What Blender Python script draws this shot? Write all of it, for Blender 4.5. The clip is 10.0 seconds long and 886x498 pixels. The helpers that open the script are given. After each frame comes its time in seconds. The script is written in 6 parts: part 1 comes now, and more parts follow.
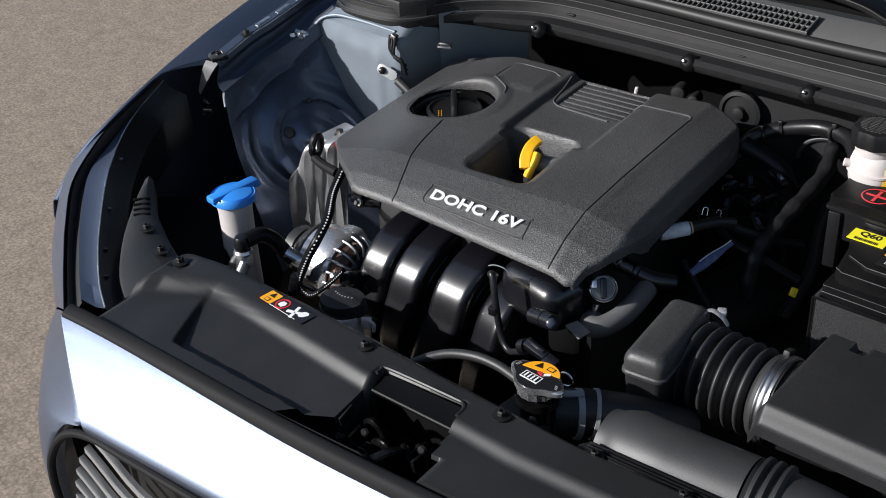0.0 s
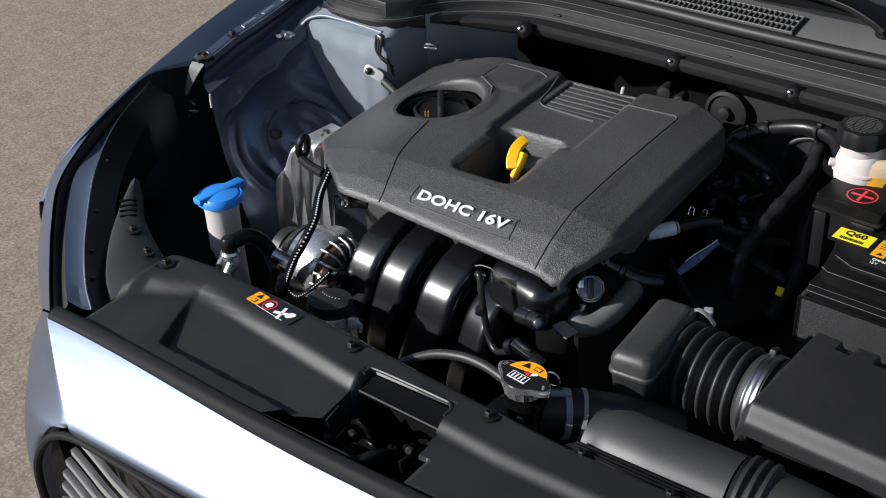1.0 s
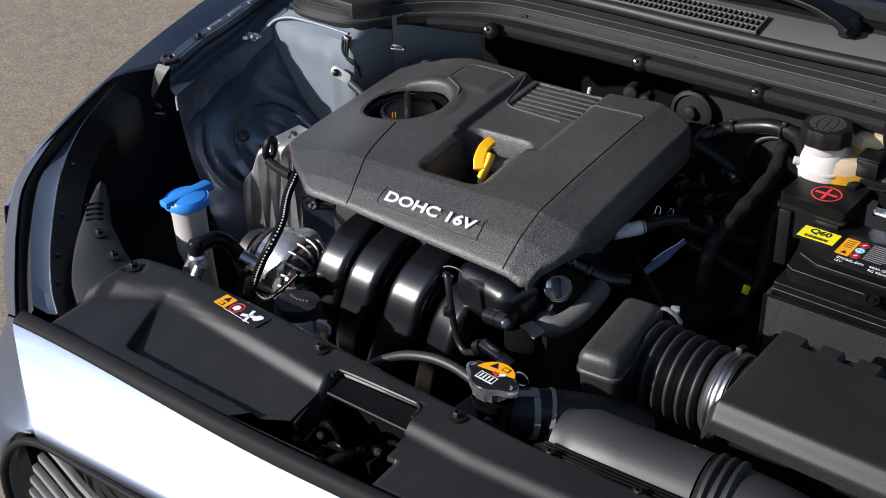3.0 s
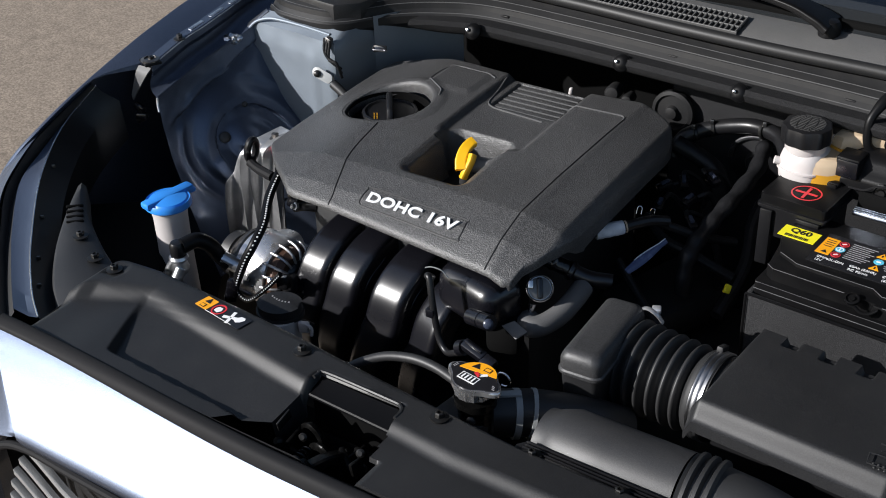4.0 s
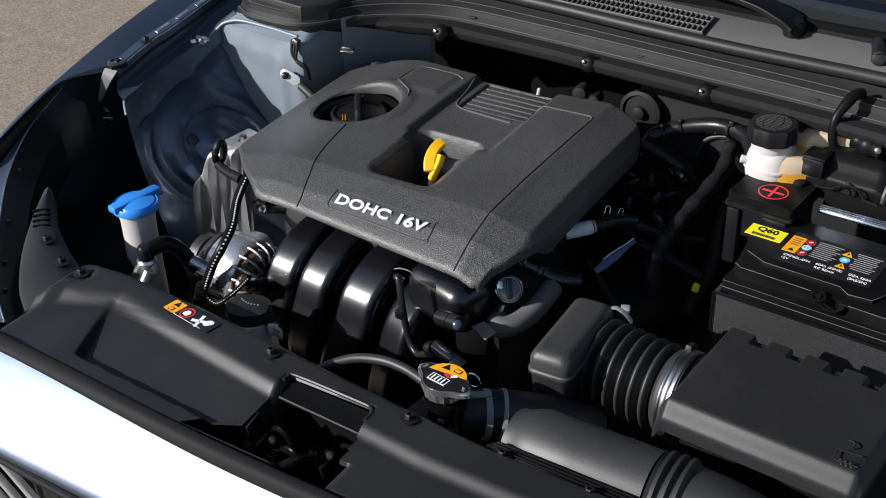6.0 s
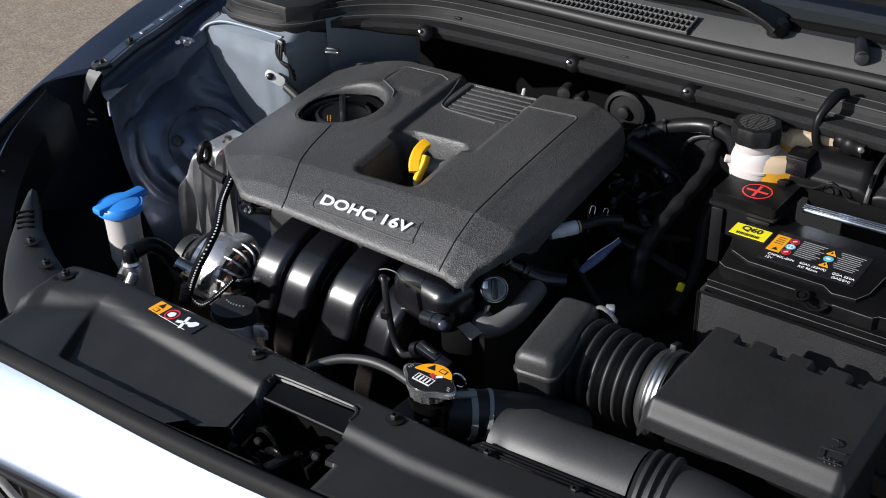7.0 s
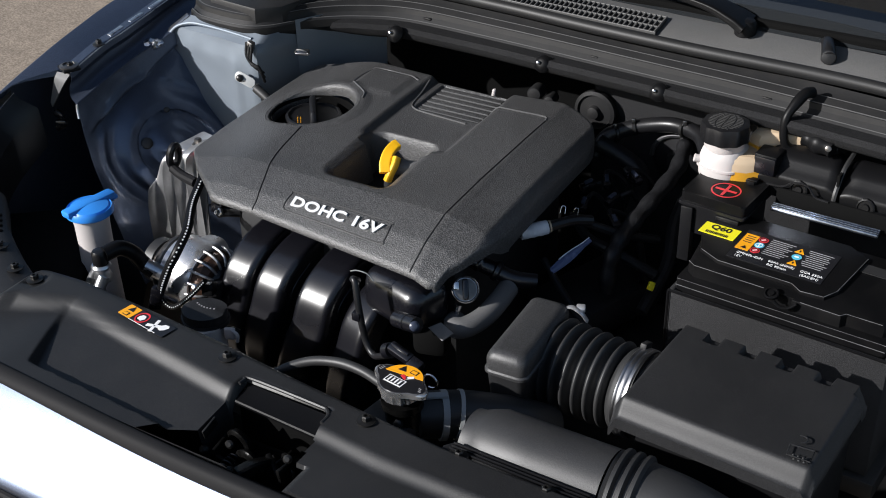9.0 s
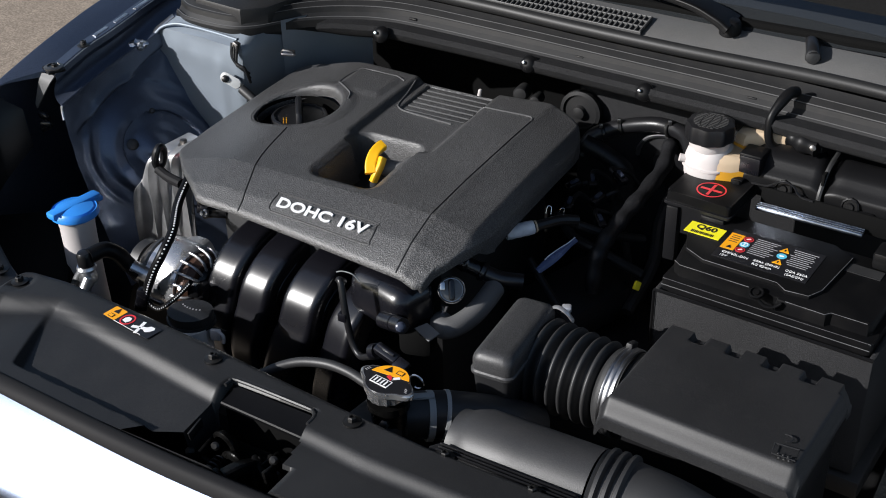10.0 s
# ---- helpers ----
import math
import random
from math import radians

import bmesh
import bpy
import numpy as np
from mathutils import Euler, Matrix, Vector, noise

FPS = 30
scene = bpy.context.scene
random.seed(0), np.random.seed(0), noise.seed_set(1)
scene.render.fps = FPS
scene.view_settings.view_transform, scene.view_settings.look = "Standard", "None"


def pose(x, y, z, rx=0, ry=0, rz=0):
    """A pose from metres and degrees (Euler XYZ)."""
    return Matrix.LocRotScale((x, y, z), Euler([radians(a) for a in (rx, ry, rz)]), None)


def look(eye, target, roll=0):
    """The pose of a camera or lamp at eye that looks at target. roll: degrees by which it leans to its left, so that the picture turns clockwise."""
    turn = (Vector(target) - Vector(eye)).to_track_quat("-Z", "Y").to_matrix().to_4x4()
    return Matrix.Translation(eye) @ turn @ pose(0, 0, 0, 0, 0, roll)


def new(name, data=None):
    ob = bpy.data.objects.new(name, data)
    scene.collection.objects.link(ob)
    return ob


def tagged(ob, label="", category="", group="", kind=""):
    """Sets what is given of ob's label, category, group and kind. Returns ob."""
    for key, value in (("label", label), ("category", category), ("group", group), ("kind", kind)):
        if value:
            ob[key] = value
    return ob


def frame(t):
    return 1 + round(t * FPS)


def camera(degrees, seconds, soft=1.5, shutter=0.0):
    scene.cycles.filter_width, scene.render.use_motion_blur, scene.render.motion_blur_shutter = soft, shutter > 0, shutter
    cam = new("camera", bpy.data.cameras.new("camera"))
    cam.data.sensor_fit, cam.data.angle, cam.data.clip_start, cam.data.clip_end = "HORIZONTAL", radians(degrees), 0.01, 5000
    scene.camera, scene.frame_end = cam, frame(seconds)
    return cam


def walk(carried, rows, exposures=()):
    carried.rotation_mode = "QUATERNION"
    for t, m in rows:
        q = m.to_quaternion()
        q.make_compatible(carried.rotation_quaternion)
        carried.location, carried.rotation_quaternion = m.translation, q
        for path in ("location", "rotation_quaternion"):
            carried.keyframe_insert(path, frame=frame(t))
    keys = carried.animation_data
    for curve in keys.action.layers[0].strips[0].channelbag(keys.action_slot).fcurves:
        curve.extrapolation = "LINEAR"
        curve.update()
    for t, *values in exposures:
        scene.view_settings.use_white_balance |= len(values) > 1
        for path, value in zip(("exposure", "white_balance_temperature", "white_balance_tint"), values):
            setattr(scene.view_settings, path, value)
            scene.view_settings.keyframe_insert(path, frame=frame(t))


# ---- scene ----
cam = camera(39.13, 10.0, soft=1.0)
PATH = [
    (0, (0.7557, -1.5253, 1.6896), (-0.2971, -0.1879, 0.6395), -2.81),
    (0.5, (0.7560, -1.5251, 1.6901), (-0.2887, -0.1816, 0.6396), -2.71),
    (1, (0.7571, -1.5247, 1.6897), (-0.2805, -0.1755, 0.6395), -2.66),
    (1.5, (0.7590, -1.5240, 1.6903), (-0.2705, -0.1689, 0.6398), -2.59),
    (2, (0.7601, -1.5229, 1.6899), (-0.2605, -0.1610, 0.6395), -2.50),
    (2.5, (0.7606, -1.5224, 1.6908), (-0.2502, -0.1537, 0.6396), -2.43),
    (4, (0.7653, -1.5200, 1.6907), (-0.2157, -0.1297, 0.6397), -2.15),
    (4.5, (0.7656, -1.5195, 1.6916), (-0.2043, -0.1221, 0.6397), -2.06),
    (5, (0.7668, -1.5190, 1.6916), (-0.1940, -0.1152, 0.6398), -1.95),
    (5.5, (0.7671, -1.5184, 1.6914), (-0.1847, -0.1085, 0.6396), -1.88),
    (7, (0.7710, -1.5170, 1.6911), (-0.1556, -0.0897, 0.6402), -1.66),
    (7.5, (0.7736, -1.5153, 1.6918), (-0.1454, -0.0837, 0.6402), -1.61),
    (8, (0.7740, -1.5152, 1.6916), (-0.1355, -0.0772, 0.6403), -1.52),
    (8.5, (0.7750, -1.5147, 1.6910), (-0.1261, -0.0710, 0.6404), -1.45),
    (9, (0.7753, -1.5149, 1.6928), (-0.1161, -0.0661, 0.6409), -1.36),
    (9.5, (0.7770, -1.5133, 1.6932), (-0.1070, -0.0604, 0.6409), -1.31),
    (10, (0.7782, -1.5127, 1.6937), (-0.0973, -0.0548, 0.6410), -1.24),
]
walk(cam, [(t, look(eye, target, roll)) for t, eye, target, roll in PATH])

# ---- daylight: clear sky, sun from the car's right front, about 27 degrees up ----
SUN_EL, SUN_AZ = 27.0, 140.0
sun_way = Vector((math.cos(radians(SUN_EL)) * math.cos(radians(SUN_AZ + 90)), math.cos(radians(SUN_EL)) * math.sin(radians(SUN_AZ + 90)), math.sin(radians(SUN_EL))))
world = bpy.data.worlds.new("sky")
scene.world = world
world.use_nodes = True
wn = world.node_tree
sky = wn.nodes.new("ShaderNodeTexSky")
sky.sky_type, sky.sun_disc = "NISHITA", False
sky.sun_elevation = radians(SUN_EL)
sky.sun_rotation = math.atan2(sun_way.x, sun_way.y)
wn.links.new(sky.outputs[0], wn.nodes["Background"].inputs[0])
wn.nodes["Background"].inputs[1].default_value = 0.078
sun = new("sun", bpy.data.lights.new("sun", "SUN"))
sun.data.energy, sun.data.angle, sun.data.color = 4.9, radians(0.6), (1.0, 0.985, 0.98)
sun.matrix_world = look(sun_way * 10, (0, 0, 0))
scene.view_settings.exposure = 0.50

# ---- materials ----
def mat(name, color, rough=0.5, metal=0.0, var=0.15, vscale=6.0, grain=0.0, gscale=900.0, spec=0.5, coat=0.0, fleck=0.0, stretch=None, transmission=0.0, dust=0.0, rough_var=0.1, deep=0.001, crisp=0.0):
    m = bpy.data.materials.new(name)
    m.use_nodes = True
    t = m.node_tree
    n, link = t.nodes, t.links.new
    b = n["Principled BSDF"]
    b.inputs["Roughness"].default_value, b.inputs["Metallic"].default_value = rough, metal
    b.inputs["Specular IOR Level"].default_value, b.inputs["Coat Weight"].default_value = spec, coat
    b.inputs["Coat Roughness"].default_value = 0.06
    b.inputs["Transmission Weight"].default_value = transmission
    tc = n.new("ShaderNodeTexCoord")
    mp = n.new("ShaderNodeMapping")
    link(tc.outputs["Object"], mp.inputs["Vector"])
    if stretch:
        mp.inputs["Scale"].default_value = stretch
    big = n.new("ShaderNodeTexNoise")
    big.inputs["Scale"].default_value, big.inputs["Detail"].default_value = vscale, 6.0
    fine = n.new("ShaderNodeTexNoise")
    fine.inputs["Scale"].default_value, fine.inputs["Detail"].default_value = gscale, 2.0
    for x in (big, fine):
        link(mp.outputs[0], x.inputs["Vector"])
    ramp = n.new("ShaderNodeMapRange")
    ramp.inputs["From Min"].default_value, ramp.inputs["From Max"].default_value = 0.3, 0.7
    ramp.inputs["To Min"].default_value, ramp.inputs["To Max"].default_value = 1 - var, 1 + var
    link(big.outputs["Fac"], ramp.inputs["Value"])
    fr = n.new("ShaderNodeMapRange")
    fr.inputs["From Min"].default_value, fr.inputs["From Max"].default_value = 0.35 + crisp, 0.7 - crisp
    fr.inputs["To Min"].default_value, fr.inputs["To Max"].default_value = 1 - fleck, 1 + fleck
    link(fine.outputs["Fac"], fr.inputs["Value"])
    mul = n.new("ShaderNodeMath")
    mul.operation = "MULTIPLY"
    link(ramp.outputs[0], mul.inputs[0])
    link(fr.outputs[0], mul.inputs[1])
    sc = n.new("ShaderNodeVectorMath")
    sc.operation = "SCALE"
    sc.inputs[0].default_value = color
    link(mul.outputs[0], sc.inputs["Scale"])
    out = sc.outputs[0]
    if dust:
        dn = n.new("ShaderNodeTexNoise")
        dn.inputs["Scale"].default_value, dn.inputs["Detail"].default_value = 35.0, 8.0
        link(mp.outputs[0], dn.inputs["Vector"])
        dr = n.new("ShaderNodeMapRange")
        dr.inputs["From Min"].default_value, dr.inputs["From Max"].default_value = 0.45, 0.8
        dr.inputs["To Max"].default_value = dust
        link(dn.outputs["Fac"], dr.inputs["Value"])
        mx = n.new("ShaderNodeMix")
        mx.data_type = "RGBA"
        link(dr.outputs[0], mx.inputs[0])
        link(out, mx.inputs["A"])
        mx.inputs["B"].default_value = (0.16, 0.145, 0.125, 1)
        out = mx.outputs["Result"]
    link(out, b.inputs["Base Color"])
    rr = n.new("ShaderNodeMapRange")
    rr.inputs["To Min"].default_value, rr.inputs["To Max"].default_value = max(0.02, rough - rough_var), min(1.0, rough + rough_var)
    link(big.outputs["Fac"], rr.inputs["Value"])
    link(rr.outputs[0], b.inputs["Roughness"])
    if grain:
        bump = n.new("ShaderNodeBump")
        bump.inputs["Strength"].default_value, bump.inputs["Distance"].default_value = min(1.0, grain), deep
        link(fine.outputs["Fac"], bump.inputs["Height"])
        link(bump.outputs[0], b.inputs["Normal"])
    return m


M = {}
M["grained"] = mat("grained_black_plastic", (0.062, 0.0615, 0.062), 0.41, grain=0.9, gscale=620, fleck=0.56, dust=0.02, spec=0.58, deep=0.0010, crisp=0.08)
M["plastic"] = mat("black_plastic", (0.0175, 0.0177, 0.0186), 0.45, grain=0.12, gscale=900, fleck=0.4, dust=0.02, spec=0.32, crisp=0.05)
M["satin"] = mat("satin_black_plastic", (0.0085, 0.0085, 0.0095), 0.33, grain=0.12, gscale=600, dust=0.02, spec=0.4)
M["gloss"] = mat("moulded_black_nylon", (0.0045, 0.0045, 0.0065), 0.27, grain=0.03, gscale=150, spec=0.75, rough_var=0.05)
M["rubber"] = mat("black_rubber", (0.021, 0.021, 0.0215), 0.48, grain=0.12, gscale=500, dust=0.03)
# mottled near-black; on deep bay parts it holds shade in the colour
M["dark"] = mat("mottled_bay_black", (0.007, 0.007, 0.0075), 0.6, var=0.5, vscale=20, grain=0.3, gscale=200)
M["felt"] = mat("fibre_felt", (0.023, 0.023, 0.024), 0.95, grain=1.0, gscale=1300, fleck=0.8, spec=0.1)
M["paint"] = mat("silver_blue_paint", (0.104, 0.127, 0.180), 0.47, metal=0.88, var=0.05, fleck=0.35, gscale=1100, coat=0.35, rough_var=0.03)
# brighter copy of the body paint: sunlight on the upright panel in its colour
M["brightened_paint"] = mat("matt_brightened_silver_blue_paint", (0.25, 0.285, 0.325), 0.68, metal=0.88, var=0.05, vscale=14, coat=0.3, dust=0.01, rough_var=0.04, grain=0.15, gscale=30, deep=0.003, spec=0.3)
M["steel"] = mat("bright_steel", (0.75, 0.75, 0.76), 0.25, metal=1.0, var=0.2, vscale=30)
M["alu"] = mat("cast_aluminium", (0.60, 0.60, 0.61), 0.38, metal=0.8, var=0.35, vscale=50, grain=0.5, gscale=300)
M["pipe_alu"] = mat("bright_drawn_aluminium", (0.62, 0.63, 0.65), 0.3, metal=0.95, var=0.3, vscale=40, grain=0.3, gscale=200)
M["deck"] = mat("grey_black_cowl_plastic", (0.085, 0.0845, 0.084), 0.55, grain=0.2, gscale=700, fleck=0.15, dust=0.06)
M["housing"] = mat("smooth_cast_housing", (0.70, 0.70, 0.71), 0.30, metal=0.85, var=0.2, vscale=30, grain=0.25, gscale=120)
M["zinc"] = mat("dark_plated_steel", (0.16, 0.15, 0.14), 0.35, metal=0.9, var=0.3, vscale=60)
M["blue"] = mat("blue_plastic", (0.03, 0.235, 0.70), 0.35, var=0.06, grain=0.1)
M["yellow"] = mat("yellow_plastic", (0.85, 0.45, 0.01), 0.4, var=0.08, grain=0.2)
M["greased"] = mat("greased_black_steel", (0.0035, 0.0034, 0.0033), 0.28, metal=0.0, spec=0.07, var=0.5, vscale=70, grain=0.5, gscale=160)
M["ledge"] = mat("smooth_dark_moulding", (0.004, 0.004, 0.0045), 0.45, grain=0.1, gscale=500, spec=0.10)
M["smoke_dark"] = mat("dark_blue_grey_plastic", (0.035, 0.042, 0.065), 0.3, var=0.2, vscale=40)
M["edge"] = mat("light_edge_plastic", (0.10, 0.10, 0.102), 0.35, var=0.3, vscale=60)
M["clamp"] = mat("blued_bright_steel", (0.42, 0.47, 0.56), 0.3, metal=1.0, var=0.35, vscale=25)
M["clamp_band"] = mat("rolled_steel_band", (0.34, 0.34, 0.35), 0.34, metal=1.0, var=0.2, vscale=30)
M["resonator"] = mat("light_grained_plastic", (0.042, 0.042, 0.043), 0.45, grain=0.45, gscale=1000, fleck=0.6, dust=0.03, deep=0.0006, crisp=0.05)
M["moulded"] = mat("smooth_moulded_edge", (0.085, 0.085, 0.086), 0.4, var=0.1)
M["seal"] = mat("soft_black_rubber_seal", (0.014, 0.014, 0.0145), 0.5, grain=0.1, spec=0.35)
M["jacket"] = mat("speckled_felt", (0.029, 0.029, 0.030), 0.95, grain=0.8, gscale=1100, fleck=0.6, spec=0.1, crisp=0.05)
M["amber"] = mat("worn_yellow_plastic", (0.50, 0.24, 0.01), 0.5, var=0.1)
M["milky"] = mat("milky_plastic", (0.52, 0.485, 0.47), 0.4, var=0.05, vscale=12)
M["white"] = mat("white_print", (0.8, 0.8, 0.8), 0.5, var=0.03)
M["silver"] = mat("silver_print", (0.62, 0.63, 0.64), 0.35, metal=0.1, var=0.03)
M["red"] = mat("red_print", (0.62, 0.03, 0.04), 0.45, var=0.05)
M["orange"] = mat("orange_print", (0.85, 0.36, 0.01), 0.45, var=0.04)
M["lemon"] = mat("yellow_print", (0.82, 0.74, 0.02), 0.45, var=0.04)
M["cyan"] = mat("light_blue_print", (0.10, 0.48, 0.66), 0.45, var=0.04)
M["grey"] = mat("grey_print", (0.26, 0.26, 0.27), 0.5, var=0.05)
M["label"] = mat("black_label", (0.012, 0.012, 0.014), 0.3, var=0.1)
M["asphalt"] = mat("asphalt", (0.262, 0.213, 0.166), 0.85, var=0.12, vscale=16.0, grain=0.3, gscale=400, fleck=0.15, spec=0.2, crisp=0.0, deep=0.001)
M["fluid"] = mat("amber_fluid_tank", (0.66, 0.33, 0.03), 0.35, var=0.08, vscale=20)
M["smoke"] = mat("blue_grey_plastic", (0.07, 0.095, 0.19), 0.25, var=0.1, vscale=30)
M["glass"] = mat("tinted_glass", (0.02, 0.022, 0.024), 0.04, var=0.02, coat=1.0, rough_var=0.0)
M["grille_grey"] = mat("grey_grille_plastic", (0.21, 0.21, 0.208), 0.45, var=0.1, fleck=0.2, grain=0.2)
M["trim"] = mat("dull_black_trim", (0.0135, 0.0135, 0.014), 0.50, grain=0.15, spec=0.24, dust=0.04)
M["fine"] = mat("fine_grained_plastic", (0.025, 0.025, 0.026), 0.50, grain=0.15, gscale=1000, fleck=0.35, dust=0.03)
M["box_black"] = mat("smooth_black_plastic", (0.005, 0.005, 0.0055), 0.40, grain=0.1, gscale=400, spec=0.17)
M["case_black"] = mat("battery_black_plastic", (0.0050, 0.0050, 0.0054), 0.36, grain=0.15, gscale=700, spec=0.13, dust=0.02)
# near-black: deep shade put into the colour; also the screen seal
M["void"] = mat("shade_and_seal_black", (0.004, 0.004, 0.004), 0.9, spec=0.08)
M["beige"] = mat("milky_beige_plastic", (0.52, 0.40, 0.27), 0.4, var=0.08, vscale=15)
M["lip"] = mat("dull_black_rubber", (0.008, 0.008, 0.009), 0.7, grain=0.1, spec=0.18)
M["pipe"] = mat("dull_grey_rubber", (0.100, 0.100, 0.101), 0.6, grain=0.3, gscale=500, dust=0.08)
M["sleeve"] = mat("pale_tape", (0.55, 0.58, 0.64), 0.45, var=0.2, vscale=60)
M["copper"] = mat("brown_windings", (0.055, 0.025, 0.014), 0.5, metal=0.3, var=0.4, vscale=60)
M["milky_grey"] = mat("grey_translucent_plastic", (0.30, 0.31, 0.31), 0.4, var=0.08)
M["casting"] = mat("grey_casting", (0.48, 0.48, 0.485), 0.36, metal=0.8, var=0.25, vscale=25, grain=0.3, gscale=300)
M["screw"] = mat("blackened_screw", (0.035, 0.034, 0.033), 0.32, metal=0.7, var=0.3, vscale=60)
M["chrome_dark"] = mat("plated_cap_metal", (0.62, 0.62, 0.63), 0.25, metal=0.9, var=0.2, vscale=40)
M["loom"] = mat("tape_wrapped_loom", (0.010, 0.010, 0.011), 0.42, var=0.3, vscale=50, grain=0.7, gscale=180, spec=0.3)


def stones(m, scale, low, high):
    """Breaks a material's colour into small stones, each with a tone of its own, and dark pits between them."""
    t = m.node_tree
    n, link = t.nodes, t.links.new
    b = n["Principled BSDF"]
    old = b.inputs["Base Color"].links[0].from_socket
    tc = n.new("ShaderNodeTexCoord")
    cells = n.new("ShaderNodeTexVoronoi")
    cells.inputs["Scale"].default_value, cells.inputs["Randomness"].default_value = scale, 1.0
    link(tc.outputs["Object"], cells.inputs["Vector"])
    tone = n.new("ShaderNodeSeparateColor")
    link(cells.outputs["Color"], tone.inputs[0])
    a = n.new("ShaderNodeMapRange")
    a.inputs["To Min"].default_value, a.inputs["To Max"].default_value = low, high
    link(tone.outputs[0], a.inputs["Value"])
    pit = n.new("ShaderNodeMapRange")
    pit.inputs["From Min"].default_value, pit.inputs["From Max"].default_value = 0.45, 0.75
    pit.inputs["To Min"].default_value, pit.inputs["To Max"].default_value = 1.0, 0.72
    link(cells.outputs["Distance"], pit.inputs["Value"])
    k = n.new("ShaderNodeMath")
    k.operation = "MULTIPLY"
    link(a.outputs[0], k.inputs[0])
    link(pit.outputs[0], k.inputs[1])
    v = n.new("ShaderNodeVectorMath")
    v.operation = "SCALE"
    link(old, v.inputs[0])
    link(k.outputs[0], v.inputs["Scale"])
    link(v.outputs[0], b.inputs["Base Color"])


stones(M["asphalt"], 150.0, 0.86, 1.22)

# ---- shape helpers ----
def smooth_mesh(me, angle=35):
    me.shade_smooth()
    bm = bmesh.new()
    bm.from_mesh(me)
    for e in bm.edges:
        if len(e.link_faces) == 2 and e.calc_face_angle(0) > radians(angle):
            e.smooth = False
    bm.to_mesh(me)
    bm.free()


def part(name, bm, material, parent=None, label="", angle=35):
    me = bpy.data.meshes.new(name)
    bmesh.ops.recalc_face_normals(bm, faces=bm.faces[:])
    bm.to_mesh(me)
    bm.free()
    smooth_mesh(me, angle)
    me.materials.append(material)
    ob = new(name, me)
    if parent is not None:
        ob.parent = parent
    if label:
        ob["label"] = label
    return ob


def thing(name, label, category, group="", kind="", at=None):
    ob = new(name)
    ob.empty_display_size = 0.02
    if at is not None:
        ob.matrix_basis = at
    return tagged(ob, label, category, group, kind)


def box(cx, cy, cz, sx, sy, sz, bevel=0.003, rz=0.0, rx=0.0, ry=0.0, segs=2, taper=1.0, bm=None):
    """A bevelled block; taper narrows its top."""
    own = bm is None
    bm = bm or bmesh.new()
    made = bmesh.ops.create_cube(bm, size=1.0)
    vs = made["verts"]
    for v in vs:
        k = taper if v.co.z > 0 else 1.0
        v.co = Vector((v.co.x * sx * k, v.co.y * sy * k, v.co.z * sz))
    if bevel > 0:
        es = list({e for v in vs for e in v.link_edges})
        r = bmesh.ops.bevel(bm, geom=es, offset=bevel, segments=segs, affect="EDGES", profile=0.5)
        vs = list({v for f in r["faces"] for v in f.verts} | {v for v in vs if v.is_valid})
    bmesh.ops.transform(bm, matrix=pose(cx, cy, cz, rx, ry, rz), verts=vs)
    return bm


def prism(outline, z0, z1, bevel=0.0, segs=2, inset=0.0, bm=None, m=None):
    """A plate of that outline between two heights, its top edge bevelled."""
    bm = bm or bmesh.new()
    n = len(outline)
    c = (sum(p[0] for p in outline) / n, sum(p[1] for p in outline) / n)
    lower = [bm.verts.new((x, y, z0)) for x, y in outline]
    upper = [bm.verts.new((x + (c[0] - x) * inset, y + (c[1] - y) * inset, z1)) for x, y in outline]
    bm.faces.new(list(reversed(lower)))
    top = bm.faces.new(upper)
    for i in range(n):
        bm.faces.new((lower[i], lower[(i + 1) % n], upper[(i + 1) % n], upper[i]))
    vs = set(lower + upper)
    if bevel > 0:
        r = bmesh.ops.bevel(bm, geom=list(top.edges), offset=bevel, segments=segs, affect="EDGES", profile=0.5)
        vs |= {v for f in r["faces"] for v in f.verts}
    if m is not None:
        bmesh.ops.transform(bm, matrix=m, verts=[v for v in vs if v.is_valid])
    return bm


def dome(outline, levels, bm=None, m=None):
    """A moulded block: an outline drawn in towards its middle, level by level: (inset in metres, height)."""
    bm = bm or bmesh.new()
    n = len(outline)
    cx, cy = sum(p[0] for p in outline) / n, sum(p[1] for p in outline) / n
    rx, ry = max(abs(p[0] - cx) for p in outline), max(abs(p[1] - cy) for p in outline)
    rings = []
    for d, z in levels:
        q = [Vector((cx + (x - cx) * (1 - d / rx), cy + (y - cy) * (1 - d / ry), z)) for x, y in outline]
        rings.append([bm.verts.new(m @ p if m is not None else p) for p in q])
    for a, b in zip(rings, rings[1:]):
        for k in range(n):
            bm.faces.new((a[k], a[(k + 1) % n], b[(k + 1) % n], b[k]))
    bm.faces.new(list(reversed(rings[0])))
    bm.faces.new(rings[-1])
    return bm


def rounded(x0, y0, x1, y1, r, n=5):
    """A rectangle's outline with round corners."""
    pts = []
    for cx, cy, a in ((x1 - r, y1 - r, 0), (x0 + r, y1 - r, 90), (x0 + r, y0 + r, 180), (x1 - r, y0 + r, 270)):
        for k in range(n + 1):
            th = radians(a + 90 * k / n)
            pts.append((cx + r * math.cos(th), cy + r * math.sin(th)))
    return pts


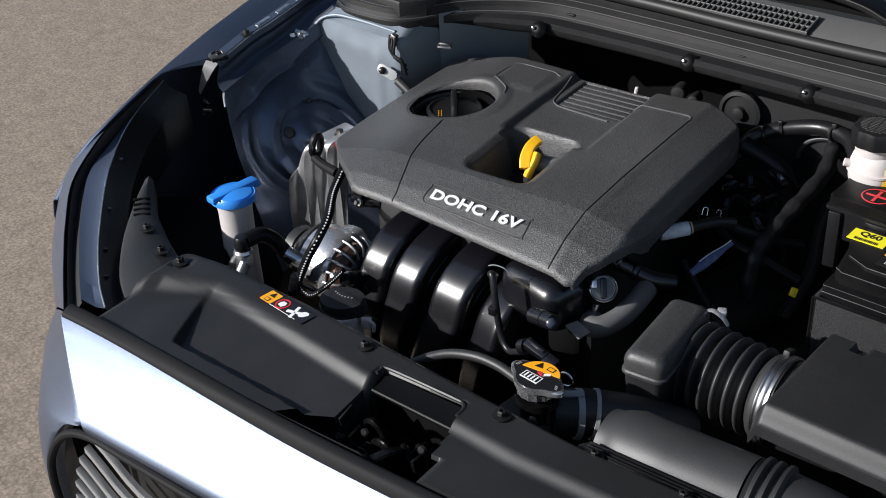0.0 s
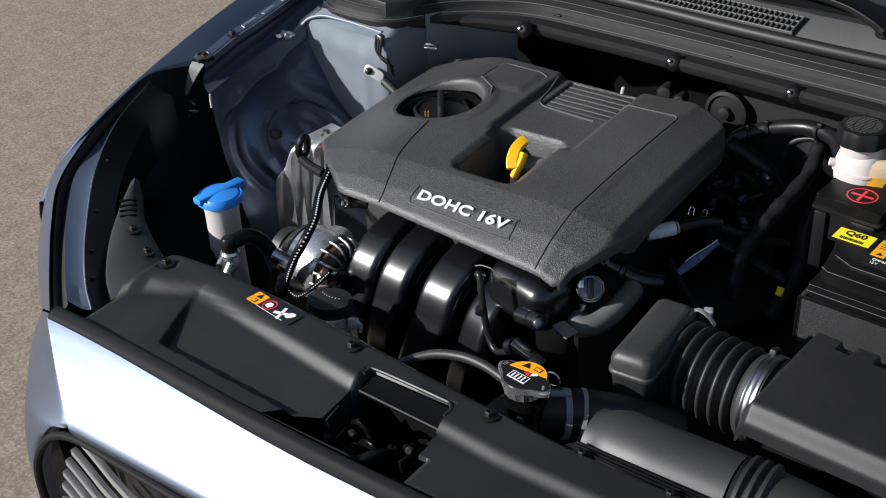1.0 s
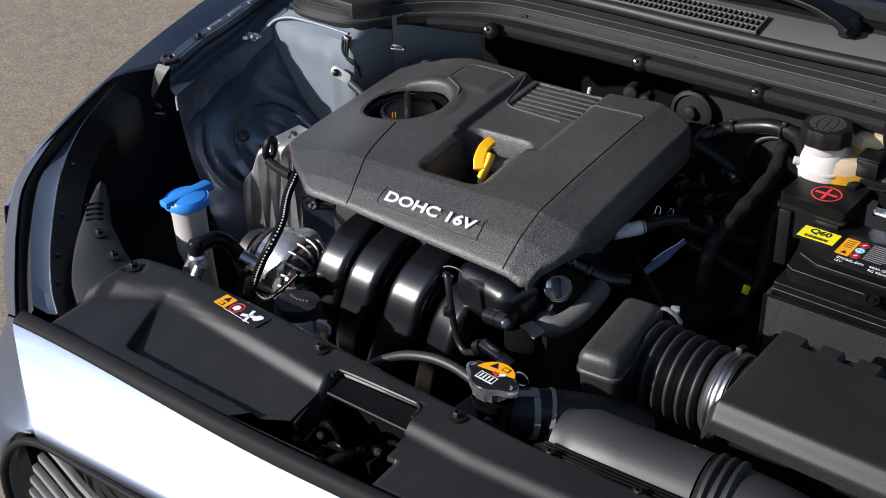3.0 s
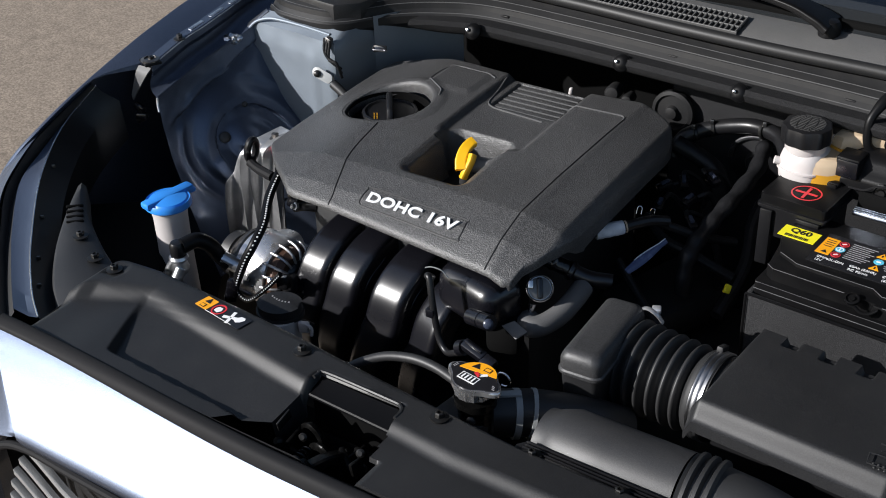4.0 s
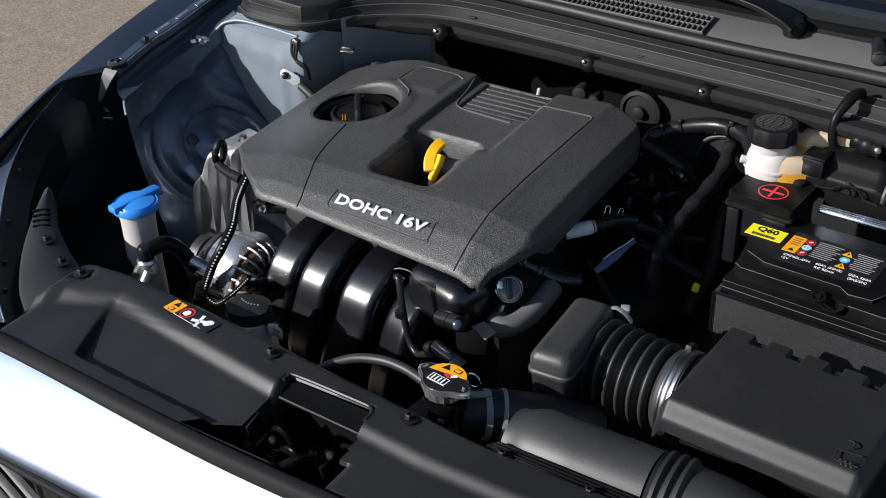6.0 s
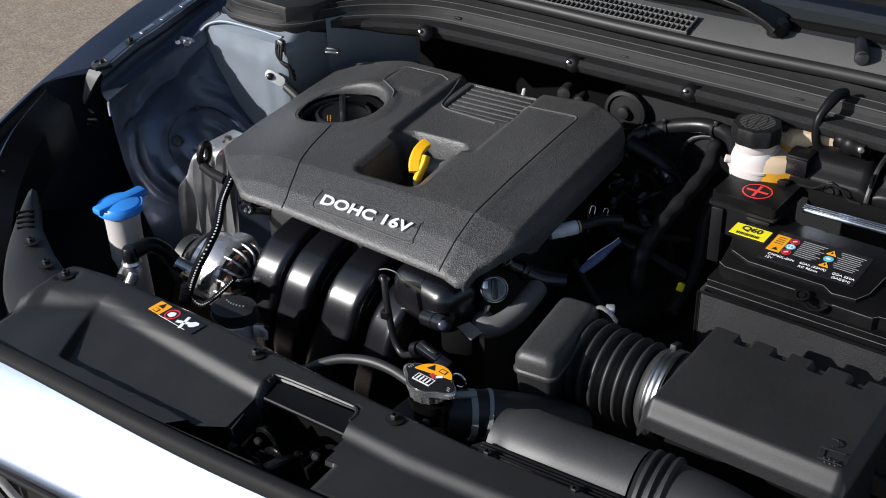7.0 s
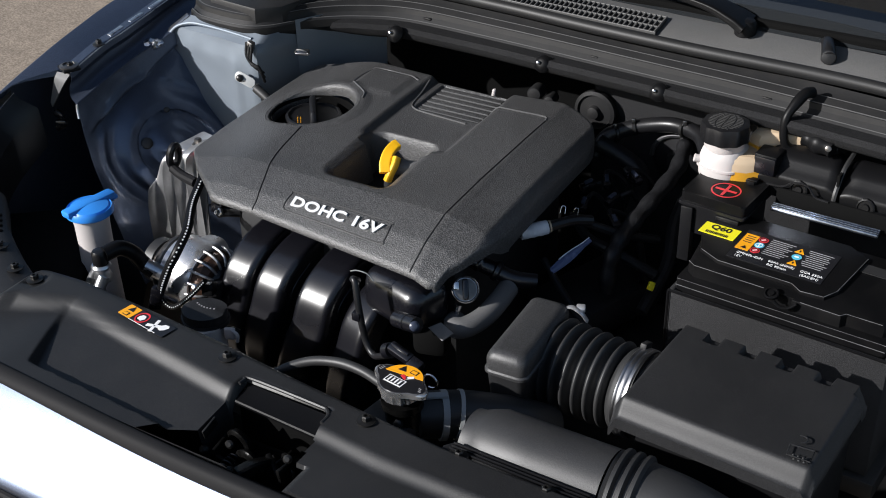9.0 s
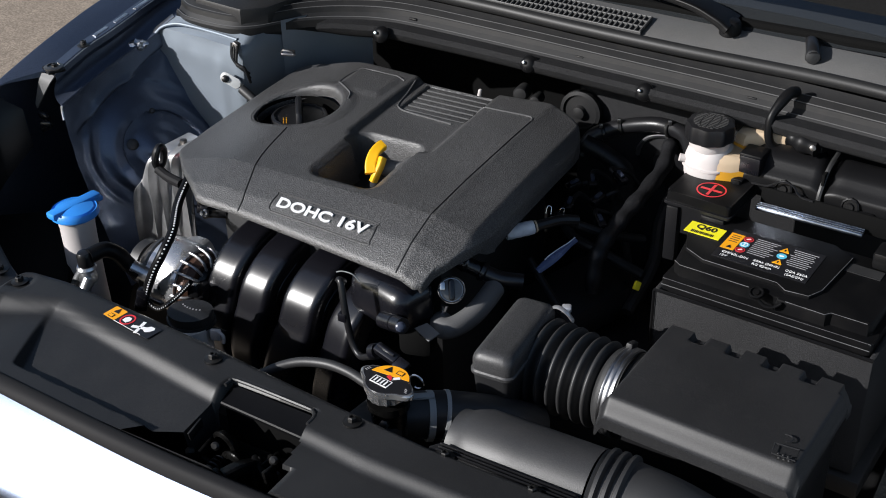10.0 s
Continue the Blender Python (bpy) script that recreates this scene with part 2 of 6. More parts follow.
def flat_section(hw, hh, r, n=5):
    """A round-cornered section whose flats stay flat."""
    pts = []
    for cx, cy, a in ((hw - r, hh - r, 0), (r - hw, hh - r, 90), (r - hw, r - hh, 180), (hw - r, r - hh, 270)):
        for k in range(n + 1):
            th = radians(a + 90 * k / n)
            pts.append((cx + r * math.cos(th), cy + r * math.sin(th)))
        th = radians(a + 90)
        ex, ey = cx + r * math.cos(th), cy + r * math.sin(th)
        # two more points keep the flat's shading straight
        dx, dy = -math.sin(th), math.cos(th)
        run = 2 * ((hw - r) if a in (0, 180) else (hh - r))
        pts += [(ex + dx * run * 0.12, ey + dy * run * 0.12), (ex + dx * run * 0.88, ey + dy * run * 0.88)]
    return pts


def spline(pts, per=8):
    """A smooth run through points of any size (Catmull-Rom)."""
    p = [Vector(q) for q in pts]
    p = [2 * p[0] - p[1]] + p + [2 * p[-1] - p[-2]]
    out = []
    for i in range(1, len(p) - 2):
        a, b, c, d = p[i - 1 : i + 3]
        for k in range(per):
            t = k / per
            out.append(0.5 * (2 * b + (c - a) * t + (2 * a - 5 * b + 4 * c - d) * t * t + (3 * b - a - 3 * c + d) * t ** 3))
    out.append(p[-2])
    return out


def sweep(pts, radius, segs=14, per=8, wide=1.0, caps=True, bm=None, raw=False, square=1.0, section=None, across=None):
    """A tube along a path; radius is a number or a function of the way along (0 to 1); wide flattens it."""
    bm = bm or bmesh.new()
    path = [Vector(q) for q in pts] if raw else spline(pts, per)
    rings, side = [], None
    for i, p in enumerate(path):
        d = (path[min(i + 1, len(path) - 1)] - path[max(i - 1, 0)]).normalized()
        if side is None:
            side = d.cross(Vector((0, 0, 1)))
            if side.length < 0.1:
                side = d.cross(Vector((0, 1, 0)))
        if across is not None:
            side = Vector(across)
        side = (side - d * side.dot(d)).normalized()
        up = side.cross(d)
        r = radius(i / (len(path) - 1)) if callable(radius) else radius
        if section:
            rings.append([bm.verts.new(p + side * (u * r) + up * (w * r)) for u, w in section])
            continue
        bend = lambda v: math.copysign(abs(v) ** square, v)
        rings.append([bm.verts.new(p + side * (wide * r * bend(math.cos(a))) + up * (r * bend(math.sin(a)))) for a in (2 * math.pi * (k + 0.5) / segs for k in range(segs))])
    segs = len(rings[0])
    for a, b in zip(rings, rings[1:]):
        for k in range(segs):
            bm.faces.new((a[k], a[(k + 1) % segs], b[(k + 1) % segs], b[k]))
    if caps:
        bm.faces.new(list(reversed(rings[0])))
        bm.faces.new(rings[-1])
    return bm


def lathe(profile, segs=32, m=None, bm=None, lobes=0, lobe=0.0):
    """A turned body: profile of (radius, height), round z; lobes scallop its rim."""
    bm = bm or bmesh.new()
    rings = []
    for r, z in profile:
        ring = []
        for k in range(segs):
            a = 2 * math.pi * k / segs
            q = r * (1 + lobe * math.cos(lobes * a)) if lobes else r
            v = Vector((q * math.cos(a), q * math.sin(a), z))
            ring.append(bm.verts.new(m @ v if m is not None else v))
        rings.append(ring)
    for a, b in zip(rings, rings[1:]):
        for k in range(segs):
            bm.faces.new((a[k], a[(k + 1) % segs], b[(k + 1) % segs], b[k]))
    bm.faces.new(list(reversed(rings[0])))
    bm.faces.new(rings[-1])
    return bm


def loft(rows, per=1, across=1, bm=None, thick=0.0):
    """A sheet through rows of points."""
    bm = bm or bmesh.new()
    rows = [spline(r, across) if across > 1 else [Vector(p) for p in r] for r in rows]
    if per > 1:
        cols = [spline([r[i] for r in rows], per) for i in range(len(rows[0]))]
        rows = [[c[j] for c in cols] for j in range(len(cols[0]))]
    grid = [[bm.verts.new(p) for p in r] for r in rows]
    fs = [bm.faces.new((a[i], a[i + 1], b[i + 1], b[i])) for a, b in zip(grid, grid[1:]) for i in range(len(a) - 1)]
    if thick:
        bmesh.ops.recalc_face_normals(bm, faces=fs)
        bmesh.ops.solidify(bm, geom=fs, thickness=thick)
    return bm


def lerp_table(table, x):
    if x <= table[0][0]:
        return table[0][1]
    for (a, p), (b, q) in zip(table, table[1:]):
        if x <= b:
            return p + (q - p) * (x - a) / (b - a)
    return table[-1][1]


def step(a, b, x):
    t = min(1.0, max(0.0, (x - a) / (b - a)))
    return t * t * (3 - 2 * t)


def relief(x0, x1, front, back, height, nx, ny, skirt=0.03, bm=None, open_at=None, knots=()):
    """A moulded shell: a sheet of varying height with walls down its rim."""
    bm = bm or bmesh.new()
    g = []
    for i in range(nx + 1):
        x = x0 + (x1 - x0) * i / nx
        f, b = front(x), back(x)
        way = [(0.0, f)] + [(q, min(at(x), f + (b - f) * q) if at(x) < b else f + (b - f) * q) for at, q in knots] + [(1.0, b)]
        g.append([bm.verts.new((x, y, height(x, y))) for y in (lerp_table(way, j / ny) for j in range(ny + 1))])
    for i in range(nx):
        for j in range(ny):
            q = (g[i][j], g[i + 1][j], g[i + 1][j + 1], g[i][j + 1])
            if open_at and open_at(sum(v.co.x for v in q) / 4, sum(v.co.y for v in q) / 4):
                continue
            bm.faces.new(q)
    rim = [g[i][0] for i in range(nx + 1)] + [g[nx][j] for j in range(1, ny + 1)] + [g[i][ny] for i in range(nx - 1, -1, -1)] + [g[0][j] for j in range(ny - 1, 0, -1)]
    low = [bm.verts.new(v.co - Vector((0, 0, skirt(v.co) if callable(skirt) else skirt))) for v in rim]
    for i in range(len(rim)):
        j = (i + 1) % len(rim)
        bm.faces.new((rim[j], rim[i], low[i], low[j]))
    return bm


def words(text, size, m, material, parent, name="lettering", depth=0.0006, bold=0.0, spread=1.0, label="", shear=0.0):
    cu = bpy.data.curves.new(name, "FONT")
    cu.body, cu.size, cu.extrude, cu.offset, cu.space_character, cu.shear = text, size, depth, bold, spread, shear
    cu.align_x, cu.align_y, cu.resolution_u = "CENTER", "CENTER", 4
    tmp = new("tmp", cu)
    me = bpy.data.meshes.new_from_object(tmp.evaluated_get(bpy.context.evaluated_depsgraph_get()))
    bpy.data.objects.remove(tmp)
    me.materials.append(material)
    me.name = name
    ob = new(name, me)
    ob.parent = parent
    ob.matrix_basis = m
    if label:
        ob["label"] = label
    return ob


def screw(parent, x, y, z, r=0.008, name="screw", m=None):
    """A flanged hexagon-head clip screw."""
    bm = lathe([(r * 1.35, 0), (r * 1.35, 0.0015), (r * 0.95, 0.002), (r * 0.8, 0.0025)], 18)
    lathe([(r * 0.66, 0.0025), (r * 0.66, 0.0075), (r * 0.5, 0.0085), (r * 0.3, 0.0085), (r * 0.28, 0.006)], 6, bm=bm)
    bmesh.ops.transform(bm, matrix=m if m is not None else pose(x, y, z), verts=bm.verts[:])
    return part(name, bm, M["screw"], parent, "dark plated hexagon screw", 30)

# ---- ground ----
def ground():
    bm = bmesh.new()
    rings = [0.0, 2.5, 6, 20, 80, 400, 2500]
    n = 48
    prev = None
    for r in rings:
        ring = [bm.verts.new((0, 0, 0))] if r == 0 else [bm.verts.new((r * math.cos(2 * math.pi * k / n), r * math.sin(2 * math.pi * k / n), 0)) for k in range(n)]
        if prev:
            for k in range(n):
                if len(prev) == 1:
                    bm.faces.new((prev[0], ring[k], ring[(k + 1) % n]))
                else:
                    bm.faces.new((prev[k], ring[k], ring[(k + 1) % n], prev[(k + 1) % n]))
        prev = ring
    tagged(part("ground", bm, M["asphalt"]), "sunlit grey-brown worn asphalt of a parking area", "ground", kind="structure")


ground()

# ---- car body ----
car = thing("car", "silver-blue metallic car body with its bonnet open, parked on asphalt", "car")


def fender():
    # crown line of the wing, falling towards the lamp, then the outer side
    crown = [(-0.86, 0.9, 1.0), (-0.857, 0.55, 0.966), (-0.854, 0.28, 0.932), (-0.852, 0.12, 0.914), (-0.848, 0.0, 0.902), (-0.838, -0.085, 0.8925), (-0.826, -0.166, 0.883), (-0.824, -0.288, 0.851), (-0.833, -0.385, 0.81), (-0.846, -0.445, 0.77), (-0.838, -0.51, 0.72)]
    path = spline(crown, 6)
    rows = []
    for p in path:
        k = 1 - 0.96 * step(-0.15, -0.285, p.y)
        rows.append([p + Vector((o[0] * (k if o[0] > 0 else 1), o[1], o[2] * (k if o[0] > 0 else 1))) for o in ((0.058, 0, -0.030), (0.056, 0, -0.017), (0.03, 0, -0.007), (0.006, 0, -0.001), (0.0, 0, 0), (-0.006, -0.001, -0.004), (-0.012, -0.002, -0.03), (-0.016, -0.002, -0.15), (-0.012, 0, -0.32), (0.0, 0, -0.5))])
    part("fender", loft(rows, 1, 1, thick=-0.0012), M["paint"], car, "silver-blue painted wing")
    # narrow bolted flange along the wing, its edge turned down
    line = spline([(-0.762, -0.200, 0.866), (-0.764, -0.118, 0.884), (-0.760, -0.074, 0.892), (-0.762, -0.019, 0.899), (-0.766, 0.10, 0.914), (-0.77, 0.4, 0.945), (-0.775, 0.9, 0.99)], 8)
    rows = [[p + Vector(o) for o in ((-0.014, 0, -0.004), (-0.012, 0, 0.0), (0.007, 0, 0.001), (0.010, 0, -0.001), (0.011, 0, -0.010), (0.008, 0, -0.018))] for p in line]
    part("fender_flange", loft(rows, thick=-0.001), M["paint"], car, "painted bolting flange of the wing", 25)
    part("flange_edge", sweep([p + Vector((0.0105, 0, 0.0005)) for p in line], 0.0011, 6, raw=True), M["pipe_alu"], car, "bright worn edge")
    # glossy rail between the flange and the suspension dome
    rows = []
    for f in (0.0, 0.12, 0.3, 0.5, 0.7, 0.88, 1.0):
        row = []
        for a, b in zip(line[:37], spline([(-0.728, -0.219, 0.821), (-0.726, -0.15, 0.838), (-0.722, -0.09, 0.852), (-0.716, -0.03, 0.864), (-0.700, 0.06, 0.884), (-0.69, 0.30, 0.90)], 8)[:37]):
            row.append((a + Vector((0.008, 0, -0.014))).lerp(b, f) + Vector((-0.010, 0, -0.006)) * math.sin(math.pi * f))
        rows.append(row)
    part("rail", loft(rows), M["paint"], car, "dark glossy blue rail below the wing flange")
    for y, z in ((-0.188, 0.870), (-0.118, 0.885), (0.08, 0.913), (0.33, 0.94)):
        screw(car, -0.762, y, z, 0.008, "fender_bolt")
    for y, z in ((-0.074, 0.8935), (-0.022, 0.900), (0.03, 0.907)):
        part("flange_slot", box(-0.7635, y, z, 0.009, 0.034, 0.003, 0.0014, rx=8), M["pipe_alu"], car, "embossed bright slot")
    # bracket at the front end of the flange
    bm = loft([[(-0.779, -0.203, 0.864), (-0.752, -0.200, 0.864)], [(-0.783, -0.210, 0.850), (-0.760, -0.211, 0.848)], [(-0.803, -0.209, 0.806), (-0.799, -0.211, 0.798)]], 4, thick=0.003)
    part("fender_bracket", bm, M["pipe"], car, "dull grey steel bracket")
    part("bracket_pad", box(-0.763, -0.190, 0.8695, 0.034, 0.030, 0.006, 0.0025, rz=-25), M["box_black"], car)
    part("bracket_washer", lathe([(0.016, 0.0), (0.016, 0.002), (0.010, 0.004), (0.009, 0.002)], 24, pose(-0.763, -0.190, 0.872)), M["zinc"], car)
    # crumpled harness and clips in the dark gap below the bracket
    for k, (x, y, z) in enumerate(((-0.772, -0.222, 0.795), (-0.766, -0.226, 0.782), (-0.776, -0.219, 0.772))):
        part("gap_clip", box(x, y, z, 0.020, 0.010, 0.012, 0.003, rz=25 * k, ry=18 - 20 * k), M["gloss"], car)


fender()


def lamp_rim():
    """The nested rims round the lamp opening: wing edge, rubber gap, blue flange, bright edge, black channel."""
    a = spline([(-0.834, -0.27, 0.845), (-0.842, -0.379, 0.80), (-0.858, -0.430, 0.765), (-0.852, -0.48, 0.735), (-0.802, -0.546, 0.70), (-0.757, -0.590, 0.685), (-0.703, -0.633, 0.675), (-0.644, -0.676, 0.67)], 8)
    b = spline([(-0.830, -0.27, 0.842), (-0.832, -0.373, 0.806), (-0.824, -0.430, 0.785), (-0.80, -0.50, 0.756), (-0.725, -0.577, 0.74), (-0.674, -0.623, 0.73), (-0.619, -0.669, 0.725), (-0.555, -0.718, 0.73)], 8)
    c = spline([(-0.828, -0.265, 0.834), (-0.832, -0.34, 0.797), (-0.815, -0.412, 0.768), (-0.790, -0.475, 0.75), (-0.708, -0.560, 0.737), (-0.650, -0.611, 0.732), (-0.590, -0.660, 0.73), (-0.535, -0.701, 0.735)], 8)
    c = [p + Vector((0, 0, 0.010 * step(6, 20, i))) for i, p in enumerate(c)]
    d = spline([(-0.826, -0.262, 0.838), (-0.826, -0.335, 0.803), (-0.796, -0.403, 0.786), (-0.745, -0.473, 0.772), (-0.655, -0.566, 0.757), (-0.600, -0.616, 0.752), (-0.541, -0.663, 0.75), (-0.489, -0.697, 0.75)], 8)
    side = [p + Vector((-0.004, -0.01, -0.22)) for p in a]
    d = [p - Vector((0, 0, 0.006 * step(6, 20, i))) for i, p in enumerate(d)]
    off = Vector((0.004, 0.004, 0.003))
    mid = [p.lerp(q, 0.3) + Vector((0, 0, 0.006 * step(0, 10, i))) for i, (p, q) in enumerate(zip(a, b))]
    part("lamp_edge", loft([side, a, mid, b], thick=-0.001), M["paint"], car, "silver-blue painted front corner")
    low = [p.lerp(q, 0.5) - Vector((0, 0, 0.016)) for p, q in zip(b, c)]
    part("rubber_gap", loft([[p + off for p in b], low, [p - Vector((0, 0, 0.006)) for p in c]]), M["rubber"], car, "black rubber edge strip")
    part("lamp_flange", loft([[p - Vector((0, 0, 0.006)) for p in c], c, [p.lerp(q, 0.6) - Vector((0, 0, 0.004)) for p, q in zip(c, d)], d]), M["paint"], car, "blue painted inner flange")
    part("bright_edge", sweep([p + Vector((0, 0, 0.001)) for p in d], 0.0012, 6, raw=True), M["steel"], car, "bright sheet-metal edge")
    e = [p + Vector((0.026, 0.022, -0.03)) for p in d]
    part("channel", loft([d, [p + Vector((0.008, 0.006, -0.012)) for p in d], e, [p + Vector((0.03, 0.025, -0.10)) for p in d]]), M["satin"], car, "black plastic channel")
    for k in (18, 28, 36, 44):
        p = d[k]
        part("clip", box(p.x + 0.008, p.y + 0.006, p.z - 0.009, 0.006, 0.003, 0.006, 0.001, rz=40), M["zinc"], car)


lamp_rim()


def front_panel():
    # nose panel: falls from the rubber lip to the grille opening
    rows = []
    for k in range(41):
        f = k / 40
        xt = -0.518 + 1.036 * f
        top = Vector((xt, -0.747 - 0.020 * step(-0.5, 0.0, xt), 0.751 - 0.006 * step(-0.5, 0.0, xt)))
        low = Vector((-0.398 + 0.796 * f, -0.829, 0.672))
        r = []
        for j in range(7):
            g = j / 6
            p = top.lerp(low, g) + Vector((0, -0.0018, 0.0018)) * math.sin(math.pi * g)
            r.append(p)
        rows.append([top + Vector((0, 0.006, -0.004))] + r + [low + Vector((0, 0.002, -0.010)), low + Vector((0, 0.012, -0.024)), low + Vector((0, 0.04, -0.026))])
    part("nose_panel", loft(rows, 1, 2, thick=-0.001), M["paint"], car, "silver-blue nose panel, bright in the sun", 50)
    # bumper corner beside it, wrapping to the side
    seam = spline([(-0.521, -0.738, 0.750), (-0.468, -0.780, 0.704), (-0.418, -0.816, 0.660), (-0.458, -0.820, 0.638), (-0.492, -0.826, 0.59), (-0.500, -0.832, 0.53), (-0.49, -0.834, 0.40)], 6)
    rim = spline([(-0.646, -0.674, 0.672), (-0.660, -0.690, 0.63), (-0.652, -0.712, 0.59), (-0.628, -0.738, 0.565), (-0.594, -0.77, 0.545), (-0.57, -0.79, 0.50), (-0.56, -0.79, 0.38)], 6)
    rows = []
    for i, (p, q) in enumerate(zip(seam, rim)):
        out = Vector((-0.3, -0.8, 0.4)) * (0.10 * step(-3, 14, i) * (q - p).length)
        rows.append([p + Vector((0.006, 0.02, -0.004)), p, p.lerp(q, 0.3) + out * 0.75, p.lerp(q, 0.65) + out * 0.9, q, q + Vector((-0.03, 0.05, -0.02)), q + Vector((-0.12, 0.22, -0.04))])
    part("bumper_corner", loft(rows, 1, 3), M["paint"], car, "silver-blue bumper corner", 60)
    other = [[Vector((-p[0], p[1], p[2])) for p in r] for r in reversed(rows)]
    part("bumper_corner", loft(other, 1, 3), M["paint"], car, "silver-blue bumper corner", 60)


front_panel()


def grille():
    g = part("grille", loft([[(-0.58, -0.745, 0.65), (-0.3, -0.775, 0.64), (0.3, -0.775, 0.64), (0.58, -0.745, 0.65)], [(-0.58, -0.735, 0.30), (-0.3, -0.75, 0.28), (0.3, -0.75, 0.28), (0.58, -0.735, 0.30)]]), M["dark"], car, "dark grille with grey bars")
    rim = [(-0.15, -0.828, 0.648), (-0.30, -0.826, 0.650), (-0.395, -0.823, 0.648), (-0.448, -0.825, 0.630), (-0.482, -0.831, 0.588), (-0.490, -0.836, 0.54), (-0.48, -0.838, 0.45)]
    part("grille_surround", sweep(rim, 0.006, 10), M["lip"], g, "black surround")
    for k in range(7):
        x0, z = -0.392 - 0.095 * (1 - 0.72 ** k), 0.640 - 0.027 * k
        rows = []
        for j in range(21):
            x = x0 + 0.85 * (j / 20) ** 1.4
            y = -0.812 - 0.010 * step(x0, x0 + 0.1, x)
            zz = z - 0.085 * (1 - math.exp(-(x - x0) / 0.13))
            rows.append([(x, y - 0.0010, zz + 0.0062), (x, y - 0.0082, zz + 0.0066), (x, y - 0.0100, zz + 0.0056), (x, y - 0.0104, zz - 0.0022), (x, y - 0.0092, zz - 0.0036), (x, y - 0.0010, zz - 0.0050)])
        part("slat", loft(rows), M["grille_grey"], g, "", 30)


grille()


def inner_wing():
    # apron from the rail down to the bay, with the suspension tower pressed into it
    rows = []
    for k in range(131):
        u = k / 130
        y0 = 0.10 - 0.319 * u
        top = lerp_table([(-0.219, 0.821), (-0.15, 0.838), (-0.09, 0.852), (-0.03, 0.864), (0.06, 0.884), (0.4, 0.90)], y0)
        tx = lerp_table([(-0.219, -0.728), (-0.09, -0.722), (-0.03, -0.716), (0.10, -0.695)], y0)
        r = []
        for j in range(111):
            f = j / 110
            y = y0 - 0.020 * f * step(-0.05, -0.219, y0)
            x = tx + (0.24 - 0.13 * step(-0.06, -0.219, y0)) * f ** 1.5
            z = top - 0.31 * f
            # tower wall, stepped rings, turret and pockets
            q = math.hypot(y + 0.085, (z - 0.705) / 0.95)
            push = -0.017 * (1 - step(0.085, 0.100, q)) + 0.012 * (1 - step(0.064, 0.072, q)) - 0.010 * (1 - step(0.036, 0.046, q))
            push += -0.003 * math.exp(-((q - 0.118) / 0.006) ** 2)
            push += 0.012 * math.exp(-((z - 0.800 - 0.35 * (y + 0.10)) / 0.007) ** 2) * step(-0.22, -0.16, y)
            push += -0.016 * math.exp(-(((y + 0.100) / 0.020) ** 2 + ((z - 0.722) / 0.016) ** 2) ** 2)
            push += -0.014 * math.exp(-(((y + 0.150) / 0.018) ** 2 + ((z - 0.684) / 0.020) ** 2) ** 2)
            push += 0.014 * math.exp(-(((y + 0.055) / 0.020) ** 2 + ((z - 0.675) / 0.022) ** 2) ** 2)
            push += 0.0020 * noise.noise((y * 22, z * 22, 3.1)) + 0.0012 * noise.noise((y * 60, z * 45, 8.3))
            r.append((x - push, y, z + 0.4 * push))
        rows.append(r)
    # darker body paint than the panel's copy, so the colour adds shade
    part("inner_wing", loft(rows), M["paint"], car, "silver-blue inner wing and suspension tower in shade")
    part("apron_edge", sweep([(-0.727, -0.220, 0.822), (-0.726, -0.222, 0.812), (-0.721, -0.226, 0.800)], 0.0022, 8), M["pipe_alu"], car, "bright folded corner")
    part("apron_bead", sweep([(-0.728, -0.219, 0.822), (-0.726, -0.15, 0.839), (-0.722, -0.09, 0.853), (-0.716, -0.03, 0.865)], 0.0028, 8), M["paint"], car, "sealed seam")
    for x, y, z, s in ((-0.672, -0.131, 0.724, 0.010), (-0.69, -0.128, 0.752, 0.006), (-0.67, -0.075, 0.765, 0.005)):
        part("dome_plug", lathe([(s, 0), (s, 0.003), (0.7 * s, 0.005), (0.2 * s, 0.005)], 18, pose(x, y, z, 30, 55, 0)), M["rubber"], car, "black rubber plug")
    # crumpled sealant lump where rail, tower and upright panel meet
    bm = bmesh.new()
    bmesh.ops.create_icosphere(bm, subdivisions=3, radius=0.012)
    for v in bm.verts:
        v.co = Vector((v.co.x * 1.5, v.co.y, v.co.z * 0.8)) * (1 + 0.5 * noise.noise(v.co * 160)) + Vector((-0.722, -0.030, 0.862))
    part("seam_sealant", bm, M["pipe_alu"], car, "pale lumpy seam sealant")
    # bright upright panel at the rear of the tower, its top rolled back under the cowl
    rows = []
    for j in range(25):
        f = j / 24
        r = []
        for i in range(37):
            x = -0.745 + 0.246 * i / 36
            top = 0.897 - 0.022 * step(-0.690, -0.735, x) - 0.10 * max(0.0, x + 0.60)
            roll = 1 - step(0.0, 0.05, f)
            z = top - 0.34 * f
            y = 0.010 + 0.035 * (x + 0.60) + 0.030 * roll + 0.006 * math.sin(14 * x) + 0.10 * step(-0.530, -0.492, x)
            y += 0.0025 * math.exp(-((z - 0.868 - 0.05 * (x + 0.6)) / 0.006) ** 2) - 0.0025 * math.exp(-((x + 0.572) / 0.010) ** 2) * step(0.86, 0.83, z)
            y += 0.0012 * noise.noise((x * 30, z * 30, 1.7))
            r.append((x, y, z))
        rows.append(r)
    # brightened copy of the body paint, with sunlight put into the colour
    part("cowl_side_panel", loft(rows), M["brightened_paint"], car, "silver-blue upright panel, half in sun")
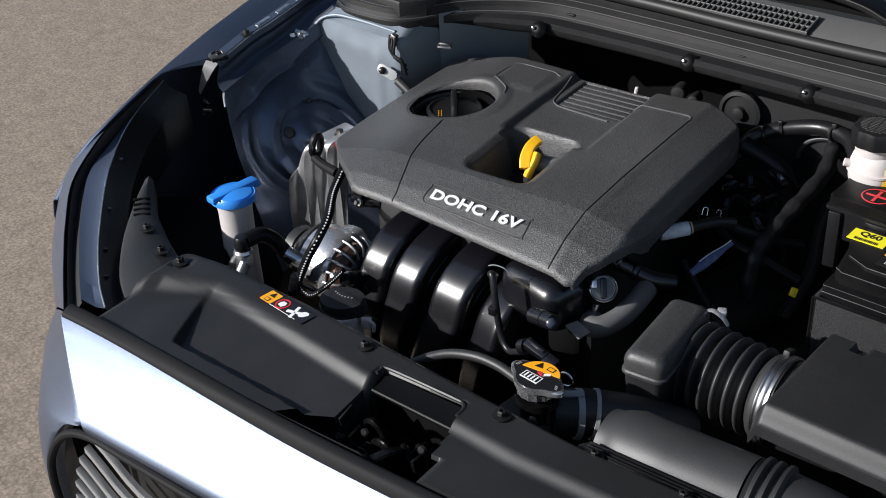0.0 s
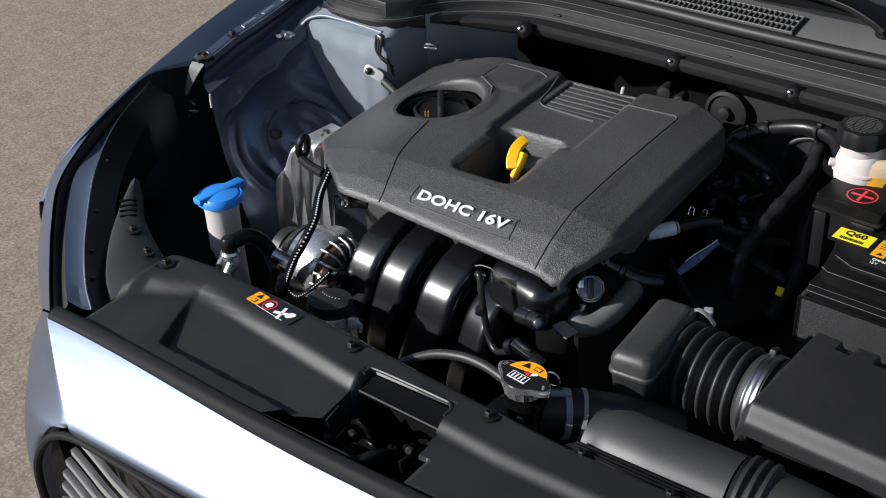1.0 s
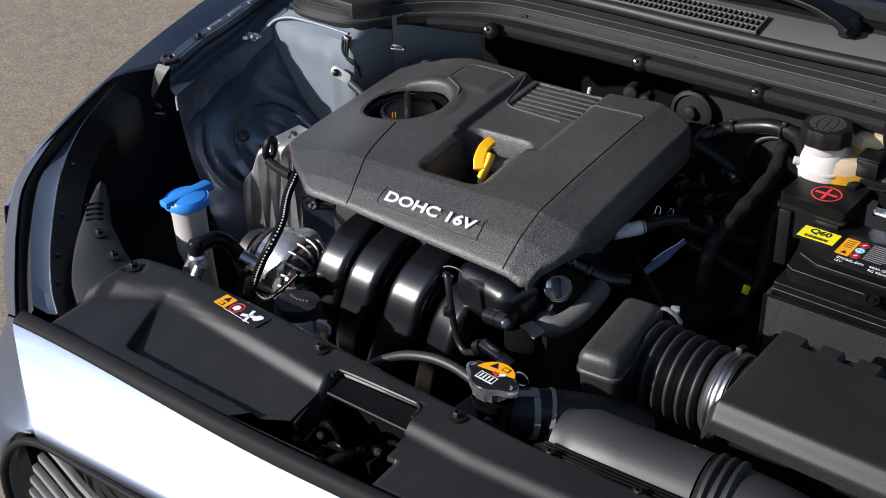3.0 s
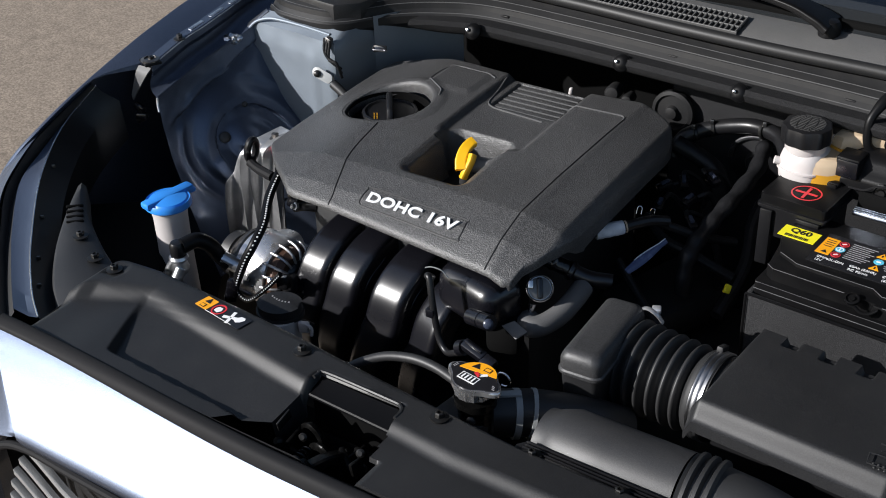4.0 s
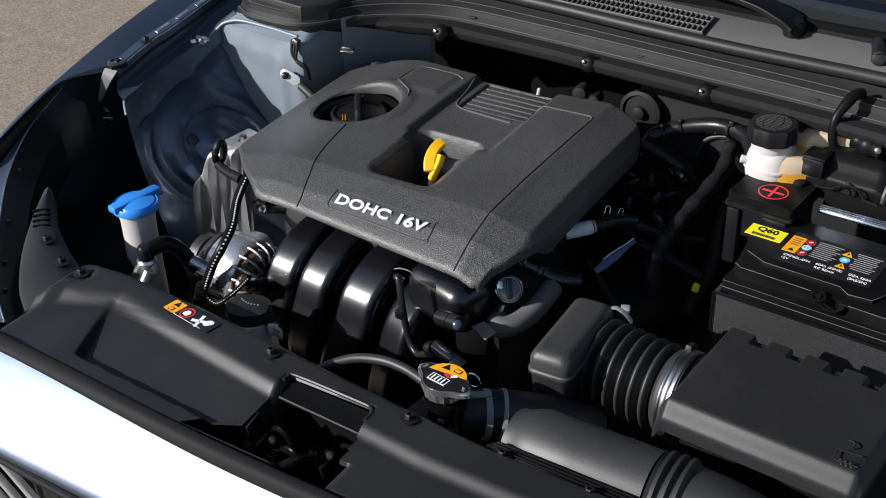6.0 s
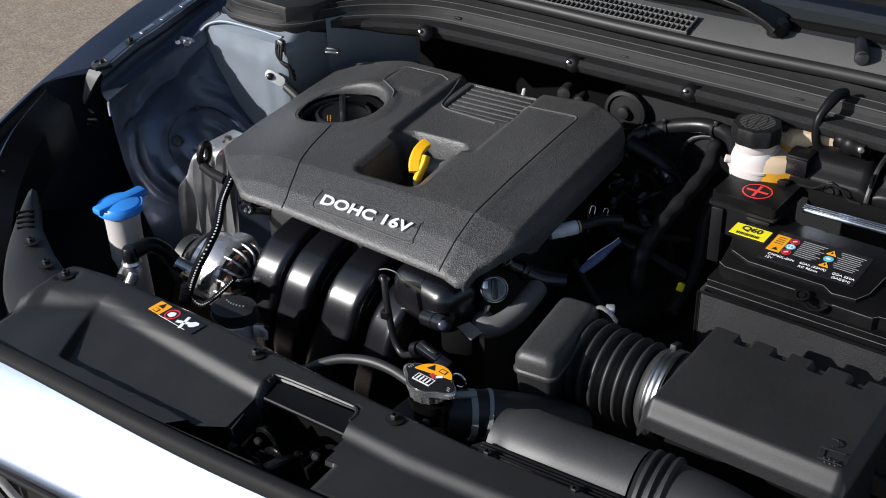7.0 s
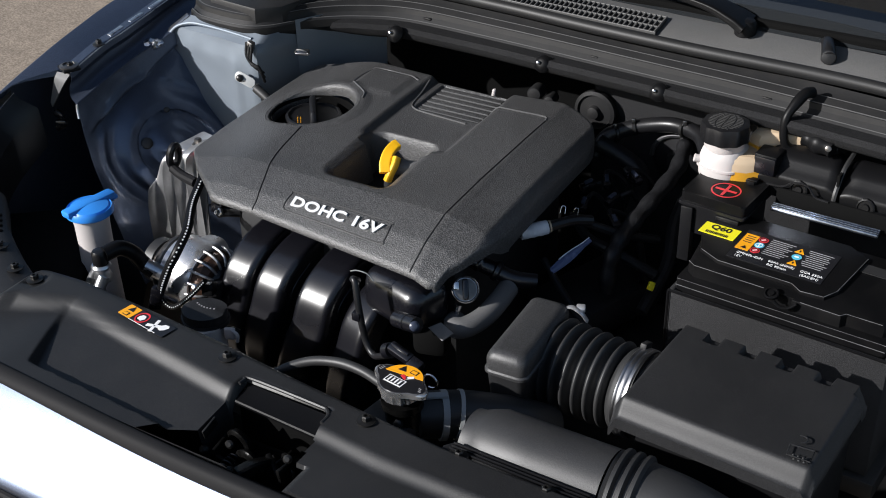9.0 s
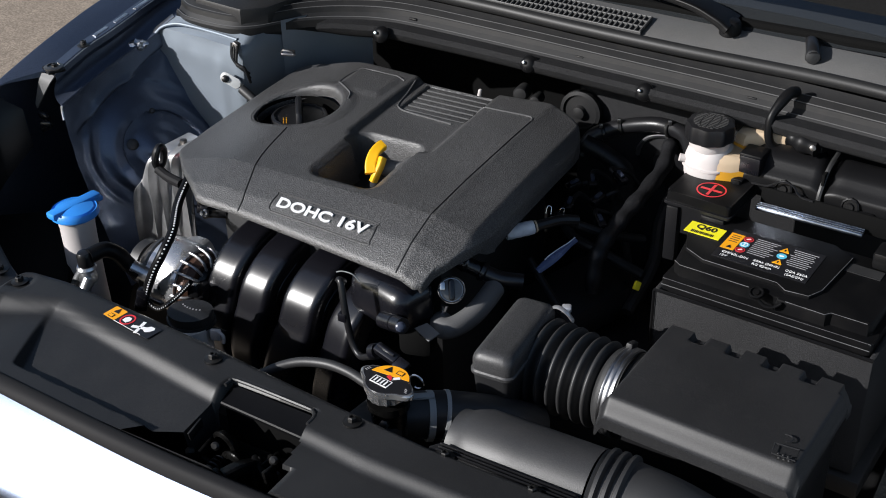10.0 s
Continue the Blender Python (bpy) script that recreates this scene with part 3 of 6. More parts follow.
    part("panel_bead", sweep([(-0.716, 0.004, 0.868), (-0.700, 0.010, 0.884), (-0.672, 0.014, 0.894), (-0.64, 0.016, 0.895), (-0.59, 0.020, 0.891), (-0.545, 0.024, 0.885)], 0.0030, 10), M["brightened_paint"], car, "rolled upper seam")
    part("panel_stay", sweep([(-0.733, -0.004, 0.860), (-0.716, 0.016, 0.876), (-0.697, 0.040, 0.895)], 0.0032, 8, 4, wide=2.6, square=0.4), M["clamp_band"], car, "flat bright steel stay")
    for x, z in ((-0.650, 0.878), (-0.628, 0.877), (-0.606, 0.873), (-0.664, 0.846)):
        part("panel_dimple", lathe([(0.0055, 0), (0.0045, 0.0008), (0.002, 0.0012)], 14, pose(x, 0.0115 + 0.035 * (x + 0.6), z, 90, 0, 0)), M["brightened_paint"], car)
    for x, z in ((-0.552, 0.795), (-0.545, 0.832)):
        part("panel_hole", lathe([(0.005, 0), (0.005, 0.003)], 14, pose(x, 0.0105, z, 90, 0, 0)), M["void"], car)
    part("cowl_side_panel", loft([[(-0.500, 0.090, 0.905), (-0.45, 0.17, 0.905), (-0.40, 0.22, 0.905)], [(-0.500, 0.090, 0.60), (-0.45, 0.17, 0.60), (-0.40, 0.22, 0.60)]], 4, 4), M["brightened_paint"], car, "panel in the cowl's shade")
    # clip and taped wires on the panel's edge
    part("panel_clip", box(-0.534, 0.006, 0.880, 0.012, 0.010, 0.020, 0.002, ry=18), M["clamp_band"], car, "bright spring clip")
    for k in range(3):
        part("panel_wire", sweep([(-0.540 + 0.006 * k, 0.004, 0.888), (-0.536 + 0.004 * k, -0.004, 0.866 - 0.006 * k), (-0.522 + 0.005 * k, -0.004, 0.850), (-0.510, 0.006, 0.836 - 0.008 * k)], 0.0026, 8), M["loom"], car)
    part("inner_wing", box(0.80, 0.0, 0.65, 0.03, 1.2, 0.5, 0.01), M["brightened_paint"], car, "inner wing in deep shade")
    part("fender", box(0.86, 0.1, 0.72, 0.06, 1.5, 0.4, 0.02), M["paint"], car)


inner_wing()


def bay_floor():
    part("undertray", box(0.05, -0.10, 0.30, 1.1, 1.15, 0.02, 0.003), M["dark"], car, "dark undertray")
    for x, z, r in ((-0.087, 0.815, 0.013), (-0.060, 0.808, 0.010)):
        part("bulkhead_stub", lathe([(r, -0.03), (r, 0.0), (0.8 * r, 0.004), (0.4 * r, 0.005)], 20, pose(x, 0.19, z, 80, 0, 12)), M["trim"], car, "dark stub on the bulkhead")
    part("bulkhead", box(0.40, 0.31, 0.62, 0.80, 0.16, 0.62, 0.01), M["felt"], car, "bulkhead with fibre insulation")
    # this half is black, not felt, to stand for the cowl's shadow
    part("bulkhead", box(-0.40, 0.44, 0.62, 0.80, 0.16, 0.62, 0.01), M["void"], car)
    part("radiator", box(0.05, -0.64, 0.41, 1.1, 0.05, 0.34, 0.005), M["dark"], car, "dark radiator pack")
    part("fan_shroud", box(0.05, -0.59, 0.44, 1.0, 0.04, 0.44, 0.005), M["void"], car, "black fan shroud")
    # lamp housings coloured near-black in place of the shade around them
    part("lamp_housing", box(-0.67, -0.42, 0.52, 0.20, 0.26, 0.30, 0.02, rz=38), M["void"], car, "lamp housing back, blackened for shade")
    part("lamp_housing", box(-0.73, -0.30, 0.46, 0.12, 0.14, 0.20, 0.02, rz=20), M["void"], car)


bay_floor()


def wheel(x, y):
    w = part("wheel", lathe([(0.17, -0.06), (0.195, -0.07), (0.2, 0.0), (0.195, 0.07), (0.17, 0.06)], 40, pose(x, y, 0.305, 0, 90, 0)), M["alu"], car, "alloy wheel")
    part("tyre", lathe([(0.2, -0.085), (0.25, -0.105), (0.295, -0.1), (0.305, -0.075), (0.305, 0.075), (0.295, 0.1), (0.25, 0.105), (0.2, 0.085)], 48, pose(x, y, 0.305, 0, 90, 0)), M["rubber"], w, "black tyre")


for wx in (-0.77, 0.77):
    for wy in (0.06, 2.7):
        wheel(wx, wy)


def bonnet():
    # open, leaning back over the bay on its rear hinges
    m = pose(0, 0.30, 1.02, -56, 0, 0)
    rows = [[m @ Vector((x * (1 - 0.10 * f), -1.02 * f, 0.03 * (1 - (x / 0.75) ** 2) - 0.03 * f)) for x in (-0.75 + 1.5 * i / 16 for i in range(17))] for f in (0, 0.1, 0.3, 0.5, 0.7, 0.9, 1.0)]
    h = part("bonnet", loft(rows, thick=-0.004), M["paint"], car, "open silver-blue bonnet")
    rows = [[m @ Vector((x * (1 - 0.10 * f), -1.0 * f, -0.035 + 0.02 * (1 - (x / 0.7) ** 2) - 0.03 * f)) for x in (-0.70 + 1.4 * i / 16 for i in range(17))] for f in (0.02, 0.25, 0.5, 0.75, 0.97)]
    part("lining", loft(rows, thick=-0.01), M["felt"], h, "black fibre bonnet lining")
    for x in (-0.70, 0.70):
        part("hinge", sweep([(x, 0.30, 0.93), (x, 0.32, 1.0), (x, 0.26, 1.06)], 0.012, 8), M["satin"], h)


bonnet()
part("body_side", box(0, 2.0, 0.62, 1.7, 2.2, 0.5, 0.12, segs=4), M["paint"], car, "silver-blue body behind the bay")


# ---- cowl, bulkhead lip, windscreen foot ----
def cowl():
    run = [(-0.70, 0.05), (-0.656, 0.03), (-0.57, 0.028), (-0.527, 0.052), (-0.485, 0.11), (-0.423, 0.155), (-0.33, 0.185), (-0.15, 0.18), (0.104, 0.163), (0.337, 0.146), (0.62, 0.11), (0.80, 0.06)]
    line = spline([(x, y, 0) for x, y in run], 8)
    # stepped profile from the front lip to the windscreen foot
    prof = [(0.02, 0.870), (0.0, 0.886), (0.0, 0.899), (0.003, 0.902), (0.006, 0.902), (0.008, 0.899), (0.016, 0.907), (0.018, 0.915), (0.021, 0.917), (0.031, 0.923), (0.033, 0.922), (0.036, 0.918), (0.046, 0.922), (0.056, 0.93)]
    rows = [[(p.x, p.y + o * (1.0 if p.x > -0.5 else 0.9), z) for p in line] for o, z in prof]
    c = thing("cowl_cover", "black plastic cowl cover below the windscreen", "car part")
    part("front_trim", loft(rows), M["trim"], c, "stepped black trim strip", 25)
    for o, z in ((0.0045, 0.9022), (0.0195, 0.9165), (0.032, 0.9228)):
        part("trim_edge", sweep([(p.x, p.y + o, z) for p in line], 0.0009, 6, raw=True), M["moulded"], c, "thin moulded edge")
    # rubber seal tube
    seal = [(-0.50, 0.20, 0.938), (-0.36, 0.232, 0.942), (-0.183, 0.228, 0.942), (0.0, 0.212, 0.942), (0.176, 0.202, 0.942), (0.484, 0.190, 0.942), (0.80, 0.14, 0.93)]
    part("seal", sweep(seal, 0.0098, 14), M["seal"], c, "black rubber sealing tube")
    # upper deck with the intake grille
    rows = [[(x, y0 + lerp_table([(-0.6, 0.12), (-0.36, 0.232), (-0.183, 0.228), (0.0, 0.212), (0.176, 0.202), (0.484, 0.190), (0.8, 0.14)], x), z) for x in (-0.55 + 1.35 * i / 40 for i in range(41))] for y0, z in ((0.0, 0.938), (0.012, 0.949), (0.06, 0.960), (0.075, 0.962), (0.078, 0.950), (0.14, 0.945))]
    part("deck", loft(rows), M["deck"], c, "grained grey-black upper deck")
    gr = part("intake_grille", box(-0.09, 0.247, 0.9545, 0.40, 0.044, 0.003, 0.001, rz=-3.5, rx=13), M["dark"], c, "black slotted air intake")
    for k in range(45):
        x = -0.288 + 0.009 * k
        part("slat", box(x, 0.247 + (x + 0.09) * -0.061, 0.9575, 0.0026, 0.046, 0.005, 0.0005, rz=-3.5, rx=13, segs=1), M["deck"], gr)
    for o in (-0.022, -0.007, 0.008, 0.022):
        part("crossbar", box(-0.09, 0.247 + o, 0.9572 + 0.23 * o, 0.40, 0.0026, 0.005, 0.0005, rz=-3.5, rx=13, segs=1), M["deck"], gr)
    # end cap on the car's right
    part("end_cap", prism([(-0.655, 0.055), (-0.55, 0.045), (-0.515, 0.075), (-0.50, 0.14), (-0.58, 0.18), (-0.68, 0.13)], 0.90, 0.932, 0.006), M["plastic"], c, "raised plastic end cap")
    for x in (-0.30, 0.02, 0.31):
        part("clip", box(x, lerp_table(run, x) + 0.018, 0.905, 0.016, 0.008, 0.004, 0.0015, rz=-5), M["satin"], c)
    # fibre lip of the bulkhead with its clips
    rows = []
    for x in (-0.44 + 1.1 * i / 40 for i in range(41)):
        y = lerp_table(run, x) - 0.035
        h = 0.008 * step(-0.45, -0.40, x)
        rows.append([(x, y + 0.05, 0.898), (x, y + 0.006, 0.902), (x, y, 0.895), (x, y + 0.004, 0.892 - h), (x, y + 0.012, 0.886 - h), (x, y + 0.06, 0.882 - h)])
    f = tagged(part("bulkhead_lining", loft(rows), M["felt"]), "dark grey fibre sound insulation below the cowl", "insulation")
    for x, y in ((-0.327, 0.13), (-0.05, 0.135), (0.153, 0.122)):
        b = part("lining_clip", lathe([(0.016, 0), (0.016, 0.004), (0.011, 0.010), (0.006, 0.012)], 18, pose(x, y + 0.012, 0.893, 60, 0, 0) @ Matrix.Diagonal((0.92, 0.92, 1.0, 1))), M["box_black"], f, "black domed clip")
        # steel dot added in place of the highlight on the clip's dome
        part("clip_highlight", lathe([(0.005, 0), (0.005, 0.006), (0.002, 0.008)], 10, pose(x - 0.004, y + 0.002, 0.8985, 60, 0, 0) @ Matrix.Diagonal((0.62, 0.62, 0.8, 1))), M["steel"], b, "bright dot for the dome's highlight")
    # round fittings on the bulkhead
    d = thing("bulkhead_fitting", "round dark metal fitting on the bulkhead", "fitting")
    part("disc", lathe([(0.036, 0), (0.036, 0.008), (0.030, 0.010), (0.029, 0.006), (0.012, 0.008), (0.010, 0.016), (0.004, 0.018)], 32, pose(0.012, 0.222, 0.795, 90, 0, 0)), M["trim"], d)
    d = thing("bulkhead_grommet", "black rubber grommet with an arched metal rim on the bulkhead", "grommet")
    part("rim", sweep([(0.164 + 0.046 * math.cos(a), 0.214, 0.742 + 0.044 * math.sin(a)) for a in (math.pi * k / 12 for k in range(13))], 0.004, 8), M["clamp_band"], d)
    part("disc", lathe([(0.048, 0), (0.046, 0.006), (0.02, 0.012), (0.015, 0.02)], 28, pose(0.164, 0.224, 0.742, 90, 0, 0)), M["satin"], d)


cowl()


def windscreen():
    w = part("windscreen", loft([[(-0.6, 0.34, 0.945), (0.0, 0.285, 0.96), (0.45, 0.275, 0.96), (0.85, 0.33, 0.945)], [(-0.55, 1.0, 1.32), (0.0, 0.98, 1.34), (0.4, 0.98, 1.34), (0.8, 1.0, 1.32)]], 2, 4), M["glass"], car, "dark tinted windscreen")
    part("screen_seal", sweep([(-0.10, 0.300, 0.966), (0.10, 0.296, 0.967), (0.263, 0.289, 0.967), (0.367, 0.289, 0.967), (0.465, 0.291, 0.966), (0.80, 0.335, 0.95)], 0.009, 10), M["void"], car, "black screen seal")
    part("cabin", box(0, 1.35, 0.75, 1.6, 0.9, 1.1, 0.1), M["dark"], car, "dark cabin behind the windscreen")
    a = thing("wiper", "black windscreen wiper arm lying on the cowl", "wiper")
    part("arm", sweep([(0.238, 0.262, 0.972), (0.215, 0.262, 0.984), (0.16, 0.267, 0.998), (0.02, 0.28, 1.008), (-0.15, 0.30, 1.025)], lambda f: 1.0 - 0.55 * f, 10, 8, section=flat_section(0.032, 0.007, 0.004, 3)), M["box_black"], a, "flat black arm")
    part("pivot", lathe([(0.017, -0.01), (0.017, 0.010), (0.013, 0.016), (0.006, 0.018)], 24, pose(0.236, 0.262, 0.964)), M["box_black"], a)
    n = thing("washer_jet", "small black washer jet on the cowl deck", "washer jet")
    part("jet", sweep([(0.357, 0.274, 0.964), (0.363, 0.258, 0.968), (0.371, 0.236, 0.966), (0.376, 0.222, 0.960)], lambda f: 0.0085 + 0.003 * f, 18, 6), M["satin"], n)
    part("nozzle", lathe([(0.0110, 0), (0.010, 0.004), (0.004, 0.006)], 18, pose(0.3755, 0.2215, 0.962, 75, 0, 18)), M["plastic"], n)


windscreen()


# ---- radiator top cover ----

def top_cover():
    back = [(-0.480, -0.572), (-0.472, -0.558), (-0.455, -0.551), (-0.403, -0.547), (-0.25, -0.557), (-0.139, -0.5666), (-0.043, -0.578), (0.031, -0.5855), (0.118, -0.594), (0.207, -0.6015), (0.30, -0.603), (0.9, -0.60)]
    ridge_back = [(-0.5, -0.66), (-0.45, -0.612), (-0.37, -0.588), (-0.193, -0.615), (-0.072, -0.632), (0.09, -0.645), (0.156, -0.652), (0.4, -0.655), (0.9, -0.645)]

    def z(x, y):
        rb = lerp_table(ridge_back, x)
        # shoulder, then the front slope down to the sunk panel
        drop = step(0.0, 1.0, min(1.0, max(0.0, (rb - y) / (0.020 if x > 0.068 else 0.022 + 0.010 * step(-0.36, -0.44, x)))))
        front = -0.707 - 0.048 * (x + 0.335)
        depth = 0.013 + 0.011 * step(-0.3600, -0.3500, x + 0.45 * (y + 0.66)) * min(1.0, max(0.0, (rb - y) / 0.10)) * step(front - 0.005, front, y)
        depth = depth if x < 0.068 else 0.011
        depth += 0.004 * step(-0.36, -0.44, x)
        h = 0.772 - depth * drop - 0.008 * step(-0.464, -0.479, x)
        # opening for the bonnet latch
        inx = step(-0.066, -0.058, x) * (1 - step(0.060, 0.066, x))
        iny = step(-0.742, -0.738, y) * (1 - step(-0.619, -0.613, y))
        ledge = (0.012 + 0.3 * (-0.614 - y) if y < -0.614 else 0.012) if y > -0.648 else 0.13
        h -= ledge * inx * iny
        # dark gap between the sunk panel and the lip
        h -= 0.006 * step(-0.700, -0.7015, y) * step(0.0, 0.02, x) * (1 - step(0.085, 0.093, x))
        # well round the end screw
        h -= 0.004 * (1 - step(0.014, 0.017, math.hypot(x + 0.452, y + 0.585)))
        h -= 0.010 * (1 - step(0.0, 0.010, lerp_table(back, x) - y)) * 0.8
        return h

    def gap(x):
        return -0.742 + lerp_table([(-0.128, 0.0), (-0.105, 0.022), (-0.062, 0.0405)], x)

    c = thing("radiator_top_cover", "black grained plastic cover over the radiator with fixing screws", "cover")
    part("cover", relief(-0.478, 0.85, lambda x: -0.742, lambda x: lerp_table(back, x), z, 420, 90, 0.03, knots=((gap, 0.3), (lambda x: -0.616, 0.9)), open_at=lambda x, y: (-0.0595 < x < 0.0660 + 0.15 * max(0.0, -0.63 - y) and y < -0.616) or (-0.127 < x < 0.086 and y < gap(x))), M["plastic"], c, "", 60)
    for x, y in ((-0.456, -0.583), (-0.1066, -0.5965), (0.112, -0.6135)):
        screw(c, x, y, z(x, y) + 0.001, 0.0085)
    part("latch_ledge", loft([[(-0.056, -0.617, 0.765), (0.062, -0.619, 0.765)], [(-0.060, -0.638, 0.7565), (0.064, -0.644, 0.7565)], [(-0.060, -0.6415, 0.7560), (0.064, -0.6475, 0.7560)], [(-0.060, -0.643, 0.7545), (0.064, -0.649, 0.7545)], [(-0.060, -0.643, 0.7515), (0.064, -0.649, 0.7515)], [(-0.060, -0.622, 0.750), (0.064, -0.626, 0.750)]]), M["ledge"], c, "dark ledge above the latch", 20)
    rim = [(-0.0625, -0.628), (-0.0615, -0.620), (-0.054, -0.6135), (0.045, -0.6155), (0.059, -0.6175), (0.0665, -0.626), (0.0672, -0.640)]
    part("opening_rim", sweep([(x, y, z(x - 0.004 if x < -0.06 else x + 0.004 if x > 0.06 else x, y + 0.004 if -0.06 < x < 0.06 else y) - 0.0012) for x, y in rim], 0.0026, 8, 5), M["plastic"], c, "thin raised rim")
    # rubber lip along the nose
    rows = []
    for k in range(46):
        x = -0.515 + 1.365 * k / 45
        yn = -0.747 - 0.020 * step(-0.5, 0.0, x)
        zn = 0.751 - 0.006 * step(-0.5, 0.0, x)
        rows.append([(x, yn + 0.021, 0.748), (x, yn + 0.019, 0.7600), (x, yn + 0.012, 0.7612), (x, yn + 0.004, 0.7580), (x, yn - 0.0010, zn + 0.003), (x, yn - 0.001, zn - 0.006), (x, yn + 0.01, zn - 0.010)])
    part("lip", loft(rows, 1, 3), M["lip"], c, "black rubber edge lip", 60)
    return z


cover_z = top_cover()


def side_bracket():
    b = thing("headlamp_bracket", "black plastic bracket with slots beside the radiator cover", "bracket")
    # a tongue that climbs from the radiator cover towards the wing
    left = [(-0.500, -0.656, 0.731), (-0.5543, -0.6152, 0.738), (-0.6091, -0.558, 0.748), (-0.660, -0.490, 0.758), (-0.697, -0.432, 0.766)]
    right = [(-0.500, -0.545, 0.731), (-0.5527, -0.5214, 0.738), (-0.603, -0.494, 0.746), (-0.6439, -0.4674, 0.752), (-0.690, -0.427, 0.765)]
    rows = []
    for a, c in zip(spline(left, 6), spline(right, 6)):
        m = a.lerp(c, 0.5) + Vector((0, 0, 0.003))
        rows.append([a + Vector((-0.004, -0.002, -0.035)), a + Vector((-0.002, -0.001, -0.003)), a + Vector((0.002, 0.001, 0.0)), m, c + Vector((-0.002, -0.001, 0.0)), c + Vector((0.001, 0.001, -0.003)), c + Vector((0.002, 0.002, -0.035))])
    part("plate", loft(rows), M["fine"], b, "", 50)
    # black tube and blocks stand for the shade in gap and slots
    part("gap", sweep([(-0.481, -0.6900, 0.738), (-0.484, -0.6500, 0.739), (-0.488, -0.6000, 0.740), (-0.490, -0.5600, 0.739)], 0.0060, 8, 6), M["void"], b, "dark gap beside the cover")
    for k in range(4):
        f = k / 3
        part("slot", box(-0.660 + 0.028 * f, -0.476 - 0.026 * f, 0.7585 - 0.006 * f, 0.026, 0.0055, 0.004, 0.0015, rz=58, ry=8), M["void"], b, "dark slot")
    for x, y, z in ((-0.5973, -0.523, 0.7485), (-0.5419, -0.5465, 0.7405)):
        screw(b, x, y, z, 0.0088)


side_bracket()


def triangle(parent, cx, cy, z, s, material, name="triangle", h=0.0006):
    return part(name, prism([(cx - s, cy - 0.8 * s), (cx + s, cy - 0.8 * s), (cx, cy + s)], z, z + h), material, parent)


def disc(parent, cx, cy, z, r, material, name="disc", h=0.0006, inner=0.0):
    if not inner:
        return part(name, lathe([(r, z), (r, z + h)], 28, pose(cx, cy, 0)), material, parent)
    bm = bmesh.new()
    n = 40
    rings = [[bm.verts.new((cx + q * math.cos(2 * math.pi * k / n), cy + q * math.sin(2 * math.pi * k / n), zz)) for k in range(n)] for q, zz in ((inner, z), (inner, z + h), (r, z + h), (r, z))]
    for a, b in zip(rings, rings[1:] + rings[:1]):
        for k in range(n):
            bm.faces.new((a[k], a[(k + 1) % n], b[(k + 1) % n], b[k]))
    return part(name, bm, material, parent)


def warning_label():
    m = pose(-0.243, -0.587, 0.7732, 0, 0, -9) @ Matrix.Diagonal((0.66, 0.72, 1, 1))
    w = thing("warning_label", "orange and black fan warning sticker on the radiator cover", "sticker", at=m)
    part("backing", prism(rounded(-0.078, -0.017, 0.058, 0.017, 0.003), 0, 0.0005), M["label"], w)
    part("orange_field", prism(rounded(-0.077, -0.016, -0.043, 0.016, 0.002), 0.0005, 0.0009), M["orange"], w)
    triangle(w, -0.060, 0.007, 0.0009, 0.0075, M["label"])
    part("book_sign", box(-0.060, -0.009, 0.0012, 0.013, 0.009, 0.0005, 0), M["label"], w)
    part("book_page", box(-0.060, -0.009, 0.0016, 0.010, 0.006, 0.0005, 0), M["orange"], w)
    disc(w, -0.022, 0.0, 0.0007, 0.0155, M["red"], "red_ring", 0.0005, 0.0125)
    part("palm", prism([(-0.030, -0.006), (-0.018, -0.008), (-0.014, 0.0), (-0.018, 0.007), (-0.027, 0.007), (-0.031, 0.001)], 0.0006, 0.0010), M["white"], w)
    disc(w, 0.018, -0.002, 0.0006, 0.0045, M["white"], "fan_hub", 0.0005, 0.002)
    for a in (20, 110, 200, 290):
        part("fan_blade", box(0.018 + 0.011 * math.cos(radians(a)), -0.002 + 0.011 * math.sin(radians(a)), 0.0008, 0.013, 0.007, 0.0005, 0, rz=a), M["white"], w)
    part("glove", prism([(0.030, -0.004), (0.037, -0.006), (0.044, -0.001), (0.048, 0.008), (0.044, 0.013), (0.034, 0.012), (0.028, 0.004)], 0.0006, 0.0010), M["white"], w)
    part("rule", box(-0.003, -0.0162, 0.0008, 0.08, 0.0008, 0.0004, 0), M["white"], w)


warning_label()


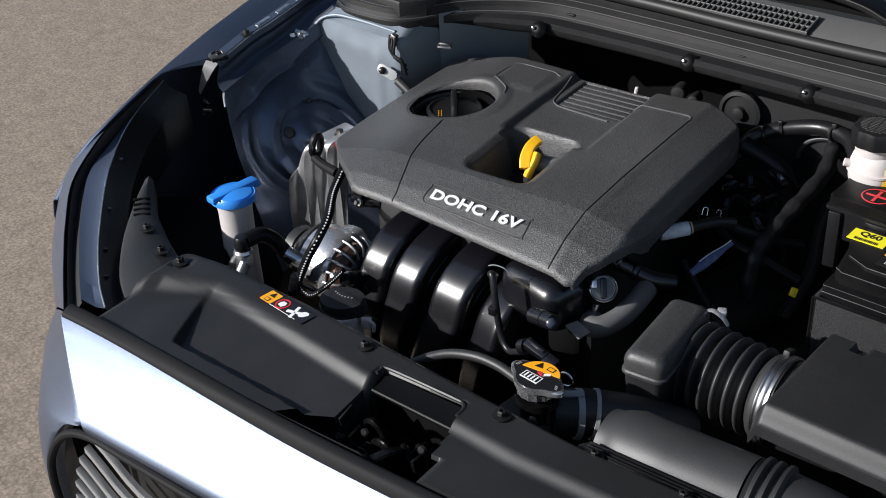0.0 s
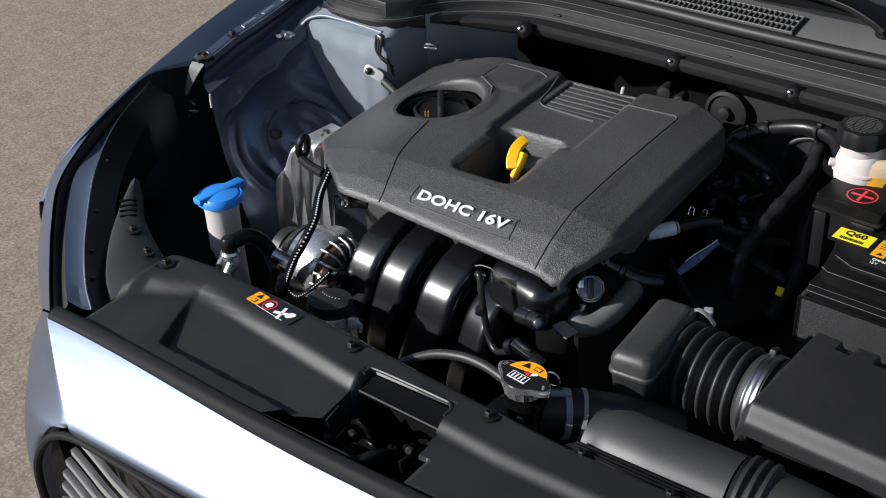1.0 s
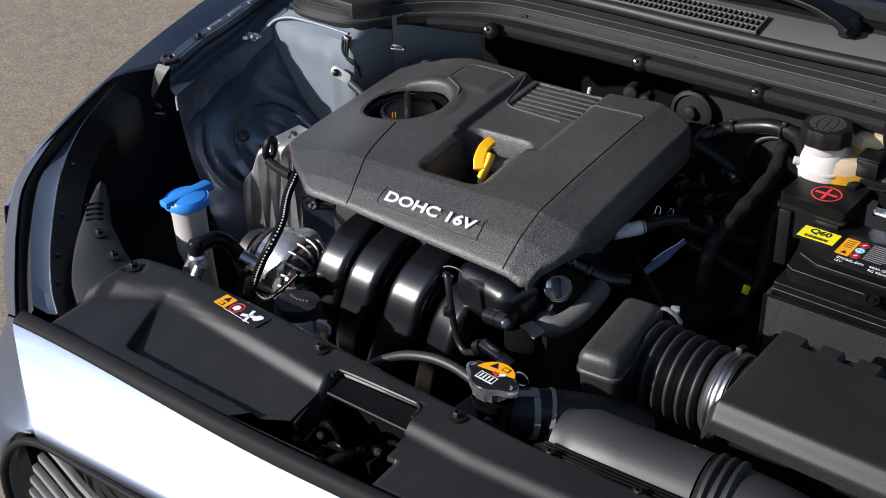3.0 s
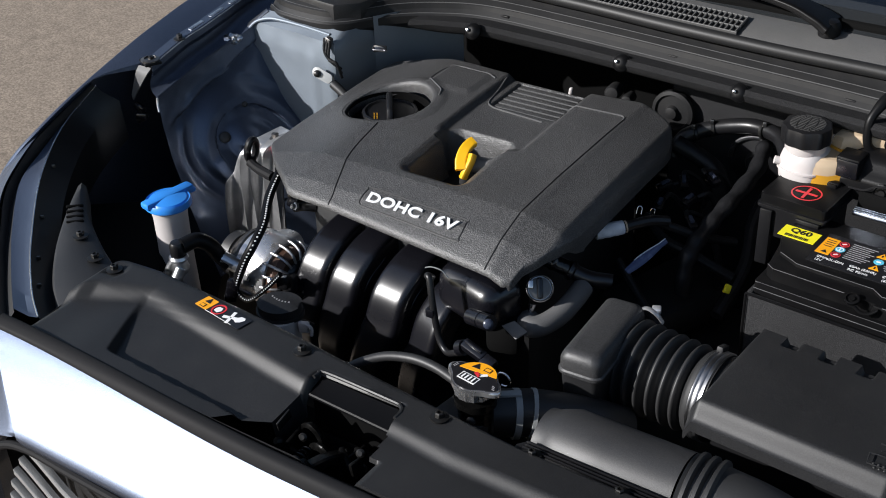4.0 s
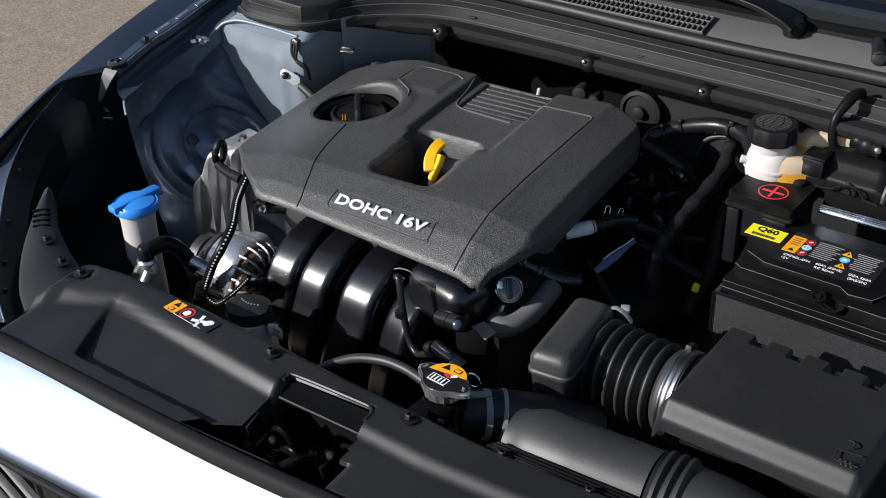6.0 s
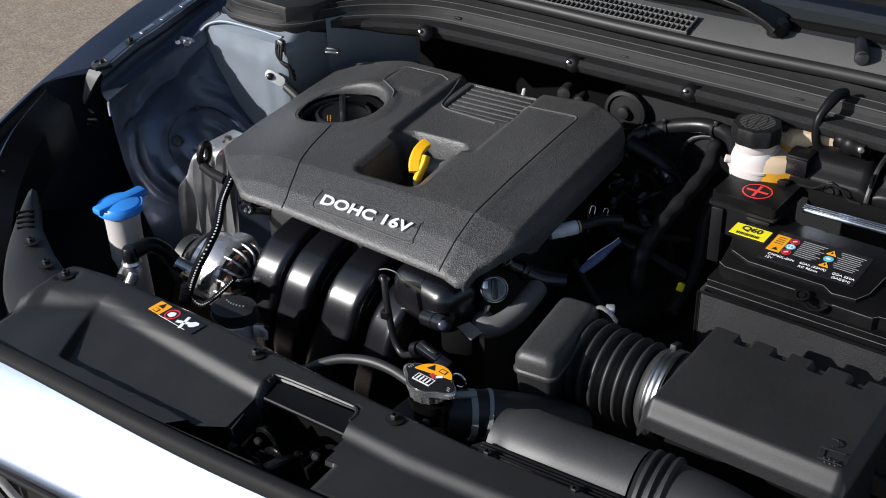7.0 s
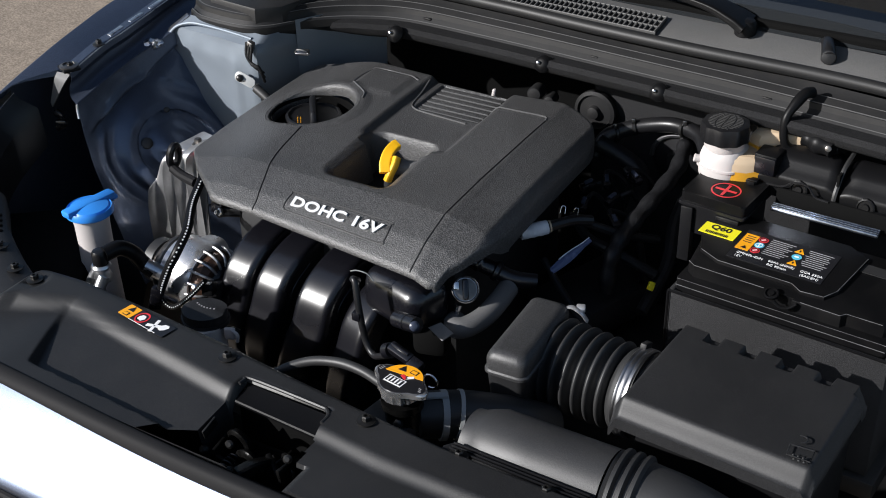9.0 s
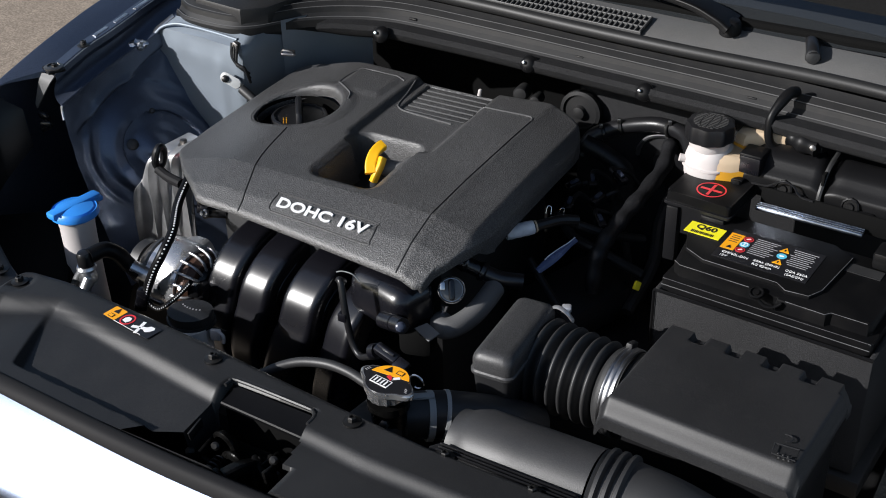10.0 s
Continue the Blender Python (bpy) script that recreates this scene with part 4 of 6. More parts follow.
def latch():
    l = thing("bonnet_latch", "black greased bonnet latch in the radiator cover opening", "latch", at=pose(0, 0.004, 0.010))
    # near-black walls carry the opening's shade in their colour
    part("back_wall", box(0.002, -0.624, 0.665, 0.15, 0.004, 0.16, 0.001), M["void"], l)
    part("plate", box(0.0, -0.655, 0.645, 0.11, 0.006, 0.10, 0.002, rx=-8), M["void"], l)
    part("cheek", box(-0.048, -0.690, 0.690, 0.004, 0.050, 0.075, 0.001, ry=6, rz=8), M["greased"], l)
    part("cheek", box(0.040, -0.690, 0.688, 0.004, 0.046, 0.075, 0.001, ry=-6, rz=-6), M["greased"], l)
    part("hook", sweep([(-0.040, -0.676, 0.690), (-0.042, -0.680, 0.722), (-0.028, -0.684, 0.737), (-0.012, -0.686, 0.728), (-0.006, -0.688, 0.700)], 0.0055, 10, wide=0.7, square=0.6), M["greased"], l)
    part("hook", sweep([(-0.026, -0.690, 0.670), (-0.020, -0.694, 0.712), (-0.002, -0.698, 0.724), (0.014, -0.700, 0.712), (0.020, -0.70, 0.68)], 0.005, 10, wide=0.8, square=0.6), M["greased"], l)
    part("catch", prism([(-0.012, -0.012), (0.010, -0.016), (0.020, 0.002), (0.008, 0.014), (-0.004, 0.008)], 0, 0.006, 0.001, m=pose(0.012, -0.682, 0.704, 62, 0, 12)), M["greased"], l)
    lever = part("release_lever", sweep([(0.022, -0.690, 0.716), (0.026, -0.706, 0.728), (0.024, -0.722, 0.735), (0.016, -0.738, 0.733)], 0.0075, 10, wide=1.2, square=0.5), M["greased"], l)
    part("tip", box(0.012, -0.742, 0.733, 0.026, 0.010, 0.012, 0.003, rz=-28), M["greased"], lever)
    part("arm", box(0.038, -0.700, 0.722, 0.040, 0.007, 0.010, 0.002, rz=-30, ry=20), M["greased"], l)
    part("arm", box(-0.014, -0.706, 0.704, 0.060, 0.006, 0.010, 0.002, rz=14, ry=24), M["greased"], l)
    part("spring", sweep([(-0.022 + 0.007 * math.cos(k * 0.8), -0.700 - 0.0008 * k, 0.712 + 0.007 * math.sin(k * 0.8)) for k in range(0, 30)], 0.0013, 6, 2), M["screw"], l, "coil spring")
    for x, y, z in ((-0.034, -0.692, 0.722), (0.046, -0.684, 0.728), (0.008, -0.698, 0.716), (0.052, -0.69, 0.712)):
        part("rivet", lathe([(0.0055, 0), (0.0055, 0.003), (0.003, 0.005)], 14, pose(x, y, z, 55, 0, 20)), M["screw"], l)
    part("striker_tab", box(-0.060, -0.694, 0.738, 0.0025, 0.024, 0.018, 0.0008, rx=20, ry=12), M["screw"], l, "worn steel tab")
    part("nut", lathe([(0.0045, 0), (0.0045, 0.008)], 6, pose(-0.052, -0.712, 0.722, 60, 0, -20)), M["screw"], l)
    # pan and front wall are blackened for shade too
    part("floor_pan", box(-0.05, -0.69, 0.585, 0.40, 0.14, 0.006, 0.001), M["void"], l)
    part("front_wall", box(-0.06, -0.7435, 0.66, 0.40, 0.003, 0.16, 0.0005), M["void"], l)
    part("rubber_stop", box(0.062, -0.712, 0.734, 0.006, 0.018, 0.020, 0.002, rz=-8, ry=-12), M["greased"], l)


latch()


# ---- engine cover ----
FRONT = [(-0.475, -0.215), (-0.468, -0.232), (-0.432, -0.268), (-0.36, -0.322), (-0.345, -0.326), (-0.279, -0.327), (-0.006, -0.343), (0.030, -0.346), (0.040, -0.340), (0.0460, -0.318), (0.0600, -0.298), (0.0700, -0.272), (0.0756, -0.250), (0.080, -0.210)]
BACK = [(-0.475, 0.085), (-0.462, 0.112), (-0.44, 0.118), (-0.353, 0.117), (-0.25, 0.112), (-0.20, 0.110), (-0.09, 0.108), (0.0, 0.118), (0.030, 0.114), (0.050, 0.106), (0.064, 0.096), (0.073, 0.083), (0.078, 0.068), (0.080, 0.05)]


def cover_base(x, y):
    z = lerp_table([(-0.35, 0.783), (-0.325, 0.800), (-0.30, 0.815), (-0.25, 0.833), (-0.15, 0.841), (0.0, 0.848), (0.12, 0.851)], y)
    z -= 0.028 * step(-0.33, -0.48, x) + 0.26 * max(0.0, x - 0.006) * step(0.0, 0.02, x) + 0.012 * step(0.062, 0.082, x)
    return z


def cover_height(x, y):
    z = cover_base(x, y)
    f, b = lerp_table(FRONT, x), lerp_table(BACK, x)
    edge = min(b - y, x + 0.475, 0.080 - x)
    lip = max(0.0, y - f)
    z -= 0.004 * (1 - math.sqrt(max(0.0, 1 - (1 - min(1.0, lip / 0.006)) ** 2)))
    z -= 0.008 * (1 - math.sqrt(max(0.0, 1 - (1 - min(1.0, max(0.0, edge) / 0.008)) ** 2)))
    # channel from the louvres to the dipstick opening
    ch = step(-0.238, -0.222, x) * (1 - step(-0.094, -0.078, x)) * step(-0.12, -0.09, y)
    z -= 0.010 * ch
    # louvre bed
    lv = step(-0.212, -0.208, x) * (1 - step(-0.094, -0.090, x)) * step(0.008, 0.012, y) * (1 - step(0.100, 0.104, y))
    z -= 0.005 * lv
    # dipstick opening: sloping walls and a deep floor
    cx, cy = -0.163, -0.158
    hx, hy = 0.052, 0.070
    dx, dy = abs(x - cx) - hx + 0.016, abs(y - cy) - hy + 0.016
    d = math.hypot(max(dx, 0), max(dy, 0)) + min(max(dx, dy), 0) - 0.016
    z -= 0.010 * (1 - step(-0.010, 0.012, d)) + 0.10 * (1 - step(-0.026, -0.002, d - (0.012 if y > cy + 0.03 else 0.0)))
    # round well of the oil filler, with a raised collar
    r = math.hypot(x + 0.357, y + 0.064)
    z += 0.0025 * step(0.098, 0.082, r) * step(-0.1, 0.02, y + 0.7 * (x + 0.357) + 0.04)
    z -= 0.0015 * (1 - step(0.070, 0.076, r))
    # raised panel between the joint and the louvres
    z += 0.003 * step(-0.338, -0.330, x) * (1 - step(-0.262, -0.246, x)) * step(0.0, 0.02, y) * (1 - step(0.082, 0.090, y))
    return z


def engine_cover():
    c = thing("engine_cover", "grained dark grey plastic engine cover with raised lettering", "engine cover")
    part("shell", relief(-0.475, 0.080, lambda x: lerp_table(FRONT, x), lambda x: lerp_table(BACK, x), cover_height, 260, 215, lambda p: 0.003 if p.y < -0.2 and p.x < 0.036 else 0.010 if p.y < -0.24 else 0.020, open_at=lambda x, y: math.hypot(x + 0.357, y + 0.064) < 0.0725), M["grained"], c, "", 75)
    rim = []
    for r, dz in ((0.0775, 0.0003), (0.0750, 0.0000), (0.0725, -0.0012), (0.0705, -0.0035), (0.0692, -0.0070), (0.0686, -0.0125), (0.0684, -0.020)):
        row = []
        for k in range(97):
            a = 2 * math.pi * k / 96
            row.append((-0.357 + r * math.cos(a), -0.064 + r * math.sin(a), cover_height(-0.357 + 0.0765 * math.cos(a), -0.064 + 0.0765 * math.sin(a)) + dz))
        rim.append(row)
    part("well_rim", loft(rim), M["grained"], c, "rounded rim of the oil cap well", 75)
    # well lining is near-black, its shade put into the colour
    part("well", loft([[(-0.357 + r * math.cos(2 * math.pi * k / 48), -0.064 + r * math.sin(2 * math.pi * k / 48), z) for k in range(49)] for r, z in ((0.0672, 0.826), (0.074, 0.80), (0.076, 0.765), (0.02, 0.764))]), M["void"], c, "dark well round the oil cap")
    v = part("louvre", box(-0.151, 0.056, 0.8300, 0.112, 0.090, 0.003, 0.0005, rx=1.5), M["grained"], c, "louvred panel")
    for k in range(6):
        part("slat", box(-0.151, 0.0205 + 0.0148 * k, 0.8335 + 0.0004 * k, 0.112, 0.0135, 0.004, 0.0007, rx=-5), M["grained"], v)
        part("slat_edge", sweep([(-0.207, 0.0140 + 0.0148 * k, 0.8350 + 0.0004 * k), (-0.095, 0.0140 + 0.0148 * k, 0.8350 + 0.0004 * k)], 0.0010, 6, 1), M["moulded"], v)
    def lines(name, pts, r, mt, lift=0.0):
        run = spline([(x, y, 0) for x, y in pts], 14)
        part(name, sweep([(p.x, p.y, cover_height(p.x, p.y) + lift) for p in run], r, 6, raw=True), mt, c)

    lines("joint", [(-0.279, -0.3255), (-0.281, -0.31), (-0.291, -0.28), (-0.311, -0.218), (-0.324, -0.140)], 0.0011, M["dark"])
    lines("joint", [(0.000, -0.3415), (0.001, -0.30), (0.003, -0.15), (0.006, 0.045)], 0.0011, M["dark"])
    lines("moulded_line", [(0.006, 0.045), (0.003, 0.054), (-0.008, 0.057), (-0.05, 0.055), (-0.10, 0.053)], 0.0016, M["moulded"], 0.0)
    lines("moulded_line", [(-0.288, -0.022), (-0.300, 0.0), (-0.335, 0.022), (-0.342, 0.045), (-0.338, 0.078), (-0.322, 0.090), (-0.27, 0.086), (-0.245, 0.080)], 0.0016, M["moulded"], 0.0)
    lines("moulded_line", [(-0.232, 0.094), (-0.226, 0.060), (-0.219, 0.020), (-0.208, 0.006), (-0.185, 0.001), (-0.108, -0.004)], 0.0014, M["moulded"], 0.0006)
    ring = [(-0.228, -0.314), (-0.234, -0.308), (-0.233, -0.288), (-0.228, -0.2825), (-0.145, -0.2850), (-0.066, -0.287), (-0.060, -0.293), (-0.058, -0.314), (-0.064, -0.320), (-0.145, -0.317), (-0.228, -0.314)]
    lines("plate_edge", ring, 0.0009, M["fine"], 0.0002)
    lines("plate_edge", [(x * 0.992 - 0.0012, (y + 0.30) * 0.93 - 0.30) for x, y in ring], 0.0007, M["dark"], -0.0001)
    tilt = 29
    words("DOHC 16V", 0.0222, pose(-0.1475, -0.3015, 0.8148, tilt, 0, -2.0) @ Matrix.Diagonal((1.42, 1, 1, 1)), M["silver"], c, "lettering", 0.0012, 0.0007, 1.02, "raised silver letters")
    o = thing("oil_filler_cap", "black oil filler cap with a raised grip", "oil cap")
    part("cap", lathe([(0.047, 0.78), (0.047, 0.812), (0.045, 0.817), (0.041, 0.818), (0.039, 0.815)], 48, pose(-0.366, -0.052, 0), lobes=12, lobe=0.012), M["satin"], o)
    part("grip", box(-0.366, -0.052, 0.824, 0.013, 0.088, 0.024, 0.004, rz=37, taper=0.75), M["satin"], o)
    for k in range(2):
        for n in range(4):
            part("print_bar", box(-0.379 - 0.0035 * k + 0.0036 * n, -0.070 - 0.0030 * k - 0.0048 * n, 0.8156, 0.0016, 0.0032, 0.0008, 0, rz=37), M["amber"], o)
    # dipstick
    d = thing("dipstick", "yellow dipstick handle standing in the engine cover opening", "dipstick")
    grip = part("handle", sweep([(-0.148, -0.172, 0.821), (-0.153, -0.164, 0.832), (-0.155, -0.151, 0.842), (-0.154, -0.137, 0.847), (-0.152, -0.130, 0.848)], lambda f: 1.0 - 0.15 * f, 10, 6, section=flat_section(0.0088, 0.0062, 0.0022, 3)), M["yellow"], d, "", 50)
    part("handle_foot", sweep([(-0.141, -0.150, 0.838), (-0.140, -0.158, 0.830), (-0.142, -0.166, 0.820), (-0.146, -0.170, 0.808)], 0.0078, 12, 5, wide=0.8), M["yellow"], grip)
    for k in range(6):
        part("print_bar", box(-0.1545 - 0.0001 * k, -0.1625 + 0.005 * k, 0.8385 + 0.0034 * k - 0.00032 * k * k, 0.006, 0.0022, 0.003, 0.0004, rx=35, segs=1), M["amber"], grip)
    part("tube", sweep([(-0.150, -0.150, 0.82), (-0.155, -0.15, 0.79), (-0.16, -0.15, 0.74)], 0.010, 12), M["rubber"], d, "black tube")
    part("collar", sweep([(-0.148, -0.146, 0.820), (-0.112, -0.130, 0.816)], 0.0125, 16, 4), M["pipe"], d, "grey collar")
    part("collar_end", sweep([(-0.116, -0.132, 0.822), (-0.104, -0.127, 0.819)], 0.013, 16, 3), M["rubber"], d)
    # block under the cover
    b = thing("engine_block", "dark engine block below the cover", "engine")
    # the block's near-black colour includes the shade under the cover
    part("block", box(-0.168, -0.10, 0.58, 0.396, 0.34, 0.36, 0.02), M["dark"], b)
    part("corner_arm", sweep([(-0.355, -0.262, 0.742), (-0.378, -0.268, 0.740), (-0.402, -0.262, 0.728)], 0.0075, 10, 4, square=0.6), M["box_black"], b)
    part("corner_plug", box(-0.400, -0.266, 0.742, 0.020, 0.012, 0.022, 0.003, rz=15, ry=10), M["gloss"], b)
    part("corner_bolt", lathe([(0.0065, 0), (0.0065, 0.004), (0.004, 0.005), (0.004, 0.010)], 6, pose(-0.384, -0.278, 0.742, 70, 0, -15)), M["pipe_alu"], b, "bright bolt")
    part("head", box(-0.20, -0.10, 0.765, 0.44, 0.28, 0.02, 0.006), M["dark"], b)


engine_cover()


def intake():
    i = thing("intake_manifold", "glossy black plastic intake manifold with four curved runners", "intake manifold")
    # near-black in place of the shadow below the runners
    part("plenum", sweep([(-0.33, -0.30, 0.53), (-0.02, -0.31, 0.53)], 0.05, 20, 6), M["void"], i)
    runs = ((-0.300, 0.0, -0.012, 0.0270, -0.011, 0.565), (-0.239, -0.004, -0.020, 0.0270, -0.013, 0.565), (-0.156, -0.010, -0.036, 0.0305, -0.012, 0.570), (-0.086, -0.008, -0.030, 0.027, -0.034, 0.50))
    for x, dy, lean, hw, dz, low in runs:
        pts = [(x + 0.016, -0.25 + dy, 0.742 + dz), (x + 0.012, -0.300 + dy, 0.732 + dz), (x + 0.006, -0.334 + dy, 0.708 + dz), (x, -0.349 + dy, 0.668 + dz), (x + lean * 0.3, -0.357 + dy, 0.640 + dz), (x + lean * 0.65, -0.359 + dy, 0.5 * (low + 0.640 + dz)), (x + lean * 1.05, -0.352 + dy, low)]
        part("runner", sweep(pts, lambda f: 1.0 - 0.10 * step(0.6, 1.0, f), 10, 10, section=flat_section(hw, 0.0225, 0.010), across=(-1, 0.03 if dz > -0.03 else 0.34, 0)), M["gloss"], i, "", 50)
        part("seam", sweep([Vector(p) + Vector((hw - 0.0005, 0.002, 0)) for p in pts[1:]], 0.002, 6, 8), M["gloss"], i)
    # squared swollen end of the plenum beside the fourth runner
    part("end_chamber", box(-0.020, -0.322, 0.734, 0.116, 0.076, 0.072, 0.024, rz=-16, rx=-6, segs=6), M["gloss"], i, "glossy black end chamber")
    part("throttle_flange", box(0.028, -0.335, 0.690, 0.05, 0.04, 0.05, 0.012, rz=15), M["void"], i)


intake()


def alternator():
    a = thing("alternator", "cast aluminium alternator with cooling slots beside the intake", "alternator")
    cx, cy, cz = -0.385, -0.345, 0.665
    m = pose(cx, cy, cz, 0, 90, -4)
    part("body", lathe([(0.0535, -0.030), (0.0560, -0.028), (0.0565, 0.010), (0.0560, 0.014), (0.0560, 0.024), (0.0530, 0.030)], 64, m), M["housing"], a, "bright smooth drum", 30)
    part("rear_case", lathe([(0.03, -0.052), (0.047, -0.050), (0.0520, -0.044), (0.0535, -0.036), (0.0535, -0.028)], 48, m), M["zinc"], a, "dark rear case")
    part("winding", lathe([(0.0490, 0.026), (0.0480, 0.042), (0.040, 0.051), (0.02, 0.053)], 40, m), M["copper"], a, "dark copper-brown windings")
    # ribs of the slotted end, rounding over to the hub
    for k in range(18):
        th = 2 * math.pi * k / 18 + 0.1
        run = [(0.0530, 0.024), (0.0530, 0.032), (0.0500, 0.043), (0.0430, 0.052), (0.030, 0.055)]
        part("rib", sweep([m @ Vector((r * math.cos(th), r * math.sin(th), z)) for r, z in run], 0.0023, 8, 3), M["casting"], a)
    part("end_ring", lathe([(0.030, 0.051), (0.032, 0.055), (0.026, 0.060), (0.01, 0.061)], 32, m), M["satin"], a)
    part("drum_lip", lathe([(0.0537, -0.039), (0.0560, -0.037), (0.0560, -0.033), (0.0537, -0.031)], 56, m), M["zinc"], a)
    for th in (200, 300):
        q = radians(th)
        part("case_bolt", lathe([(0.0055, -0.03), (0.0055, 0.016), (0.004, 0.019)], 8, pose(cx - 0.016, cy + 0.056 * math.cos(q), cz + 0.056 * math.sin(q), 0, 90, -4)), M["zinc"], a)
    # smooth ear that rises to the engine
    rows = []
    for k in range(9):
        f = k / 8
        y, z = cy + 0.012 + 0.034 * f, cz + 0.0525 - 0.006 * f
        w = 0.036 - 0.008 * f
        rows.append([(cx + o * w + 0.006 * f, y - 0.006 * o * o, z - 0.014 * o ** 4) for o in (-1, -0.9, -0.7, -0.4, 0.0, 0.4, 0.7, 0.9, 1)])
    part("ear", loft(rows, 1, 2, thick=0.006), M["housing"], a, "smooth cast ear")
    part("pulley", lathe([(0.03, -0.085), (0.034, -0.082), (0.030, -0.078), (0.034, -0.074), (0.030, -0.070), (0.034, -0.066), (0.02, -0.05)], 32, m), M["zinc"], a)
    part("belt", lathe([(0.0345, -0.084), (0.0365, -0.083), (0.0365, -0.066), (0.0345, -0.065)], 32, m), M["rubber"], a)
    part("rear_cover", box(-0.326, -0.372, 0.672, 0.020, 0.030, 0.030, 0.007, rz=10), M["satin"], a)
    part("plug", box(-0.318, -0.394, 0.690, 0.018, 0.022, 0.020, 0.004, rz=20, rx=-15), M["box_black"], a)
    part("plug_ridge", box(-0.318, -0.397, 0.7005, 0.013, 0.008, 0.004, 0.001, rz=20, rx=-15), M["steel"], a, "bright retaining wire")
    part("terminal", lathe([(0.005, 0), (0.005, 0.014), (0.003, 0.016)], 10, pose(-0.334, -0.396, 0.688, 60, 0, 0)), M["steel"], a)
    c = thing("fluid_canister", "grey fluid canister with a flat dark lid below the alternator", "canister")
    part("canister", lathe([(0.026, 0.58), (0.0285, 0.63), (0.0285, 0.697)], 32, pose(-0.260, -0.472, 0)), M["milky"], c)
    lid = [(0.034 * math.cos(q) * (1.0 + 0.18 * max(0.0, math.cos(q - 2.6)) ** 4), 0.030 * math.sin(q)) for q in (2 * math.pi * k / 40 for k in range(40))]
    l = part("lid", prism([(0.93 * x, 0.93 * y) for x, y in lid], 0.700, 0.714, 0.004, 3, m=pose(-0.263, -0.465, 0, 0, 0, 20)), M["plastic"], c)
    part("lid_rim", prism(lid, 0.695, 0.701, 0.0015, m=pose(-0.263, -0.465, 0, 0, 0, 20)), M["plastic"], l)
    for k in range(7):
        part("print_bar", box(-0.282 + 0.005 * k, -0.458 - 0.0006 * k * (6 - k) * 0.6, 0.7143, 0.002, 0.0022, 0.0008, 0, rz=20), M["grey"], l)
    part("spout", sweep([(-0.245, -0.462, 0.682), (-0.228, -0.458, 0.686), (-0.213, -0.456, 0.684)], 0.0062, 12, 4), M["box_black"], c)
    part("spout_clip", box(-0.219, -0.468, 0.690, 0.016, 0.008, 0.018, 0.003, rz=20), M["milky"], c, "pale hooked clip")
    part("clip_hook", sweep([(-0.214, -0.470, 0.698), (-0.206, -0.468, 0.692), (-0.207, -0.468, 0.680)], 0.0026, 8, 5), M["milky"], c)


alternator()


def washer():
    w = thing("washer_reservoir", "translucent white washer filler neck with a blue cap", "washer bottle")
    at = pose(-0.553, -0.384, 0)
    part("neck", lathe([(0.029, 0.56), (0.0270, 0.64), (0.0265, 0.70), (0.0268, 0.728), (0.029, 0.745), (0.030, 0.752)], 36, at), M["milky"], w)
    cap = part("cap", lathe([(0.033, 0.746), (0.0365, 0.749), (0.0365, 0.755), (0.034, 0.759), (0.031, 0.757), (0.029, 0.760), (0.016, 0.763), (0.003, 0.764)], 44, at), M["blue"], w, "bright blue hinged cap")
    part("grip", box(-0.558, -0.379, 0.759, 0.020, 0.090, 0.012, 0.004, rz=-8), M["blue"], cap)
    part("hinge", box(-0.551, -0.337, 0.754, 0.016, 0.012, 0.008, 0.003, rz=-8), M["blue"], cap)


washer()


def mount():
    g = thing("engine_mount_bracket", "ribbed grey cast bracket beside the engine", "bracket")
    rows = []
    for k in range(61):
        u = k / 60
        x, y = -0.584 + 0.120 * u, -0.224 + 0.012 * u
        top = 0.708 + 0.054 * step(0.0, 0.22, u) + 0.022 * step(0.25, 0.8, u)
        rib = sum(math.exp(-((u - c) / 0.022) ** 2) for c in (0.04, 0.30, 0.47, 0.70, 0.95))
        cup = 0.012 * math.sin(math.pi * u)
        rows.append([(x + 0.006, y + 0.060 + cup, top + 0.006), (x + 0.002, y + 0.030 + cup, top + 0.006), (x, y + 0.010 + cup - 0.012 * rib, top), (x - 0.002, y + 0.003 + cup - 0.015 * rib, top - 0.012), (x - 0.005, y + cup - 0.014 * rib, top - 0.05), (x - 0.010, y + cup - 0.008 * rib, top - 0.10), (x - 0.016, y + cup, 0.56)])
    part("sheet", loft(rows, 1, 3, thick=0.003), M["casting"], g, "", 60)
    part("top_flange", box(-0.505, -0.165, 0.772, 0.085, 0.06, 0.010, 0.004, rz=-12, rx=4), M["casting"], g)
    part("flange_bolt", lathe([(0.010, 0), (0.010, 0.004), (0.006, 0.005), (0.006, 0.012), (0.004, 0.013)], 8, pose(-0.515, -0.17, 0.776)), M["zinc"], g)
    part("pin", lathe([(0.005, 0), (0.005, 0.02)], 10, pose(-0.492, -0.2, 0.762)), M["red"], g)
    r = thing("lifting_eye", "black ring-shaped lifting eye at the engine's side", "lifting eye")
    ring = [(-0.503 + 0.003 * math.sin(a), -0.240 + 0.0105 * math.cos(a), 0.792 + 0.0185 * math.sin(a)) for a in (2 * math.pi * k / 20 for k in range(21))]
    part("ring", sweep(ring, 0.006, 10, raw=True), M["satin"], r)
    part("stem", sweep([(-0.502, -0.248, 0.774), (-0.48, -0.252, 0.768), (-0.445, -0.26, 0.768)], 0.008, 10), M["lip"], r)


mount()


